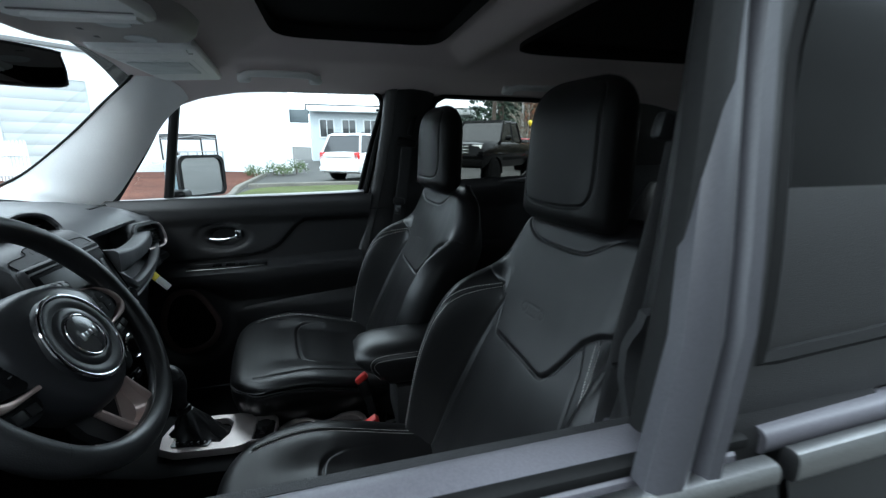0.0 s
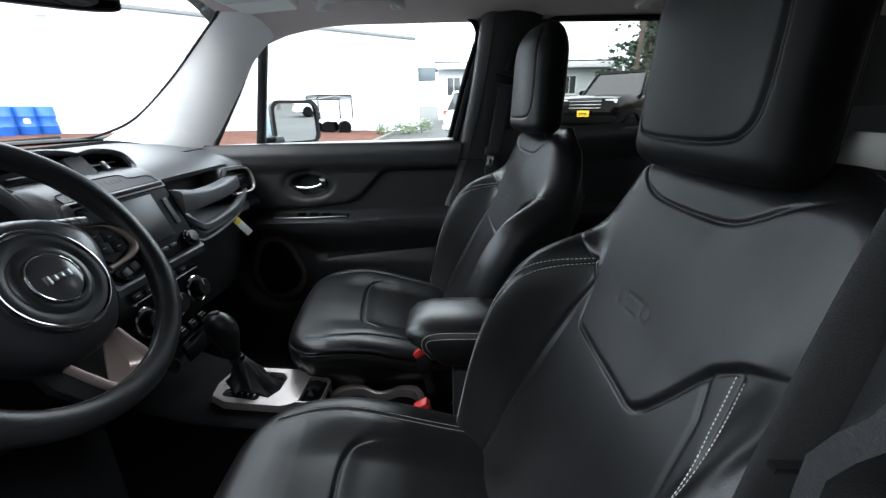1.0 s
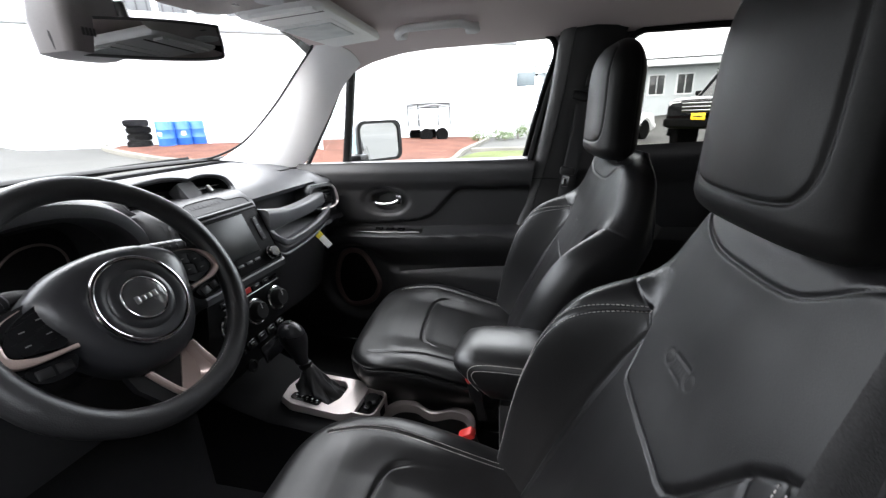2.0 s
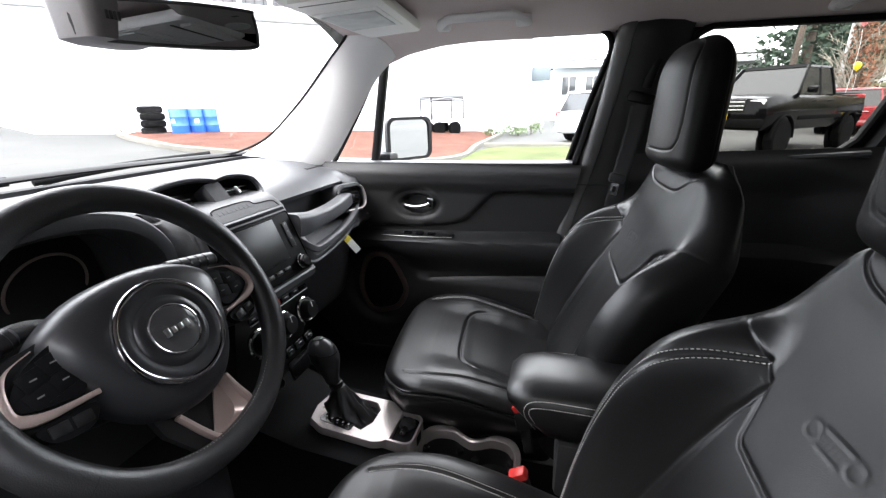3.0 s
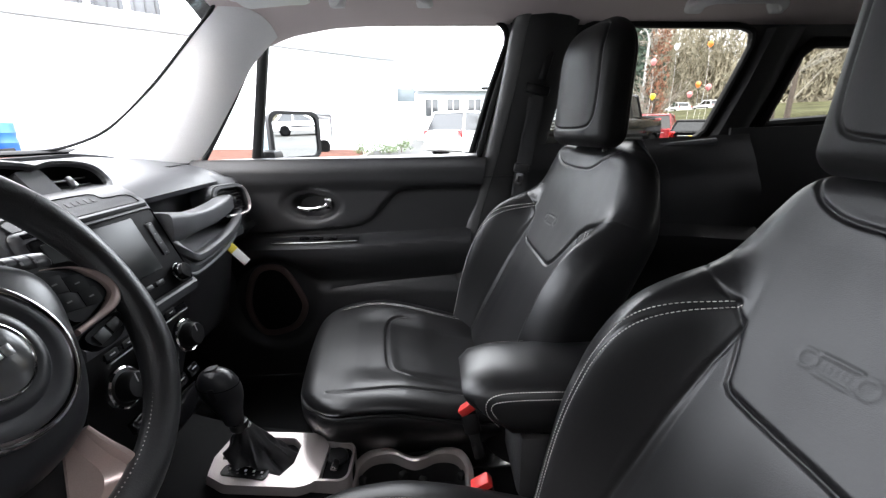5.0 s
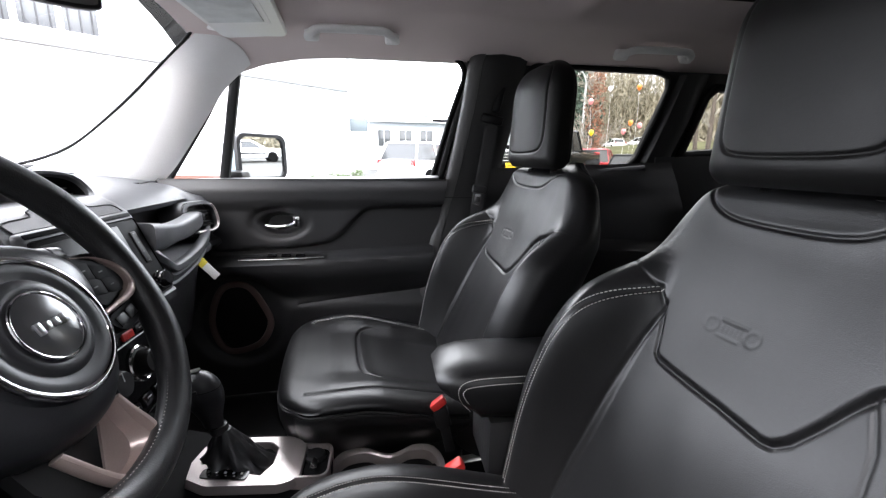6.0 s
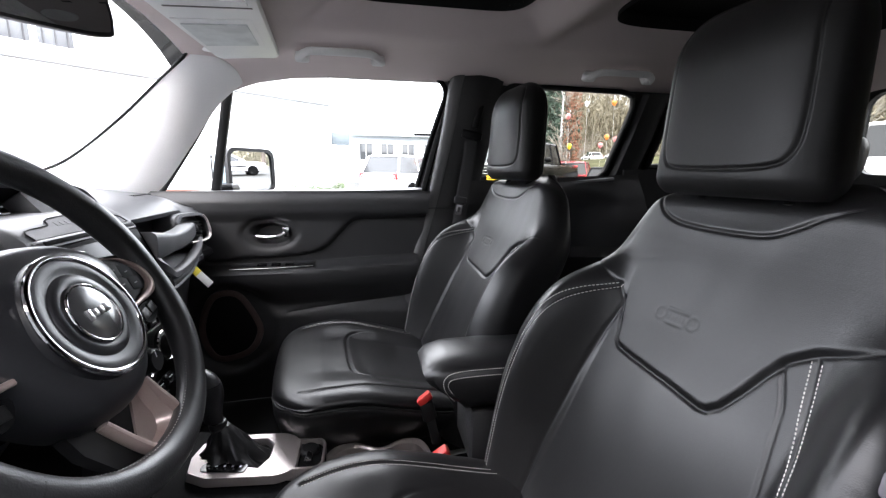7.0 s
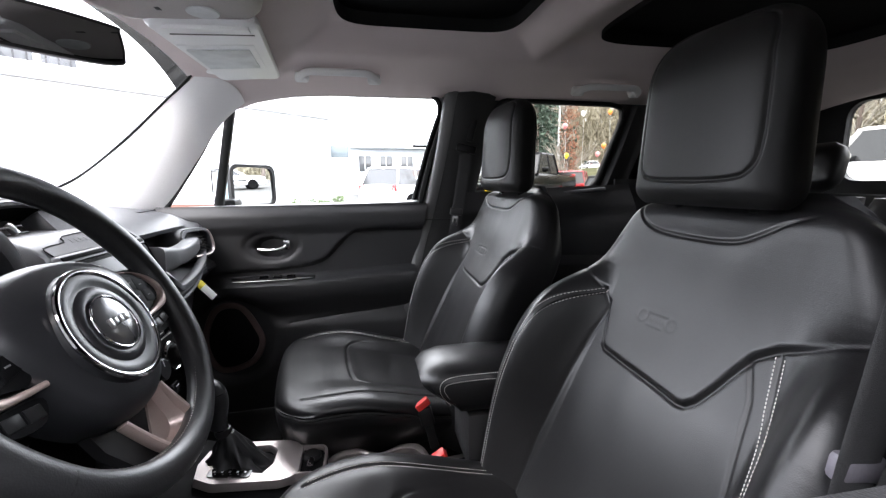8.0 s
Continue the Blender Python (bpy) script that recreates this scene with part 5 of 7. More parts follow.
part("hub_ring", sweep([(HUB.x + 0.0625 * math.cos(t), HUB.y + 0.0625 * math.sin(t), 0.0235) for t in [2 * math.pi * i / 64 for i in range(64)]], round_profile(0.0036, 0.0026, 10), True), DARK_CHROME, wheel, "dark chrome hub ring")
part("badge_disc", lathe([(0.0295, 0.0240), (0.0295, 0.0270), (0.024, 0.0284), (0.012, 0.0292), (0.0, 0.0295)], pose(*HUB), 40), BADGE_GLOSS, wheel, "glossy dark badge disc")
part("badge_ring", sweep([(HUB.x + 0.0305 * math.cos(t), HUB.y + 0.0305 * math.sin(t), 0.0268) for t in [2 * math.pi * i / 48 for i in range(48)]], round_profile(0.0014, 0.0014, 8), True), CHROME, wheel, "thin chrome badge ring")
for x, h in ((-0.0135, 0.011), (-0.0050, 0.0075), (0.0040, 0.0075), (0.0130, 0.009)):
    part("badge_bar", box((0.0062, h, 0.0025), pose(HUB.x + x, HUB.y, 0.0300), 0.0008), STEEL, wheel, "plain bright badge bar")
# spokes: arms, key pads and silver brackets
for sgn in (-1, 1):
    arm = [(sgn * x, y) for x, y in ((0.070, 0.048), (0.165, 0.036), (0.168, -0.026), (0.085, -0.040))]
    part("spoke", loft([[(x, y, z) for x, y in arm] for z in (-0.030, -0.008)]), HARD_BLACK, wheel)
    upper = [(sgn * x, y) for x, y in curve2([(0.086, 0.034), (0.122, 0.029), (0.146, 0.010), (0.148, -0.008), (0.126, -0.016), (0.096, -0.018)], 4, True)]
    keys = part("key_pad", loft([[(x, y, z) for x, y in upper] for z in (-0.008, 0.003)]), KEY_BLACK, wheel)
    for kx, ky in ((0.106, 0.020), (0.127, 0.013), (0.106, 0.000), (0.130, -0.004)):
        part("wheel_key", box((0.0218, 0.0182, 0.0012), pose(sgn * kx, ky, 0.0029, 0, 0, sgn * -10), 0.0005), KEY_BLACK, keys)
        part("key_mark", box((0.006, 0.0015, 0.0006), pose(sgn * kx, ky, 0.0036)), MARK_GREY, keys)
    lower = [(sgn * x, y) for x, y in curve2([(0.096, -0.036), (0.132, -0.030), (0.148, -0.032), (0.138, -0.050), (0.108, -0.054)], 4, True)]
    low_keys = part("key_pad", loft([[(x, y, z) for x, y in lower] for z in (-0.012, -0.001)]), KEY_BLACK, wheel)
    for kx, ky in ((0.112, -0.043), (0.132, -0.040)):
        part("wheel_key", box((0.017, 0.012, 0.002), pose(sgn * kx, ky, -0.0005, 0, 0, sgn * 8), 0.0008), HARD_BLACK, low_keys)
    trim_path = smooth_path([(sgn * 0.112, 0.0385, -0.004), (sgn * 0.138, 0.0300, -0.001), (sgn * 0.153, 0.012, 0.001), (sgn * 0.156, -0.010, 0.001), (sgn * 0.136, -0.0225, 0.002), (sgn * 0.090, -0.0280, 0.003)], 6)
    part("spoke_trim", sweep(trim_path, round_profile(0.0050, 0.006, 10, 3), scales=[0.12 + 1.08 * ease(3, 16, i) * (1 - 0.55 * ease(21, 28, i)) for i in range(len(trim_path))]), BRONZE, wheel, "bronze-silver spoke trim")
# the one lower spoke: a bronze-silver dish with a raised bright lip
low_edge = smooth_path([(0.040, -0.100, -0.006), (0.044, -0.125, -0.006), (0.050, -0.148, -0.007), (0.047, -0.162, -0.008), (0.032, -0.168, -0.008), (0.002, -0.166, -0.008), (-0.016, -0.154, -0.009), (-0.036, -0.106, -0.012)], 6)
part("lower_bracket", sweep(low_edge, round_profile(0.0040, 0.008, 12, 3), scales=[0.7 + 0.3 * ease(0, 10, i) * ease(len(low_edge) + 8, len(low_edge) - 14, i) for i in range(len(low_edge))]), BRONZE, wheel, "bronze-silver lower spoke lip")
dish_edge = low_edge[:31]
dish_in = [Vector((0.030, -0.100, -0.020)).lerp(Vector((0.000, -0.156, -0.030)), i / 30) for i in range(31)]
part("bracket_face", thicken(loft([dish_edge, [a.lerp(b, 0.35) + Vector((0, 0, -0.010)) for a, b in zip(dish_edge, dish_in)], dish_in], closed=False), 0.003), BRONZE, wheel, "dished bronze-silver lower spoke")
part("lower_spoke", plate([(x + HUB.x, y) for x, y in ((0.052, -0.07), (0.054, -0.160), (0.036, -0.172), (-0.020, -0.172), (-0.046, -0.120), (-0.050, -0.07))], 0.012, pose(0, 0, -0.044)), HARD_BLACK, wheel)
part("column", lathe([(0.075, -0.045), (0.072, -0.10), (0.060, -0.20), (0.055, -0.30)], None, 28), HARD_BLACK, wheel)
part("column_shroud", loft([[(x, y - 0.012, z) for x, y in round_rect(0.075 - 0.1 * k, 0.062, 0.03)] for k, z in ((0, -0.075), (0.05, -0.20), (0.1, -0.28))]), HARD_BLACK, wheel)
for sgn in (-1, 1):
    stalk = part("column_stalk", sweep(smooth_path([(sgn * 0.04, 0.050, -0.080), (sgn * 0.085, 0.066, -0.064), (sgn * 0.165, 0.054, -0.054)], 6), round_profile(0.011, 0.009, 12, 2.5)), SOFT_BLACK, wheel)
    tip = [(0.008, -0.042), (0.0125, -0.038)]
    for k in range(5):
        tip += [(0.0130, -0.034 + 0.014 * k), (0.0130, -0.024 + 0.014 * k), (0.0118, -0.023 + 0.014 * k), (0.0118, -0.0215 + 0.014 * k)]
    part("stalk_tip", lathe(tip + [(0.0125, 0.038), (0.009, 0.042), (0, 0.042)], pose(sgn * 0.134, 0.058, -0.055, 0, 0, -9 * sgn) @ pose(0, 0, 0, 0, 90, 0), 22), HUB_BLACK, stalk)
    for k in range(4):
        part("stalk_mark", box((0.003, 0.004, 0.0006), pose(sgn * (0.113 + 0.014 * k), 0.0605 - 0.0021 * k, -0.0415)), MARK_GREY, stalk)

# ---- centre console ----
console = thing("centre_console", "black centre console with silver shifter surround and cup holders", "console")
body_top = [(-0.62, 0.115, 0.69), (-0.50, 0.112, 0.645), (-0.42, 0.110, 0.622), (-0.30, 0.108, 0.612), (-0.20, 0.106, 0.600), (-0.180, 0.105, 0.586), (-0.178, 0.105, 0.505), (0.10, 0.10, 0.505), (0.34, 0.095, 0.53)]
part("console_body", loft([[(x, -w * 1.02, 0.38), (x, -w * 1.02, z - 0.02), (x, -w, z - 0.004), (x, -w + 0.012, z), (x, w - 0.012, z), (x, w, z - 0.004), (x, w * 1.02, z - 0.02), (x, w * 1.02, 0.38)] for x, w, z in body_top]), KEY_BLACK, console)
SHIFT = pose(0, 0, 0.632) @ pose(-0.32, 0, 0) @ pose(0, 0, 0, 0, 4, 0) @ pose(0.32, 0, 0)
sb_out = resample([(-0.432, 0.0), (-0.424, -0.044), (-0.386, -0.063), (-0.260, -0.064), (-0.240, -0.056), (-0.226, -0.042), (-0.226, 0.044), (-0.240, 0.062), (-0.262, 0.074), (-0.380, 0.072), (-0.424, 0.046)], 66)
sb_in = resample([(-0.414, 0.012), (-0.411, -0.004), (-0.345, -0.008), (-0.318, -0.032), (-0.299, -0.036), (-0.283, -0.006), (-0.283, 0.036), (-0.300, 0.054), (-0.370, 0.054), (-0.402, 0.046), (-0.413, 0.030)], 66)
bezel = part("shifter_bezel", loft([[SHIFT @ Vector((x, y, z)) for x, y in line] for line, z in (([(-0.32 + (x + 0.32) * 1.015, y * 1.02) for x, y in sb_out], -0.014), (sb_out, -0.004), ([(-0.32 + (x + 0.32) * 0.985, y * 0.965) for x, y in sb_out], 0.002), ([(-0.345 + (x + 0.345) * 1.04, 0.008 + (y - 0.008) * 1.05) for x, y in sb_in], 0.0015), (sb_in, -0.002), (sb_in, -0.016))], cap=False), SILVER, console, "satin silver shifter surround")
part("bezel_floor", plate(sb_in, 0.002, SHIFT @ pose(0, 0, -0.016)), HARD_BLACK, console)
GEAR = SHIFT @ pose(-0.360, -0.034, 0.001, 0, 0, -6)
part("gear_plate", plate(round_rect(0.042, 0.0115, 0.007), 0.003, GEAR), GLOSS_BLACK, console)
for k in range(5):
    part("gear_mark", box((0.004, 0.0045, 0.0006), GEAR @ pose(-0.030 + 0.015 * k, 0.003, 0.0034)), MARK_WHITE, console)
    part("gear_lamp", box((0.003, 0.0025, 0.0006), GEAR @ pose(-0.026 + 0.015 * k, -0.0045, 0.0034)), MARK_GREY, console)
# switches behind the surround
part("switch_surround", loft([[SHIFT @ Vector((-0.216 + x * k, 0.002 + y * k, z)) for x, y in round_rect(0.043, 0.050, 0.020)] for z, k in ((-0.045, 1.04), (-0.003, 1.0), (0.002, 0.96), (0.002, 0.87), (-0.010, 0.85))], cap=False), SILVER, console, "satin silver switch surround")
part("switch_panel", loft([[SHIFT @ Vector((-0.212 + x * k, 0.002 + y * k, z)) for x, y in curve2([(-0.046, -0.020), (-0.034, -0.042), (0.02, -0.042), (0.036, -0.02), (0.036, 0.024), (0.02, 0.044), (-0.034, 0.044), (-0.046, 0.024)], 3, True)] for z, k in ((-0.05, 1.10), (-0.009, 1.06))]), KEY_BLACK, console)
part("brake_switch", box((0.014, 0.026, 0.014), SHIFT @ pose(-0.206, -0.008, -0.003, 0, 24, 0), 0.004), CHROME, console, "satin silver parking brake switch")
part("drive_switch", lathe([(0.020, 0), (0.020, 0.006), (0.016, 0.010), (0, 0.010)], SHIFT @ pose(-0.206, 0.020, -0.009), 28), HARD_BLACK, console)
# gaiter, lever and knob
boot = []
for i in range(19):
    k = i / 18
    ring = []
    for j in range(56):
        t = 2 * math.pi * j / 56
        fold = math.sin(math.pi * k ** 0.8)
        pleat = 1 + 0.16 * math.sin(6 * t + 5 * k) * fold + 0.08 * math.sin(11 * t - 7 * k) * fold
        a, b = 0.060 * (1 - k) ** 0.85 + 0.012, 0.038 * (1 - k) ** 0.85 + 0.012
        ring.append((SHIFT @ Vector((-0.345 - 0.030 * k + a * pleat * math.cos(t), 0.010 + b * pleat * math.sin(t), -0.014 + 0.082 * k ** 1.5 + 0.005 * math.sin(5 * t) * fold))))
    boot.append(ring)
gaiter = part("gaiter", loft(boot), LEATHER_SMOOTH, console, "pleated black leather gaiter")
part("gaiter_collar", lathe([(0.015, 0.0), (0.017, 0.006), (0.016, 0.014), (0.012, 0.016)], pose(-0.377, 0.008, 0.698, 0, -10, 0), 20), LEATHER_SMOOTH, gaiter)
part("lever", sweep(smooth_path([(-0.376, 0.007, 0.690), (-0.383, 0.006, 0.73), (-0.392, 0.004, 0.775)], 6), round_profile(0.015, 0.013, 14), up=(1, 0, 0), scales=[0.72 + 0.04 * i for i in range(13)]), GLOSS_BLACK, console)
knob_rings = []
for i in range(33):
    k = i / 32
    cap = math.sqrt(max(1 - (max(0.0, k - 0.62) / 0.38) ** 2.4, 0.0))
    r = (0.014 + 0.0155 * ease(0.0, 0.62, k)) * cap + 0.0012
    knob_rings.append([(-0.384 - 0.022 * k + 1.15 * r * c, 0.005 - 0.002 * k + 0.94 * r * s, 0.716 + 0.112 * k) for c, s in round_profile(1, 1, 32)])
knob = part("shift_knob", loft(knob_rings), HUB_BLACK, console, "satin black shift knob")
part("knob_cap", plate(round_rect(0.010, 0.008, 0.004), 0.0014, pose(-0.407, 0.003, 0.8275, 0, -12, 0)), STEEL, knob)
part("knob_seam", sweep([(p[0], p[1], p[2]) for p in knob_rings[23]], round_profile(0.0008, 0.0008, 6), True), KEY_BLACK, knob)
part("shift_button", box((0.012, 0.006, 0.026), pose(-0.398, -0.0225, 0.790, 0, -10, 0), 0.0028), HARD_BLACK, knob)
# cup holders: a waisted silver rim round two wells
half = [(-0.172, 0.0), (-0.171, 0.030), (-0.150, 0.058), (-0.110, 0.066), (-0.080, 0.052), (-0.060, 0.046), (-0.040, 0.052), (-0.010, 0.068), (0.026, 0.064), (0.044, 0.036), (0.046, 0.0)]
cup = curve2(half + [(x, -y) for x, y in half[-2:0:-1]], 5, True)
CUP = pose(0, 0.0, 0.568, 0, 2, 0)


def cup_ring(k, z):
    return [CUP @ Vector((-0.062 + (x + 0.062) * (1 + k / 0.11), y * (1 + k / 0.055), z)) for x, y in cup]


part("cup_rim", loft([cup_ring(0.012, -0.030), cup_ring(0.0115, 0.006), cup_ring(0.009, 0.012), cup_ring(0.0, 0.013), cup_ring(-0.004, 0.010), cup_ring(-0.005, -0.012)], cap=False), SILVER, console, "satin silver cup holder rim")
part("cup_well", loft([cup_ring(-0.004, 0.0), cup_ring(-0.007, -0.060)], cap=False), HARD_BLACK, console)
part("cup_floor", plate([(x, y * 0.92) for x, y in cup], 0.003, CUP @ pose(0, 0, -0.060)), RUBBER, console)
for cx in (-0.118, 0.0):
    for k in range(3):
        a = radians(40 + 120 * k)
        part("cup_grip", box((0.016, 0.014, 0.016), CUP @ pose(cx + 0.046 * math.cos(a), 0.046 * math.sin(a), -0.012, 0, 0, math.degrees(a)), 0.004), RUBBER, console)
# armrest
arm_rings = []
for x, w, zb, zt in ((0.010, 0.045, 0.775, 0.798), (0.016, 0.066, 0.752, 0.818), (0.034, 0.082, 0.735, 0.834), (0.07, 0.089, 0.728, 0.843), (0.16, 0.090, 0.728, 0.845), (0.28, 0.090, 0.728, 0.842), (0.335, 0.086, 0.735, 0.835), (0.345, 0.07, 0.75, 0.82)):
    h = (zt - zb) / 2
    arm_rings.append([(x + 0.012 + 0.075 * ease(0.815, 0.738, (zt + zb) / 2 + b) * ease(0.12, 0.0, x), a, (zt + zb) / 2 + b) for a, b in round_profile(w, h, 40, 2.8)])
armrest = part("armrest", loft(arm_rings), LEATHER, console, "padded black leather armrest with stitching")
for off in (-0.005, 0.005):
    for sgn in (-1, 1):
        bm = bmesh.new()
        line = smooth_path([(0.092 - off, sgn * 0.0835, 0.764), (0.072 - off, sgn * 0.0860, 0.790), (0.070 - off * 0.7, sgn * (0.0838 - off * 0.3), 0.808 + off * 0.7), (0.09, sgn * (0.0838 - off * 0.6), 0.819 + off), (0.16, sgn * (0.0842 - off * 0.6), 0.822 + off), (0.30, sgn * (0.0842 - off * 0.6), 0.820 + off)], 8)
        add_stitches(bm, line, lambda p, sgn=sgn: (Vector(p), Vector((-0.3, sgn * 0.9, 0.2)).normalized()))
        tagged(part("armrest_stitching", bm, THREAD, armrest), kind="stuff")
part("armrest_box", box((0.22, 0.145, 0.13), pose(0.235, 0, 0.665), 0.012), SOFT_BLACK, console)

# ---- belts and buckles ----
def build_buckle(y, x, z, lean):
    b = thing("seat_belt_buckle", "red-topped seat belt buckle beside the armrest", "belt buckle", "front belt buckles", pose(x, y, z, lean, -14, 0))
    deep = 0.075 if y < 0 else 0.045
    part("buckle_body", box((0.034, 0.024, deep), pose(0, 0, -0.008 - deep / 2), 0.006), HARD_BLACK, b)
    part("red_button", box((0.036, 0.022, 0.018), pose(0, 0, 0.000, 0, -22, 0), 0.004), RED_PLASTIC, b, "red press button")
    part("buckle_stalk", box((0.022, 0.010, 0.07), pose(0.0, 0, -deep - 0.03), 0.003), HARD_BLACK, b)
    part("button_slot", box((0.018, 0.006, 0.003), pose(0.004, 0, 0.0090, 0, -22, 0), 0.001), KEY_BLACK, b)
    return b


build_buckle(-0.084, 0.060, 0.652, 8)
build_buckle(0.062, 0.047, 0.690, -10)


def build_belt(side, dx, inward=0.0, drop=0.0):
    belt = thing("seat_belt", "dark grey seat belt hanging on the middle pillar", "seat belt", "front seat belts")
    s, q = side, inward
    part("webbing", sweep(smooth_path([(0.300 + dx, s * (0.672 - q), 1.345), (0.290 + dx, s * (0.668 - q), 1.25), (0.272 + dx, s * (0.664 - q), 1.14), (0.255 + dx, s * (0.662 - q), 1.02), (0.235 + dx, s * (0.655 - q), 0.80), (0.21 + dx, s * (0.645 - q), 0.48)], 6), round_profile(0.024, 0.0016, 10, 4), up=(0, s, 0)), WEBBING, belt)
    part("belt_guide", box((0.075, 0.018, 0.030), pose(0.298 + dx, s * (0.668 - q), 1.335, 0, 12, 0), 0.007), HARD_BLACK, belt)
    part("height_slider", box((0.026, 0.016, 0.085), pose(0.318 + dx, s * (0.664 - q), 1.400, 0, 14, 0), 0.006), HARD_BLACK, belt)
    tongue = part("belt_tongue", box((0.048, 0.016, 0.026), pose(0.258 + dx, s * (0.655 - q), 1.105 - drop, 0, 8, 0), 0.006), SOFT_BLACK if s > 0 else TONGUE_GREY, belt)
    part("tongue_plate", rim(round_rect(0.011, 0.018, 0.004), round_rect(0.005, 0.009, 0.003), 0.003, pose(0.252 + dx, s * (0.652 - q), 1.072 - drop, 90, 8, 0)), CHROME, tongue)
    return belt


build_belt(1, 0.0)
build_belt(-1, 0.075, 0.055, 0.13)

# ---- overhead things ----
mirror = thing("rear_view_mirror", "black interior mirror with sensor housing behind it", "mirror", place=pose(-0.600, -0.006, 1.468, 0, 0, 0))
MIR = pose(0, 0, 0, 90, 0, 48) @ pose(0, 0, 0, -3, 0, 0)
m_out = curve2([(-0.165, 0.026), (-0.150, 0.037), (0.0, 0.044), (0.115, 0.040), (0.125, 0.030), (0.128, -0.012), (0.112, -0.032), (0.0, -0.036), (-0.145, -0.030), (-0.166, -0.010)], 4, True)
part("mirror_case", loft([[MIR @ Vector((x * k, y * k, z)) for x, y in m_out] for z, k in ((-0.032, 0.62), (-0.022, 0.88), (-0.008, 0.985), (0.002, 1.0), (0.005, 0.98))]), HARD_BLACK, mirror)
part("mirror_glass", plate([(x * 0.95, y * 0.84) for x, y in m_out], 0.001, MIR @ pose(0, 0, 0.0052)), DIM_MIRROR, mirror, "dark dimmed mirror glass")
part("mirror_stem", sweep([(-0.02, 0, 0.01), (-0.06, -0.005, 0.04), (-0.07, -0.005, 0.075)], round_profile(0.014, 0.014, 12), up=(0, 1, 0)), HARD_BLACK, mirror)
part("sensor_housing", loft([[(-0.115 + x, -0.062 + y, z) for x, y in round_rect(a, b, 0.02)] for z, a, b in ((-0.034, 0.03, 0.048), (-0.026, 0.05, 0.062), (0.03, 0.055, 0.064), (0.085, 0.05, 0.058))]), HOUSING_GREY, mirror)
for k in range(6):
    part("housing_slot", box((0.002, 0.004, 0.014), pose(-0.0605, -0.097 + 0.007 * k, 0.010)), PIPING, mirror)

for side in (1, -1):
    visor = thing("sun_visor", "light grey sun visor with a pale mirror cover", "sun visor", "sun visors")
    def on_visor(p, q, d, side=side):
        """p from the windscreen (-1) to the cabin (1), q from the car's middle (-1) to its side (1)."""
        front = Vector((-0.485, 0.092, 0)).lerp(Vector((-0.478, 0.545, 0)), (q + 1) / 2)
        rear = Vector((-0.270, 0.092, 0)).lerp(Vector((-0.310, 0.525, 0)), (q + 1) / 2)
        m = front.lerp(rear, (p + 1) / 2)
        return Vector((m.x, side * m.y, 1.538 - 0.008 * (q + 1) / 2 - 0.006 * ease(0, -1, p) + d))
    outline = resample(round_rect(0.100, 0.215, 0.022), 88)
    part("visor_body", loft([[on_visor(x0 / 0.100 * k, y0 / 0.215 * k, d) for x0, y0 in outline] for d, k in ((0.014, 0.96), (0.004, 1.0), (-0.004, 1.0), (-0.009, 0.965))]), TRIM_GREY, visor)
    for name, paint, p0, p1, q0, q1, d in (("cover_frame", TRIM_GREY, -0.90, 0.72, -0.42, 0.46, -0.011), ("mirror_cover", LABEL_GREY, -0.80, 0.58, -0.30, 0.36, -0.014), ("visor_clip", TRIM_GREY, -0.70, 0.80, -0.92, -0.80, -0.015), ("visor_fold", HOUSING_GREY, -0.75, 0.85, -0.72, -0.700, -0.0105)):
        part(name, loft([[on_visor(p, q, e) for p, q in ((p0, q0), (p1, q0), (p1, q1), (p0, q1))] for e in (-0.006, d)]), paint, visor, "pale vanity mirror cover" if name == "mirror_cover" else "")
    part("visor_hinge", sweep([(-0.476, side * 0.50, 1.530), (-0.515, side * 0.548, 1.545)], round_profile(0.010, 0.009, 10)), TRIM_GREY, visor)


def build_grab(x0, x1, side, z=1.525, y=0.548):
    g = thing("grab_handle", "light grey roof grab handle", "grab handle", "roof grab handles")
    mid = (x0 + x1) / 2
    path = smooth_path([(x0, side * (y + 0.006), z - 0.014), (x0 + 0.006, side * (y - 0.022), z - 0.012), (x0 + 0.030, side * (y - 0.044), z - 0.004), (x0 + 0.06, side * (y - 0.048), z - 0.002), (mid, side * (y - 0.049), z - 0.002), (x1 - 0.06, side * (y - 0.048), z - 0.002), (x1 - 0.030, side * (y - 0.044), z - 0.004), (x1 - 0.006, side * (y - 0.022), z - 0.012), (x1, side * (y + 0.006), z - 0.014)], 6)
    part("grip", sweep(path, round_profile(0.011, 0.009, 12, 2.6), up=(0, side, 0.6)), TRIM_GREY, g)
    for x in (x0 + 0.012, x1 - 0.012):
        part("mount_cap", box((0.040, 0.024, 0.034), pose(x, side * (y - 0.004), z - 0.008, side * -35, 0, 0), 0.008, 3), TRIM_GREY, g)
    return g


build_grab(-0.262, -0.020, 1, 1.544, 0.545)
build_grab(0.66, 0.90, 1, 1.534, 0.560)
build_grab(0.66, 0.90, -1, 1.522, 0.560)

overhead = thing("overhead_console", "light grey overhead console with lamp buttons", "overhead console")
oc = []
for d, k in ((0.02, 1.05), (-0.004, 1.0), (-0.014, 0.93), (-0.017, 0.80)):
    oc.append([(-0.40 + x * k, y * k, 1.552 + d - 0.010 * ease(0, -0.15, x)) for x, y in resample(round_profile(0.150, 0.125, 60, 3.2), 60)])
part("console_shell", loft(oc), OVERHEAD_GREY, overhead)
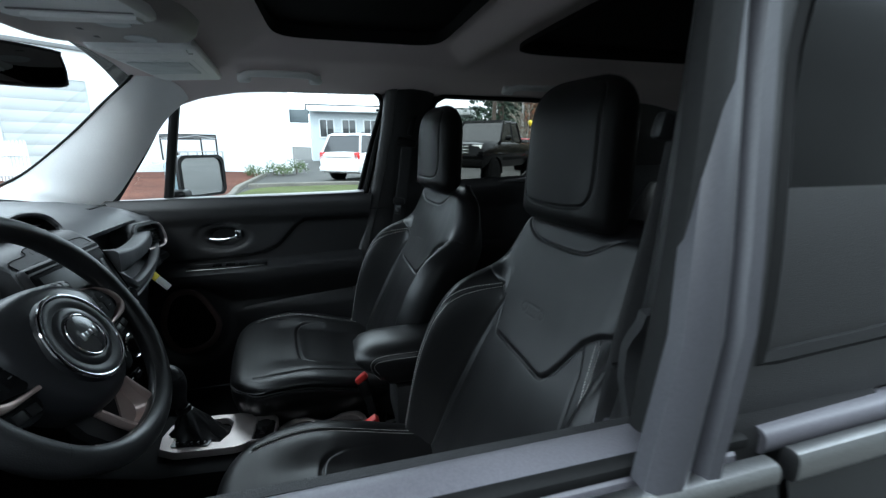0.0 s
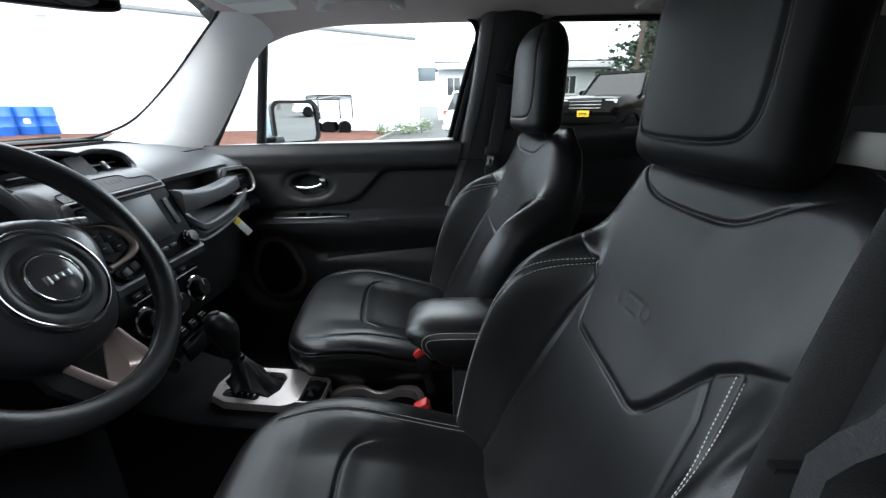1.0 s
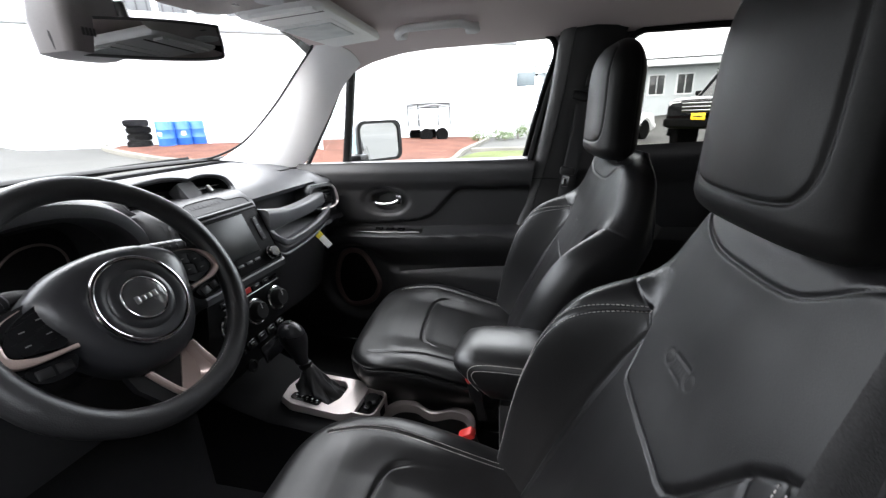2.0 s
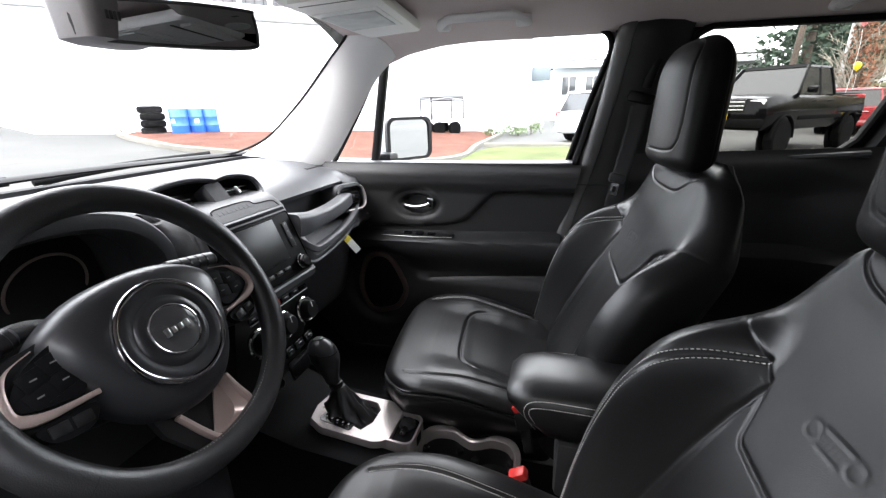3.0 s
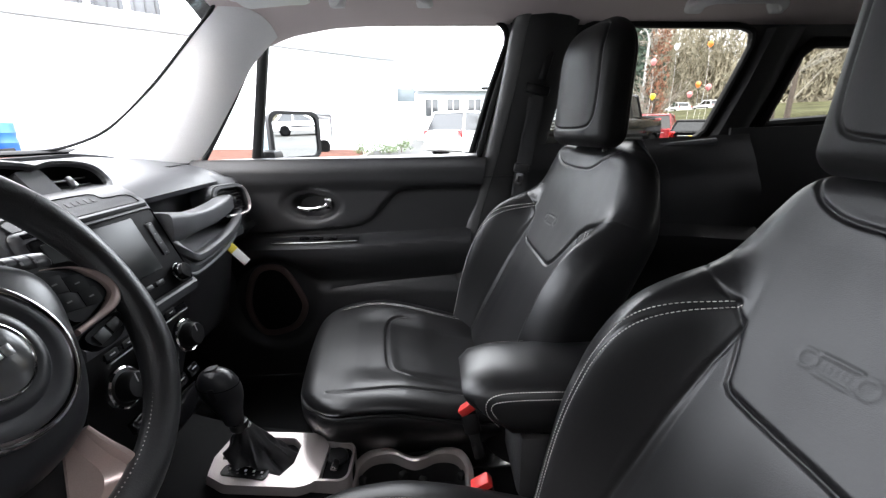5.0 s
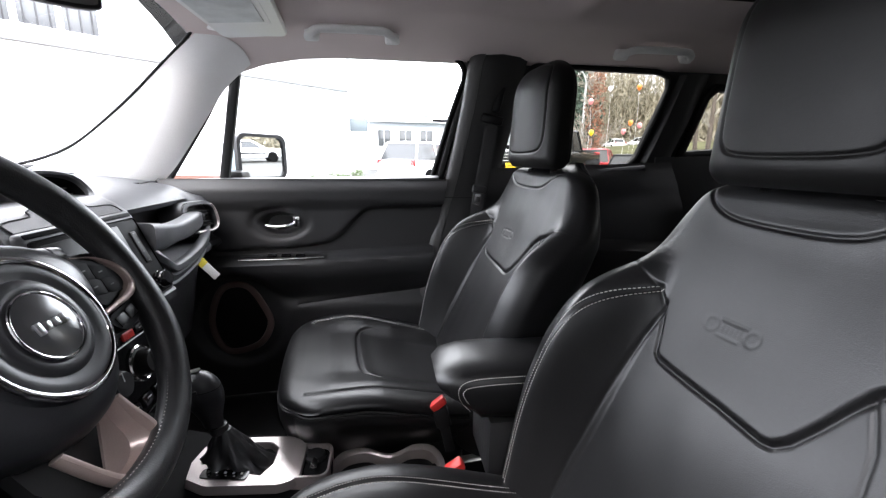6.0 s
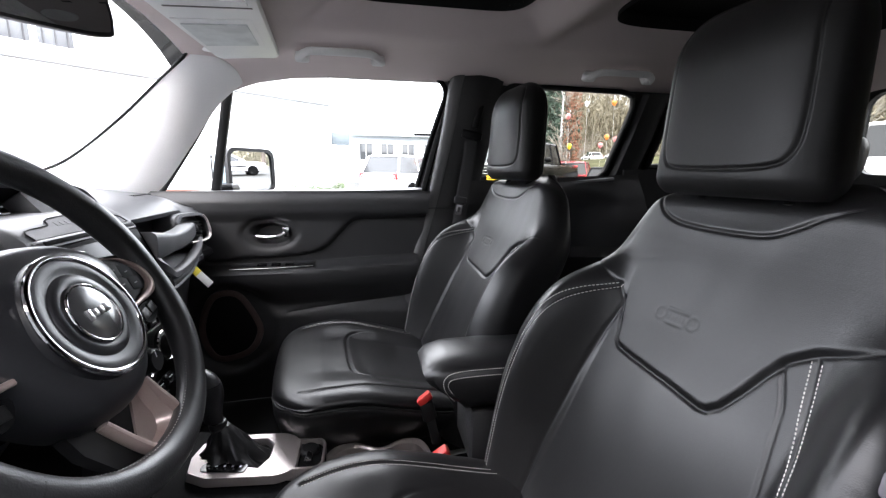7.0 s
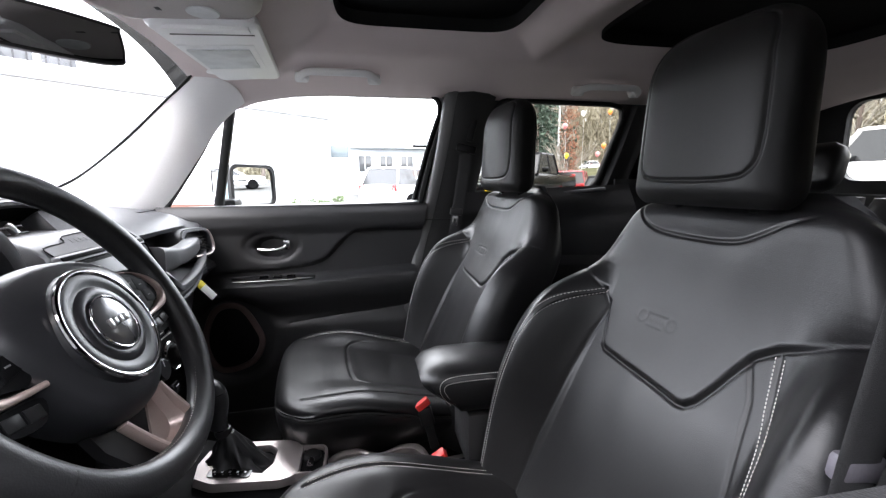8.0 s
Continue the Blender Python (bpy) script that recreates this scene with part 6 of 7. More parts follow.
for y in (-0.06, 0.06):
    part("map_lamp", lathe([(0.030, 0), (0.028, -0.004), (0.0, -0.006)], pose(-0.36, y, 1.536), 24), LABEL_GREY, overhead)
for k in range(4):
    part("roof_button", box((0.030, 0.018, 0.006), pose(-0.44, -0.045 + 0.03 * k, 1.533), 0.002), HARD_BLACK if k % 2 else OVERHEAD_GREY, overhead)
part("warning_lamp", box((0.012, 0.05, 0.004), pose(-0.49, 0.0, 1.531), 0.001), LENS_AMBER, overhead, "small amber indicator")

# door mirror outside the passenger window
wing = thing("door_mirror", "pale blue door mirror with black frame", "door mirror", place=pose(-0.512, 0.905, 1.203))
W = pose(0, 0, 0, 90, 0, 57)
w_out = round_rect(0.110, 0.083, 0.034)
part("mirror_shell", loft([[W @ Vector((x * k, y * k, z)) for x, y in w_out] for z, k in ((-0.12, 0.35), (-0.10, 0.72), (-0.05, 0.95), (0.0, 1.0))]), BODY_BLUE, wing)
part("mirror_frame", rim(w_out, [(x * 0.87, y * 0.86) for x, y in w_out], 0.016, W), HARD_BLACK, wing)
part("mirror_glass", plate([(x * 0.88, y * 0.87) for x, y in w_out], 0.002, W @ pose(0, 0, 0.008, -1.2, 0, 0)), MIRROR, wing)
part("mirror_foot", box((0.07, 0.12, 0.05), pose(-0.06, -0.07, -0.070), 0.015), HARD_BLACK, wing)


# ---- outside ----
def ground_height(x, y):
    """The lot climbs gently ahead of the car, and the road behind lies higher."""
    d = max(0.0, -x - 2.0)
    rise = 0.044 * d * ease(0, 6, d)
    far = max(0.0, math.hypot(max(x, 0), max(y, 0)) - 24.0)
    back = min(0.11 * max(0.0, x - 7.0), 1.1) * ease(15.0, 9.0, y)
    return back + min(rise, 1.6) + min(far * 0.085, 3.3) * ease(0.0, 0.5, max(x, 0) / (abs(y) + abs(x) + 0.01))


ASPHALT = surface("damp_grey_asphalt", (0.066, 0.065, 0.061), 0.75, grain=0.25, grain_size=60, bump=0.5, bump_size=120, stain=0.2, stain_size=0.4, spec=0.08)
MULCH = surface("red_brown_mulch", (0.095, 0.043, 0.031), 0.95, grain=0.5, grain_size=25, bump=1.0, bump_size=60, stain=0.25, stain_size=1.2, spec=0.08)
LAWN = surface("short_green_grass", (0.066, 0.078, 0.030), 0.9, grain=0.35, grain_size=40, bump=1.0, bump_size=80, stain=0.3, stain_size=0.8, spec=0.08)
BANK = surface("rough_olive_grass", (0.085, 0.085, 0.045), 0.95, spec=0.05, grain=0.4, grain_size=4, stain=0.4, stain_size=0.3)
WALL_WHITE = surface("white_painted_block", (0.74, 0.77, 0.78), 0.75, grain=0.03, grain_size=30, stain=0.05, stain_size=0.5, bump=0.2, bump_size=40)
DOOR_GREY = surface("pale_grey_roller_door", (0.44, 0.47, 0.47), 0.6, grain=0.03, stain=0.06, stain_size=1.0)
BELT_SHADE = surface("shaded_belt_grey", (0.16, 0.165, 0.165), 0.7, grain=0.04, grain_size=40, stain=0.08, stain_size=0.6)
WALL_BLUE = surface("pale_grey_blue_siding", (0.56, 0.60, 0.62), 0.7, grain=0.04, grain_size=40, stain=0.06, stain_size=0.6)
ROOF_GREY = surface("grey_roofing", (0.075, 0.075, 0.078), 0.85, spec=0.1, grain=0.1, grain_size=20, stain=0.1, stain_size=0.8)
CONCRETE = surface("pale_concrete", (0.15, 0.143, 0.125), 0.85, grain=0.12, grain_size=60, bump=0.4, bump_size=150, stain=0.15, stain_size=1.5, spec=0.08)
DRUM_BLUE = surface("blue_plastic_drum", (0.022, 0.105, 0.40), 0.4, grain=0.06, stain=0.1, stain_size=5, vary=0.1)
SIGN_BLUE = surface("pale_blue_sign", (0.085, 0.105, 0.115), 0.5, grain=0.04, stain=0.08, stain_size=2)
TYRE = surface("tyre_rubber", (0.0035, 0.0035, 0.0035), 0.85, spec=0.04, grain=0.2, grain_size=80, stain=0.15, stain_size=5)
CAR_WHITE = surface("white_car_paint", (0.78, 0.78, 0.78), 0.22, coat=0.7, stain=0.03, stain_size=2, grain=0.02)
# for the unseen wall that keeps sky light off the driver's side
BLOCK_WALL_DARK = surface("dark_block_wall", (0.14, 0.143, 0.14), 0.85, grain=0.2, grain_size=20, stain=0.25, stain_size=1.5)
CAR_BLACK = surface("black_car_paint", (0.0015, 0.0015, 0.0018), 0.10, spec=0.12, coat=0.0, stain=0.1, stain_size=2, grain=0.05)
CAR_RED = surface("red_car_paint", (0.30, 0.03, 0.035), 0.2, coat=0.7, stain=0.08, stain_size=2, grain=0.03)
CAR_SILVER = surface("silver_car_paint", (0.48, 0.49, 0.5), 0.25, 0.5, coat=0.6, stain=0.05, stain_size=2, grain=0.03)
CAR_GLASS = surface("dark_car_glass", (0.010, 0.011, 0.012), 0.05, spec=0.7, stain=0.05, stain_size=3, grain=0.02)
PALE_GLASS = surface("frosted_window_glass", (0.11, 0.115, 0.12), 0.3, stain=0.2, stain_size=0.9, grain=0.03)
OFFICE_GLASS = surface("pale_blind_glass", (0.055, 0.058, 0.06), 0.1, stain=0.2, stain_size=0.9, grain=0.03)
LAMP_RED = surface("red_tail_lamp", (0.55, 0.02, 0.02), 0.2)
LAMP_CLEAR = surface("clear_head_lamp", (0.75, 0.75, 0.72), 0.15)
PLATE_YELLOW = surface("yellow_plate", (0.85, 0.55, 0.02), 0.5)
ALLOY = surface("alloy_wheel", (0.010, 0.010, 0.011), 0.4, 0.0, spec=0.12, grain=0.05)
BARK = surface("brown_bark", (0.10, 0.08, 0.065), 0.9, grain=0.3, grain_size=15, bump=1.0, bump_size=30, stain=0.2, stain_size=2)
NEEDLES = surface("dark_conifer_needles", (0.055, 0.085, 0.060), 0.85, grain=0.3, grain_size=6, stain=0.3, stain_size=0.7)
RUST_LEAVES = surface("rust_brown_leaves", (0.26, 0.125, 0.075), 0.85, grain=0.3, grain_size=9, stain=0.25, stain_size=1.0)
TWIGS = surface("grey_brown_twigs", (0.31, 0.29, 0.245), 0.9, grain=0.25, grain_size=8, stain=0.2, stain_size=0.5)
BRUSH = surface("hazy_winter_brush", (0.26, 0.235, 0.175), 0.95, spec=0.1, grain=0.3, grain_size=3, stain=0.4, stain_size=0.12)
SHRUB = surface("green_shrub_leaves", (0.09, 0.13, 0.05), 0.8, grain=0.3, grain_size=20, stain=0.3, stain_size=2)


def warp(v, span):
    return math.copysign(abs(2 * v - 1) ** 2.6, 2 * v - 1) * span


ground = part("ground", sheet(lambda u, v: Vector((warp(u, 400), warp(v, 400), ground_height(warp(u, 400), warp(v, 400)))), 140, 140), ASPHALT)
tagged(ground, "grey asphalt parking lot", "ground", kind="structure")


def patch(name, outline, lift, material, label, category, mound=0.0, n=26):
    """A bed that lies on the ground inside an outline, with a slight mound."""
    pts = resample(curve2(outline, 4, True), 72)
    cx, cy = sum(p[0] for p in pts) / 72, sum(p[1] for p in pts) / 72
    bm = bmesh.new()
    rings = []
    for i in range(n + 1):
        k = 1 - i / n
        ring = []
        for x, y in pts:
            px, py = cx + (x - cx) * k, cy + (y - cy) * k
            bump = 0.03 * noise.noise(Vector((px * 1.7, py * 1.7, 2.0))) + 0.02 * noise.noise(Vector((px * 6, py * 6, 7.0)))
            ring.append((px, py, ground_height(px, py) + lift * (1 if i else 0) + (mound * (1 - k * k) + bump * mound * 2) * (1 if i else 0)))
        rings.append(ring)
    add_loft(bm, rings, True, False)
    ob = part(name, bm, material)
    return tagged(ob, label, category, kind="structure")


def kerb_line(points, closed=False):
    pts = smooth_path([(x, y, 0) for x, y in points], 8, closed)
    pts = [(p.x, p.y, ground_height(p.x, p.y) + 0.07) for p in pts]
    ob = part("kerb", sweep(pts, [(-0.08, -0.12), (0.08, -0.12), (0.08, 0.05), (0.055, 0.075), (-0.055, 0.075), (-0.08, 0.05)], closed), CONCRETE)
    return tagged(ob, "pale concrete kerb round the planting bed", "kerb", kind="structure")


patch("lawn", [(-2.5, 9.4), (-0.5, 6.8), (4.2, 6.8), (4.6, 9.5), (1.6, 13.1), (-1.2, 13.4), (-2.4, 12.8)], 0.06, LAWN, "short green grass strip with pale patches", "lawn", 0.03)
patch("mulch_bed", [(-3.0, 13.2), (-2.9, 9.6), (-6.0, 8.3), (-9.4, 8.3), (-11.3, 8.9), (-13.8, 10.0), (-15.6, 11.2), (-14.8, 11.9), (-12.0, 14.4), (-7.5, 18.6), (-3.6, 21.6)], 0.07, MULCH, "red-brown bark mulch bed by the wall", "planting bed", 0.10)
patch("grass_bank", [(24.0, 38.0), (31.0, 33.0), (38.0, 29.0), (52.0, 40.0), (46.0, 54.0), (32.0, 62.0), (26.0, 52.0)], 0.25, BANK, "rough green bank below the far woods", "bank", 0.05)
kerb_line([(-2.9, 19.5), (-2.8, 13.4), (-2.75, 9.5), (-6.0, 8.15), (-9.4, 8.15), (-11.3, 8.75), (-13.8, 9.85), (-15.7, 11.05), (-15.4, 11.7)])
kerb_line([(-2.6, 13.6), (-1.2, 13.7), (1.6, 13.4), (4.8, 9.6)])

# White building: three walls with courses, a roller door and upper windows
white_building = thing("white_building", "large white painted building with a pale roller door", "building")
A, B, C = Vector((-2.2, 24.0)), Vector((-17.5, 9.78)), Vector((-58.0, 24.0))


def wall_frame(p, q):
    d = q - p
    return pose(p.x, p.y, 0, 0, 0, math.degrees(math.atan2(d.y, d.x))), d.length


for p, q in ((A, B), (B, C), (A, Vector((-4.6, 36.0)))):
    m, run = wall_frame(p, q)
    part("wall", box((run, 0.4, 9.0), m @ pose(run / 2, 0, 3.9)), WALL_WHITE, white_building)
m, run = wall_frame(A, B)
# local x runs from the far corner towards the near one; the outside is at +y of the wall frame
# the course's grey stands in for the shadow line under it
part("belt_course", box((run, 0.10, 0.14), m @ pose(run / 2, 0.24, 4.70), 0.02), BELT_SHADE, white_building)
part("parapet", box((run, 0.14, 0.22), m @ pose(run / 2, 0.25, 8.2), 0.02), WALL_WHITE, white_building)
door = part("roller_door", box((2.5, 0.08, 3.5), m @ pose(10.0, 0.215, 1.85), 0.01), DOOR_GREY, white_building, "pale grey roller door")
for k in range(9):
    part("door_slat", box((2.4, 0.03, 0.371), m @ pose(10.0, 0.252, 0.42 + 0.375 * k), 0.003), DOOR_GREY, door)
part("door_frame", rim(round_rect(1.38, 1.88, 0.02, 1), round_rect(1.25, 1.75, 0.02, 1), 0.10, m @ pose(10.0, 0.30, 1.85, 90, 0, 0)), WALL_WHITE, white_building)
for k in range(6):
    win = part("window", box((0.95, 0.06, 1.25), m @ pose(11.2 + 1.10 * k, 0.21, 5.80), 0.01), PALE_GLASS, white_building)
    part("window_frame", rim(round_rect(0.53, 0.68, 0.02, 1), round_rect(0.46, 0.61, 0.02, 1), 0.08, m @ pose(11.2 + 1.10 * k, 0.28, 5.80, 90, 0, 0)), WALL_WHITE, win)
    for d in (-0.32, 0.0, 0.32):
        part("mullion", box((0.035, 0.05, 1.25), m @ pose(11.2 + 1.10 * k + d, 0.26, 5.80)), ROOF_GREY, win)
lamp = part("wall_lamp", box((0.32, 0.30, 0.10), m @ pose(15.0, 0.42, 4.15), 0.03), STEEL, white_building)
part("lamp_arm", box((0.06, 0.24, 0.06), m @ pose(15.0, 0.28, 4.19), 0.01), STEEL, lamp)
part("corner_post", box((0.22, 0.22, 9.0), pose(A.x + 0.1, A.y - 0.1, 4.0)), WALL_WHITE, white_building)

part("sign_panel", box((1.0, 0.16, 0.72), pose(-1.5, 24.1, 2.93), 0.03), SIGN_BLUE, white_building, "pale blue sign panel")
part("sign_bracket", box((0.5, 0.06, 0.06), pose(-2.0, 24.1, 3.0), 0.01), STEEL, white_building)

# Low grey-blue office beyond the lot
office = thing("office_building", "low grey-blue office building with a flat roof", "building", place=pose(3.5, 40.0, 1.0, 0, 0, 3))
part("wall", box((16.0, 6.0, 4.6), pose(3.0, 3.0, 1.3)), WALL_BLUE, office)
part("roof", box((17.2, 7.4, 0.35), pose(3.2, 2.6, 3.75), 0.05), ROOF_GREY, office)
part("fascia", box((17.0, 0.12, 0.5), pose(3.2, -1.05, 3.55), 0.02), WALL_WHITE, office)
for k, x in enumerate((-3.6, -1.6, 0.4, 2.6, 4.8, 7.0)):
    win = part("window", box((1.2, 0.10, 1.5), pose(x, -0.02, 1.9), 0.02), OFFICE_GLASS, office)
    part("window_frame", rim(round_rect(0.70, 0.86, 0.03, 1), round_rect(0.58, 0.74, 0.03, 1), 0.10, pose(x, 0.02, 1.9, 90, 0, 0)), WALL_WHITE, win)
    part("mullion", box((0.06, 0.06, 1.5), pose(x, -0.08, 1.9)), WALL_WHITE, win)
part("sign_band", box((1.6, 0.06, 0.22), pose(1.6, -1.13, 3.5), 0.02), CAR_BLACK, office)

# Blue drums and a stack of tyres by the wall
def on_ground(x, y, turn=0.0):
    return pose(x, y, ground_height(x, y) + 0.05, 0, 0, turn)


def build_drum(x, y, turn):
    d = thing("blue_drum", "blue plastic drum standing on the mulch", "drum", "blue drums", on_ground(x, y, turn))
    part("drum_body", lathe([(0.27, 0.0), (0.29, 0.03), (0.285, 0.28), (0.298, 0.31), (0.285, 0.34), (0.285, 0.58), (0.298, 0.61), (0.285, 0.64), (0.285, 0.86), (0.27, 0.90), (0.255, 0.90), (0.25, 0.87), (0, 0.87)], None, 28), DRUM_BLUE, d)
    for y2 in (-0.14, 0.14):
        part("drum_bung", lathe([(0.035, 0.87), (0.035, 0.90), (0, 0.90)], pose(0, y2, 0), 14), DRUM_BLUE, d)
    part("drum_label", sheet(lambda u, v: Vector((0.2875 * math.cos(-1.9 + 0.5 * u), 0.2875 * math.sin(-1.9 + 0.5 * u), 0.40 + 0.14 * v)), 6, 2), PAPER_WHITE, d)
    return d


for x, y, turn in ((-13.35, 11.58, 10), (-13.18, 12.12, 60), (-13.0, 12.62, 130)):
    build_drum(x, y, turn)
for k in range(4):
    t = thing("tyre", "black used tyre in a stack by the drums", "tyre", "stacked tyres", on_ground(-14.2 + 0.02 * (k % 2), 11.22 + 0.03 * (k % 3), 20 * k) @ pose(0, 0, 0.24 * k))
    part("tyre_carcass", lathe([(0.21, 0.02), (0.30, 0.0), (0.36, 0.02), (0.38, 0.06), (0.38, 0.18), (0.36, 0.22), (0.30, 0.24), (0.21, 0.22), (0.20, 0.12), (0.21, 0.02)], None, 32), TYRE, t)
    bm = bmesh.new()
    for i in range(32):
        a = 2 * math.pi * i / 32
        add_box(bm, (0.012, 0.045, 0.11), pose(0.381 * math.cos(a), 0.381 * math.sin(a), 0.12, 12, 0, math.degrees(a)))
    part("tread_blocks", bm, TYRE, t)


# ---- parked vehicles ----
def build_wheel(parent, x, y, r, w, side):
    m = pose(x, y, r, 90 * side, 0, 0)
    tyre = part("wheel", lathe([(r * 0.62, -w / 2), (r * 0.92, -w / 2), (r, -w / 2 + 0.03), (r, w / 2 - 0.03), (r * 0.92, w / 2), (r * 0.62, w / 2)], m, 28), TYRE, parent)
    part("rim", lathe([(r * 0.64, -w / 2 + 0.02), (r * 0.63, -w / 2 - 0.002), (r * 0.56, -w / 2 + 0.01), (r * 0.15, -w / 2 + 0.03), (0, -w / 2 + 0.03)], m, 24), ALLOY, tyre)
    for i in range(5):
        a = 2 * math.pi * i / 5
        part("spoke", box((r * 0.42, r * 0.14, 0.02), m @ pose(r * 0.36 * math.cos(a), r * 0.36 * math.sin(a), -w / 2 + 0.012, 0, 0, math.degrees(a)), 0.006), ALLOY, tyre)


def build_vehicle(name, label, place, paint, long=4.7, wide=1.86, tall=1.75, wheel_r=0.36, belt=1.05, hood=1.02, cab=(-1.9, 1.0), rake=(0.25, 0.75),
                  bed=False, plate=False, lift=0.0, rack=False, grille=True):
    """A parked vehicle along its x axis, front at +x: body, cabin glass, roof, wheels, lamps."""
    v = thing(name, label, "car", "", place)
    h = wide / 2
    base = 0.30 + lift
    front, back = long / 2, -long / 2
    axle_f, axle_b = front - 0.9, back + 0.95

    def ring(x, z0, z1, w, tuck=0.06):
        return [(x, -w + tuck, z0), (x, -w, z0 + 0.18), (x, -w - 0.015, (z0 + z1) / 2), (x, -w + 0.02, z1 - 0.10), (x, -w + 0.09, z1 - 0.015), (x, -w * 0.5, z1 + 0.012), (x, 0, z1 + 0.018),
                (x, w * 0.5, z1 + 0.012), (x, w - 0.09, z1 - 0.015), (x, w - 0.02, z1 - 0.10), (x, w + 0.015, (z0 + z1) / 2), (x, w, z0 + 0.18), (x, w - tuck, z0)]
    hood_z, belt_z = hood + lift, belt + lift
    nose = front - 0.02
    stations = [(front, base + 0.12, hood_z - 0.22, h - 0.16), (nose - 0.05, base + 0.02, hood_z - 0.10, h - 0.06), (front - 0.35, base, hood_z - 0.03, h - 0.01), (cab[1] + 0.25, base, hood_z + 0.01, h), (cab[1], base, belt_z, h)]
    if bed:
        stations += [(cab[0], base, belt_z, h), (cab[0] - 0.06, base, belt_z - 0.02, h), (back + 0.1, base, belt_z - 0.02, h), (back, base + 0.08, belt_z - 0.05, h - 0.03)]
    else:
        stations += [(cab[0] + 0.3, base, belt_z, h), (back + 0.15, base, belt_z, h - 0.03), (back, base + 0.10, belt_z - 0.06, h - 0.08)]
    part("body", loft([ring(*s) for s in stations]), paint, v)
    top = tall + lift
    cb, cf = cab
    lo = [(cf, -h + 0.08), (cf, h - 0.08), (cb, h - 0.08), (cb, -h + 0.08)]
    hi = [(cf - rake[1], -h + 0.24), (cf - rake[1], h - 0.24), (cb + rake[0], h - 0.24), (cb + rake[0], -h + 0.24)]
    part("cabin_glass", loft([[(x, y, belt_z - 0.01) for x, y in lo], [(x, y, top - 0.06) for x, y in hi]]), CAR_GLASS, v)
    roof = part("roof", loft([[(x + (0.04 if x > 0 else -0.04), y * 1.03, top - 0.075) for x, y in hi], [(x, y, top - 0.03) for x, y in hi], [(x * 0.97, y * 0.9, top) for x, y in hi]]), paint, v)
    for (x0, y0), (x1, y1) in zip(lo, hi):
        part("pillar", sweep([(x0, y0, belt_z - 0.02), (x1, y1, top - 0.05)], round_profile(0.055, 0.035, 8), up=(0, 1, 0)), paint, v)
    for y in (-1, 1):
        xm = (cf - rake[1] + cb + rake[0]) / 2
        part("pillar", sweep([(xm + 0.05, y * (h - 0.075), belt_z - 0.02), (xm, y * (h - 0.235), top - 0.05)], round_profile(0.04, 0.02, 8), up=(0, 1, 0)), paint, v)
        part("door_mirror", box((0.14, 0.20, 0.15), pose(cf - 0.30, y * (h + 0.08), belt_z + 0.10), 0.04), paint, v)
        part("side_moulding", box((long * 0.45, 0.02, 0.10), pose(0, y * (h + 0.012), base + 0.28), 0.01), TYRE, v)
        for x in (axle_f, axle_b):
            arch = [(x + (wheel_r + 0.09) * math.cos(t), y * (h + 0.01), wheel_r + (wheel_r + 0.09) * math.sin(t)) for t in [math.pi * i / 16 for i in range(17)]]
            part("wheel_arch", sweep(arch, round_profile(0.035, 0.045, 8), up=(0, 1, 0)), TYRE if lift else paint, v)
            part("arch_shadow", lathe([(wheel_r + 0.08, -0.01), (wheel_r + 0.08, 0.02), (0, 0.02)], pose(x, y * (h - 0.25), wheel_r, 90, 0, 0), 24), TYRE, v)
            build_wheel(v, x, y * (h - 0.07), wheel_r, 0.24, y)
            part("door_handle", box((0.16, 0.02, 0.03), pose((x + xm) / 2 * 0.5, y * (h + 0.012), belt_z - 0.16), 0.008), paint, v)
        part("head_lamp", box((0.10, 0.34, 0.16), pose(front - 0.09, y * (h - 0.28), hood_z - 0.20), 0.03), LAMP_CLEAR, v)
        part("tail_lamp", box((0.10, 0.22, 0.26), pose(back + 0.05, y * (h - 0.16), belt_z - 0.14), 0.03), LAMP_RED, v)
    if grille:
        gr = part("grille", box((0.06, 1.0, 0.30), pose(front - 0.015, 0, hood_z - 0.26), 0.02), HARD_BLACK, v)
        for k in range(3):
            part("grille_bar", box((0.03, 0.96, 0.03), pose(front + 0.018, 0, hood_z - 0.35 + 0.09 * k), 0.008), STEEL, gr)
    part("front_bumper", box((0.16, wide - 0.1, 0.22), pose(front, 0, base + 0.18), 0.05), TYRE if lift else paint, v)
    part("rear_bumper", box((0.16, wide - 0.1, 0.20), pose(back, 0, base + 0.16), 0.05), HARD_BLACK if bed else paint, v)
    if not bed:
        part("tail_panel", box((0.03, wide * 0.62, 0.03), pose(back - 0.03, 0, belt_z - 0.18), 0.01), STEEL, v)
    else:
        part("bed_well", box((cab[0] - back - 0.25, wide - 0.24, 0.02), pose((cab[0] + back) / 2, 0, belt_z + 0.012)), RUBBER, v)
    if plate:
        for x, s in ((front + 0.09, 1), (back - 0.085, -1)):
            pl = part("number_plate", box((0.015, 0.36, 0.17), pose(x, 0, base + (0.34 if s > 0 else 0.42)), 0.005), PLATE_YELLOW, v, "yellow dealer plate")
            part("plate_bar", box((0.018, 0.24, 0.03), pose(x, 0, base + (0.34 if s > 0 else 0.42)), 0.003), HARD_BLACK, pl)
    if rack:
        for y in (-h + 0.3, h - 0.3):
            part("roof_rail", box((cf - cb - 1.3, 0.03, 0.03), pose((cf + cb) / 2 - 0.2, y, top + 0.03), 0.01), HARD_BLACK, v)
    return v


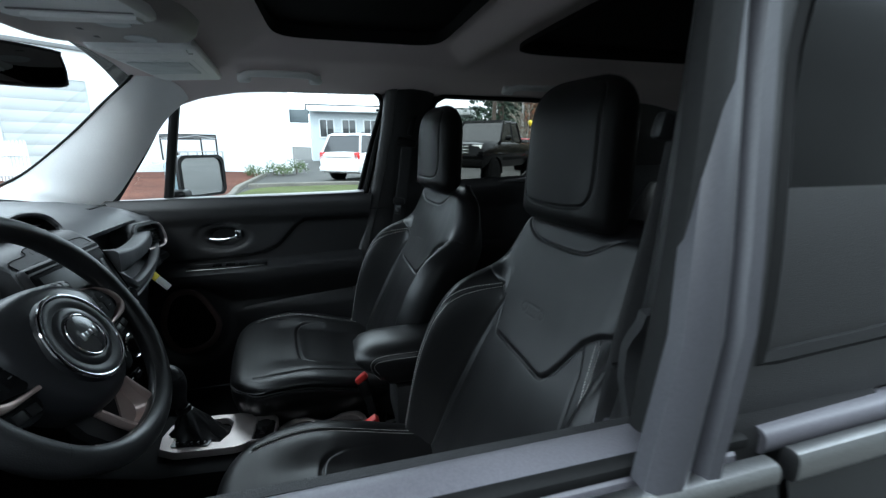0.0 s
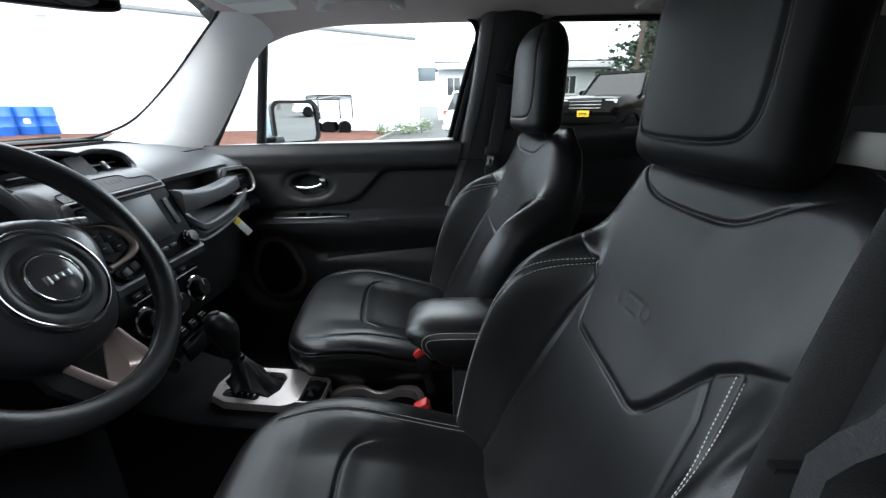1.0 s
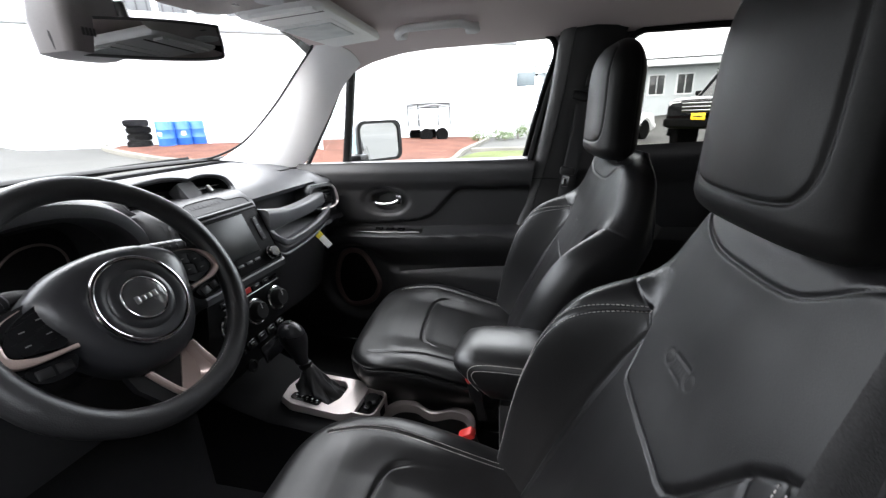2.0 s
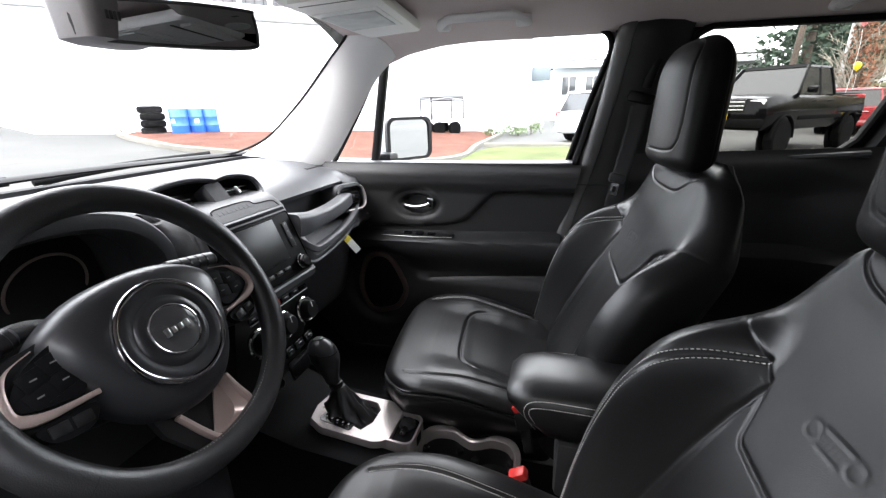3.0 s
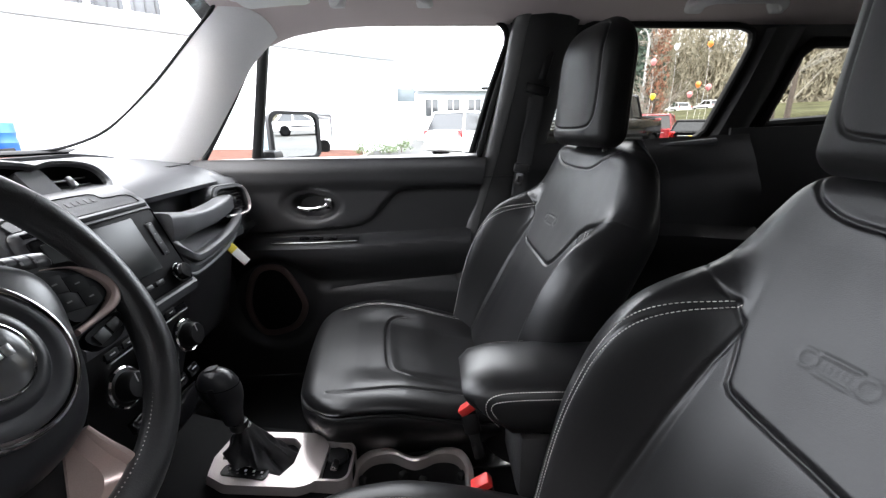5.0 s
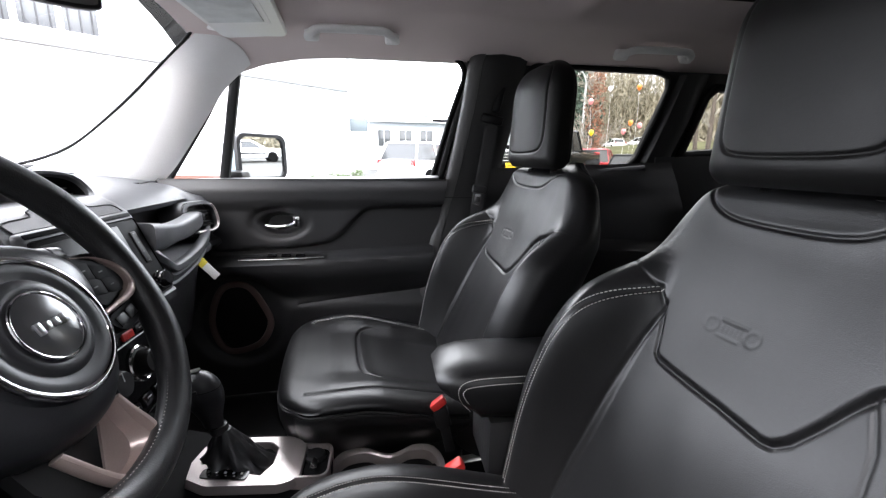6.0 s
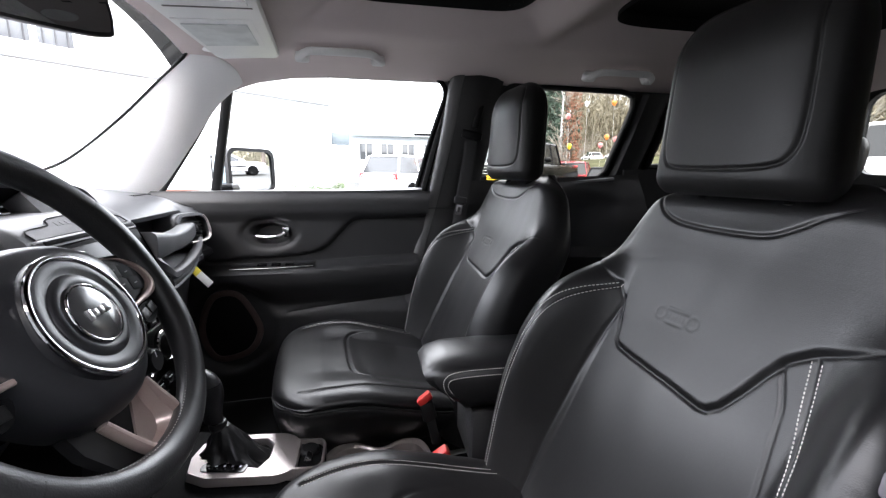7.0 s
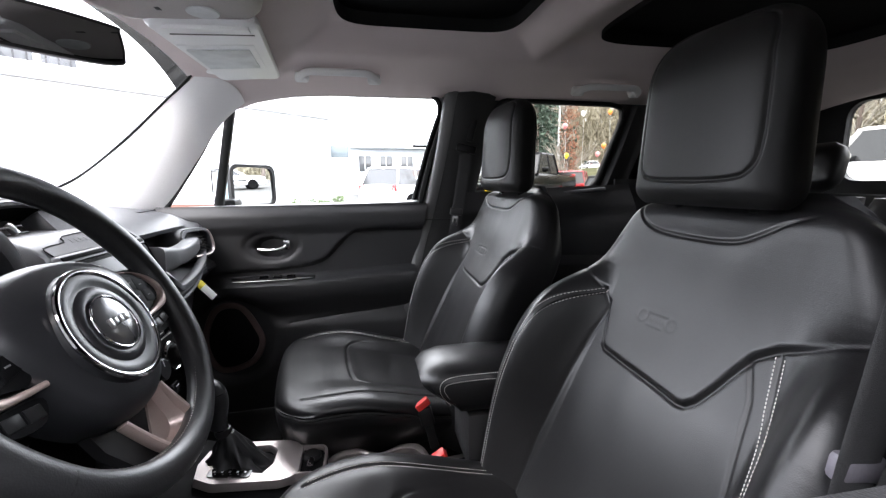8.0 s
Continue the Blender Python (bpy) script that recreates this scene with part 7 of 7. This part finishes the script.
def parked(x, y, heading, dz=0.0):
    return pose(x, y, ground_height(x, y) + dz, 0, 0, heading)


build_vehicle("white_suv", "white sport utility car parked with its tail showing", parked(1.9, 17.5, 50), CAR_WHITE, 4.9, 1.95, 1.80, 0.37, 1.10, 1.06, (-2.3, 1.0), (0.30, 0.75), rack=True)
build_vehicle("dark_suv", "dark sport utility car parked near the office", parked(1.7, 34.0, 60), CAR_BLACK, 4.6, 1.86, 1.70, 0.36, cab=(-2.1, 0.9), rack=True)
build_vehicle("black_pickup", "black lifted pickup truck with big tyres and yellow plate", parked(5.75, 13.7, 226), CAR_BLACK, 5.7, 1.98, 1.86, 0.45, 1.14, 1.14, (-0.75, 1.35), (0.15, 0.65), bed=True, plate=True, lift=0.34)
build_vehicle("red_suv", "red sport utility car with a yellow plate", parked(11.6, 21.4, 56), CAR_RED, 4.6, 1.86, 1.72, 0.36, cab=(-2.1, 0.9), plate=True, rack=True)
build_vehicle("black_car", "black low car parked tail-out beside the red car", parked(11.9, 18.3, 54), CAR_BLACK, 4.7, 1.92, 1.44, 0.35, 0.98, 0.96, (-2.1, 1.0), (0.30, 0.85), plate=True)
build_vehicle("off_road_car", "white boxy off-road car parked behind", parked(11.3, 6.4, 100), CAR_WHITE, 4.4, 1.85, 1.80, 0.39, 1.08, 1.06, (-2.0, 0.7), (0.08, 0.35), lift=0.05)
build_vehicle("grey_suv", "grey sport utility car parked behind", parked(15.5, 9.2, 140), CAR_SILVER, 4.7, 1.88, 1.70, 0.36, cab=(-2.1, 0.9), plate=True)
for k, (x, y, turn, paint, word) in enumerate(((34.8, 60.4, 84, CAR_WHITE, "white"), (37.9, 58.6, 90, CAR_WHITE, "white"), (31.0, 22.5, 10, CAR_WHITE, "white"), (36.0, 19.0, 5, CAR_SILVER, "silver"), (29.0, 13.5, 80, CAR_RED, "red"), (31.0, 5.0, 95, CAR_WHITE, "white"))):
    build_vehicle("parked_car", f"{word} car parked on the road above the lot", parked(x, y, turn), paint, 4.5, 1.8, 1.5, 0.33, 0.95, 0.92, (-1.9, 0.9), (0.5, 0.9))

# Flat trailer with a black rack, beside the white wall
trailer = thing("utility_trailer", "white flat trailer with a black frame rack", "trailer", place=parked(-5.6, 18.6, 42))
part("deck", box((2.3, 1.3, 0.12), pose(0, 0, 0.62), 0.02), CAR_WHITE, trailer)
for x in (-0.75, 0.85):
    for y in (-0.6, 0.6):
        part("post", box((0.05, 0.05, 0.95), pose(x, y, 1.15)), HARD_BLACK, trailer)
for y in (-0.6, 0.6):
    part("rail", box((1.65, 0.04, 0.05), pose(0.05, y, 1.66)), HARD_BLACK, trailer)
    part("rail", box((1.65, 0.03, 0.04), pose(0.05, y, 1.50)), HARD_BLACK, trailer)
    part("rack_panel", box((1.60, 0.012, 0.10), pose(0.05, y, 1.58)), MARK_GREY, trailer)
    for sgn in (-1, 1):
        part("brace", box((0.82, 0.02, 0.03), pose(0.05 + 0.4 * sgn, y - 0.02, 1.58, 0, 9 * sgn, 0)), STEEL, trailer)
for x in (-0.75, 0.05, 0.85):
    part("cross_bar", box((0.05, 1.2, 0.05), pose(x, 0, 1.66)), HARD_BLACK, trailer)
for k in range(7):
    part("side_stake", box((0.04, 0.04, 0.36), pose(-1.05 + 0.35 * k, -0.63, 0.82)), STEEL, trailer)
part("side_rail", box((2.2, 0.04, 0.04), pose(0, -0.63, 1.0)), STEEL, trailer)
for x in (-0.4, 0.4):
    for y in (-0.62, 0.62):
        build_wheel(trailer, x, y, 0.30, 0.18, 1 if y > 0 else -1)

# White picket fence ahead of the door mirror
fence = thing("picket_fence", "white picket fence by the mulch bed", "fence", place=pose(-8.2, 12.4, ground_height(-8.2, 12.4), 0, 0, 140))
for k in range(16):
    part("picket", plate([(-0.045, 0), (0.045, 0), (0.045, 1.05), (0, 1.12), (-0.045, 1.05)], 0.02, pose(-1.5 + 0.19 * k, 0, 0.06, 90, 0, 0)), WALL_WHITE, fence)
for z in (0.35, 0.85):
    part("fence_rail", box((3.1, 0.03, 0.08), pose(-0.07, 0.03, z)), WALL_WHITE, fence)


# ---- plants and posts ----
def add_clump(bm, centre, size, rng, n=10, flat=0.6):
    """Leaf-like blades thrown round a point."""
    for _ in range(n):
        d = Vector((rng.gauss(0, 1), rng.gauss(0, 1), rng.gauss(0, flat))).normalized()
        p = Vector(centre) + d * size * rng.uniform(0.2, 1.0)
        a = Vector((rng.gauss(0, 1), rng.gauss(0, 1), rng.gauss(0, 1))).normalized()
        b = a.cross(d).normalized() * size * rng.uniform(0.14, 0.30)
        c = d * size * rng.uniform(0.25, 0.5)
        vs = [bm.verts.new(p - b), bm.verts.new(p + c), bm.verts.new(p + b), bm.verts.new(p - c * 0.4)]
        bm.faces.new(vs)


def build_conifer(x, y, tall, spread, seed, label="tall dark green conifer behind the lot"):
    rng = random.Random(seed)
    t = thing("conifer", label, "tree", "conifers", parked(x, y, 0, -0.2))
    part("trunk", lathe([(0.28, 0), (0.22, tall * 0.3), (0.10, tall * 0.8), (0.02, tall)], None, 10), BARK, t)
    bm = bmesh.new()
    z = tall * 0.12
    while z < tall * 0.99:
        k = (z / tall - 0.12) / 0.88
        reach = spread * (1 - k) ** 0.8 * rng.uniform(0.75, 1.1) + 0.15
        for i in range(max(4, int(9 * (1 - k) + 3))):
            a = rng.uniform(0, 2 * math.pi)
            for s in range(4):
                r = reach * (0.3 + 0.7 * s / 3) * rng.uniform(0.85, 1.1)
                add_clump(bm, (r * math.cos(a), r * math.sin(a), z - 0.28 * r + rng.uniform(-0.1, 0.1)), 0.45 + 0.25 * (1 - k), rng, 5, 0.35)
        z += 0.42 + 0.25 * (1 - k)
    part("crown", bm, NEEDLES, t, smooth=False)
    return t


def build_bare_tree(x, y, tall, seed, leaves=None, label="bare grey deciduous tree behind the lot"):
    rng = random.Random(seed)
    t = thing("bare_tree" if leaves is None else "rust_tree", label, "tree", "bare trees" if leaves is None else "", parked(x, y, 0, -0.2))
    bm, tw = bmesh.new(), bmesh.new()
    trunk = smooth_path([(0, 0, 0), (rng.uniform(-.3, .3), rng.uniform(-.3, .3), tall * 0.4), (rng.uniform(-.5, .5), rng.uniform(-.5, .5), tall)], 6)
    add_sweep(bm, trunk, round_profile(0.20, 0.20, 8), up=(0, 1, 0), scales=[1 - 0.9 * i / 12 for i in range(13)])
    part("trunk", bm, BARK, t)
    for i in range(34):
        k = rng.uniform(0.28, 0.97)
        p = trunk[int(k * 12)]
        a, up = rng.uniform(0, 2 * math.pi), rng.uniform(0.5, 1.6)
        ln = (1.15 - k) * tall * 0.42 * rng.uniform(0.6, 1.1)
        d = Vector((math.cos(a), math.sin(a), up)).normalized()
        q = p + d * ln
        mid = p.lerp(q, 0.5) + Vector((rng.uniform(-.2, .2), rng.uniform(-.2, .2), 0.2))
        add_sweep(tw, [p, mid, q], round_profile(0.035, 0.035, 5), up=(0.3, 1, 0), scales=[1.2, 0.7, 0.15])
        for j in range(7):
            s = p.lerp(q, rng.uniform(0.3, 1.0))
            e = s + (d + Vector((rng.gauss(0, .7), rng.gauss(0, .7), rng.gauss(0.2, .4)))).normalized() * ln * rng.uniform(0.2, 0.45)
            add_sweep(tw, [s, s.lerp(e, 0.5) + Vector((0, 0, 0.05)), e], round_profile(0.016, 0.016, 4), up=(0.3, 1, 0), scales=[1, 0.7, 0.2])
    part("limbs", tw, TWIGS, t)
    if leaves:
        lf = bmesh.new()
        for i in range(300):
            k = rng.uniform(0.12, 1.0)
            r = 0.60 * math.sqrt(max(0.05, math.sin(math.pi * min(k * 0.9 + 0.1, 1)))) * rng.uniform(0.2, 1.0)
            a = rng.uniform(0, 2 * math.pi)
            add_clump(lf, (r * math.cos(a), r * math.sin(a), k * tall), 0.22, rng, 6, 1.0)
        part("crown", lf, leaves, t, smooth=False)
    return t


for k, (x, y, tall, spread) in enumerate(((12.7, 29.5, 14.0, 2.8), (15.7, 33.9, 13.0, 2.5), (15.2, 43.0, 4.8, 1.2), (44.0, 34.0, 11.0, 2.4))):
    build_conifer(x, y, tall, spread, 40 + k)
build_bare_tree(11.9, 22.6, 7.0, 71, RUST_LEAVES, "narrow tree with rust-brown hanging leaves")
for k, (x, y, tall) in enumerate(((23, 27, 11), (27, 25, 13), (30, 28, 12), (32, 22, 13), (36, 25, 12), (37, 16, 12), (41, 20, 14), (40, 9, 12), (42, 2, 13), (34, 30, 12), (26, 32, 12), (44, 13, 13))):
    build_bare_tree(x, y, tall, 90 + k)
# far woods: one belt of trunks and brush on the rise
rng = np.random.default_rng(5)
count, blades = 1500, 130
ang, far = np.radians(rng.uniform(-20, 66, count)), rng.uniform(74, 102, count)
foot = np.stack([far * np.cos(ang), far * np.sin(ang)], 1)
rise = np.array([ground_height(x, y) for x, y in foot])
tall = rng.uniform(8, 19, count)
bm = bmesh.new()
for (x, y), z0, h in zip(foot, rise, tall):
    add_sweep(bm, [(x, y, z0), (x + 0.03 * h * math.sin(7 * x), y + 0.03 * h * math.cos(5 * y), z0 + h)], round_profile(0.11, 0.11, 4), up=(0, 1, 0), scales=[1, 0.3])
# thin upright twigs and brush, denser near the ground
n = count * blades
own = np.repeat(np.arange(count), blades)
level = rng.uniform(0.0, 1.0, n) ** 1.3
spread = 2.0 - 0.9 * level
base = np.stack([foot[own, 0] + rng.normal(0, 1, n) * spread, foot[own, 1] + rng.normal(0, 1, n) * spread, rise[own] + level * tall[own]], 1)
way = rng.normal(0, 1, (n, 3)) * (0.55, 0.55, 0.35) + (0, 0, 0.75)
way /= np.linalg.norm(way, axis=1)[:, None]
side = np.cross(way, rng.normal(0, 1, (n, 3)))
side *= (rng.uniform(0.05, 0.12, n) / np.linalg.norm(side, axis=1))[:, None]
tip = base + way * rng.uniform(0.7, 1.9, n)[:, None]
corner = np.concatenate([base - side, base + side, tip], 0)
twigs = bpy.data.meshes.new("twigs")
twigs.from_pydata(corner.tolist(), [], np.stack([np.arange(n), np.arange(n) + n, np.arange(n) + 2 * n], 1).tolist())
bm.from_mesh(twigs)
bpy.data.meshes.remove(twigs)
tagged(part("far_woods", bm, BRUSH, smooth=False), "grey-brown winter woods on the rise", "woods", kind="stuff")
# shrubs at the wall's corner
for k, (x, y, r) in enumerate(((-2.6, 20.2, 0.5), (-2.1, 19.4, 0.42), (-1.6, 20.6, 0.55), (-3.2, 18.6, 0.4))):
    rng = random.Random(200 + k)
    bush = thing("shrub", "small green and white flowering shrub by the wall", "shrub", "shrubs", parked(x, y, 0, 0.03))
    bm = bmesh.new()
    for i in range(60):
        d = Vector((rng.gauss(0, 1), rng.gauss(0, 1), abs(rng.gauss(0, 1)))).normalized() * r * rng.uniform(0.5, 1.0)
        add_clump(bm, d + Vector((0, 0, 0.1)), 0.14, rng, 6, 1.0)
    part("leaves", bm, SHRUB, bush, smooth=False)
    bm = bmesh.new()
    for i in range(26):
        d = Vector((rng.gauss(0, 1), rng.gauss(0, 1), abs(rng.gauss(0, 1)))).normalized() * r * rng.uniform(0.9, 1.15)
        add_clump(bm, d + Vector((0, 0, 0.12)), 0.09, rng, 4, 1.0)
    part("blossom", bm, PAPER_WHITE, bush, smooth=False)
    part("stem", lathe([(0.04, -0.05), (0.02, r * 0.6)], None, 8), BARK, bush)

pole = thing("utility_pole", "brown wooden utility pole with a crossarm", "pole", place=parked(10.7, 26.2, 40))
part("post", lathe([(0.16, 0), (0.11, 10.5)], pose(0, 0, 0, 0, 5, 0), 12), BARK, pole)
part("crossarm", box((1.8, 0.10, 0.12), pose(0.85, 0, 9.6)), BARK, pole)
street_lamp = thing("street_lamp", "grey street lamp with a curved arm", "street lamp", place=parked(12.0, 24.2, 165))
part("post", lathe([(0.10, 0), (0.06, 5.6)], None, 12), STEEL, street_lamp)
part("arm", sweep(smooth_path([(0, 0, 5.5), (0.3, 0, 6.1), (1.2, 0, 6.3), (1.9, 0, 6.2)], 6), round_profile(0.04, 0.04, 8), up=(0, 1, 0)), STEEL, street_lamp)
part("lamp_head", box((0.6, 0.24, 0.12), pose(2.1, 0, 6.18), 0.04), STEEL, street_lamp)

# balloons tied to the parked cars
BALLOONS = {"yellow": (0.85, 0.65, 0.03), "orange": (0.85, 0.28, 0.06), "pink": (0.80, 0.30, 0.30), "white": (0.8, 0.8, 0.78)}
BALLOON_MATS = {w: surface(w + "_balloon", c, 0.3, stain=0.04) for w, c in BALLOONS.items()}
for word, x, y, z in (("yellow", 10.4, 19.9, 2.52), ("orange", 13.0, 20.7, 3.12), ("pink", 12.7, 20.8, 2.67), ("pink", 13.4, 20.5, 2.98), ("white", 11.9, 21.1, 4.87), ("orange", 13.1, 20.4, 4.88), ("pink", 10.2, 19.8, 4.02)):
    b = thing("balloon", f"{word} party balloon floating on a string", "balloon", "balloons", pose(x, y, 0))
    part("ball", lathe([(0.0, z - 0.19), (0.02, z - 0.17), (0.09, z - 0.10), (0.13, z), (0.12, z + 0.07), (0.07, z + 0.125), (0.0, z + 0.15)], None, 20), BALLOON_MATS[word], b)
    part("string", sweep(smooth_path([(0, 0, z - 0.28), (0.08, 0.05, z * 0.6 + 0.4), (0.0, 0.1, ground_height(x, y) + 0.02)], 5), round_profile(0.006, 0.006, 5), up=(0, 1, 0)), PAPER_WHITE, b)

# Rocks, a kerb and a dark grate along the white wall
kerb_line([(-18.6, 9.1), (-24.0, 11.0), (-32.0, 13.8), (-44.0, 18.0)])
ROCK = surface("grey_rock", (0.16, 0.16, 0.165), 0.85, grain=0.25, grain_size=8, bump=0.8, bump_size=20, stain=0.3, stain_size=1.5)
rng = random.Random(5)
for k, (d, size) in enumerate(((0.0, 0.55), (0.8, 0.75), (1.7, 0.6), (2.5, 0.8), (3.3, 0.5), (1.2, 0.4), (2.9, 0.35))):
    x, y = -29.0 - d * 0.94, 14.2 + d * 0.33 - (0.4 if k > 4 else 0.0)
    rock = bmesh.new()
    bmesh.ops.create_icosphere(rock, subdivisions=3, radius=size)
    for v in rock.verts:
        v.co *= 1 + 0.35 * noise.noise(v.co * 2.3 + Vector((k * 3.1, 0, 0)))
        v.co.z = max(v.co.z * 0.75, -size * 0.3)
    tagged(part("landscape_rock", rock, ROCK, smooth=False, place=parked(x, y, 40 * k, size * 0.25)), "grey rock lying along the white wall", "rock", "rocks by the wall")
grate = part("drain_grate", box((1.9, 0.10, 0.45), pose(-23.0, 11.55, ground_height(-23.0, 11.55) + 0.35, 0, 0, -19), 0.02), MARK_GREY)
tagged(grate, "dark grey metal grate at the wall's foot", "grate")
for k in range(12):
    part("grate_bar", box((0.05, 0.05, 0.40), pose(-23.0, 11.55, ground_height(-23.0, 11.55) + 0.35, 0, 0, -19) @ pose(-0.83 + 0.15 * k, -0.06, 0), 0.01), STEEL, grate)

# An unseen dark wall, added to block sky light on the driver's side
south = part("light_block_wall", box((30.0, 0.3, 4.5), pose(0, -3.9, 2.25)), BLOCK_WALL_DARK)
tagged(south, "unseen dark wall added to block light beside the driver", "wall", kind="structure")

# The car's own nose, tail and wheels
car_body = thing("car_body", "black painted nose and wheels of the filmed car", "car body")
part("nose", loft([[(x, y * w, z0 + (z1 - z0) * k) for y, k in ((-1, 0.0), (-1.02, 0.5), (-0.97, 0.92), (-0.80, 1.0), (0.80, 1.0), (0.97, 0.92), (1.02, 0.5), (1, 0.0))] for x, w, z0, z1 in ((-2.16, 0.62, 0.42, 0.84), (-2.10, 0.74, 0.34, 0.94), (-1.90, 0.80, 0.30, 0.985), (-1.20, 0.83, 0.30, 1.02), (-0.90, 0.83, 0.30, 1.03))]), BODY_PAINT, car_body)
part("tail", loft([[(x, y * w, z0 + (z1 - z0) * k) for y, k in ((-1, 0.0), (-1.0, 0.9), (-0.95, 1.0), (0.95, 1.0), (1.0, 0.9), (1, 0.0))] for x, w, z0, z1 in ((1.84, 0.80, 0.32, 1.10), (1.92, 0.76, 0.36, 1.05), (1.95, 0.70, 0.42, 0.95))]), BODY_PAINT, car_body)
for y in (-1, 1):
    part("sill_panel", box((2.8, 0.06, 0.12), pose(0.45, y * 0.79, 0.34), 0.02), HARD_BLACK, car_body)
    part("head_lamp", lathe([(0.09, 0), (0.085, 0.02), (0, 0.03)], pose(-2.13, y * 0.52, 0.80, 0, -90, 0), 20), LAMP_CLEAR, car_body)
    for x in (-1.45, 1.25):
        build_wheel(car_body, x, y * 0.74, 0.34, 0.22, y)
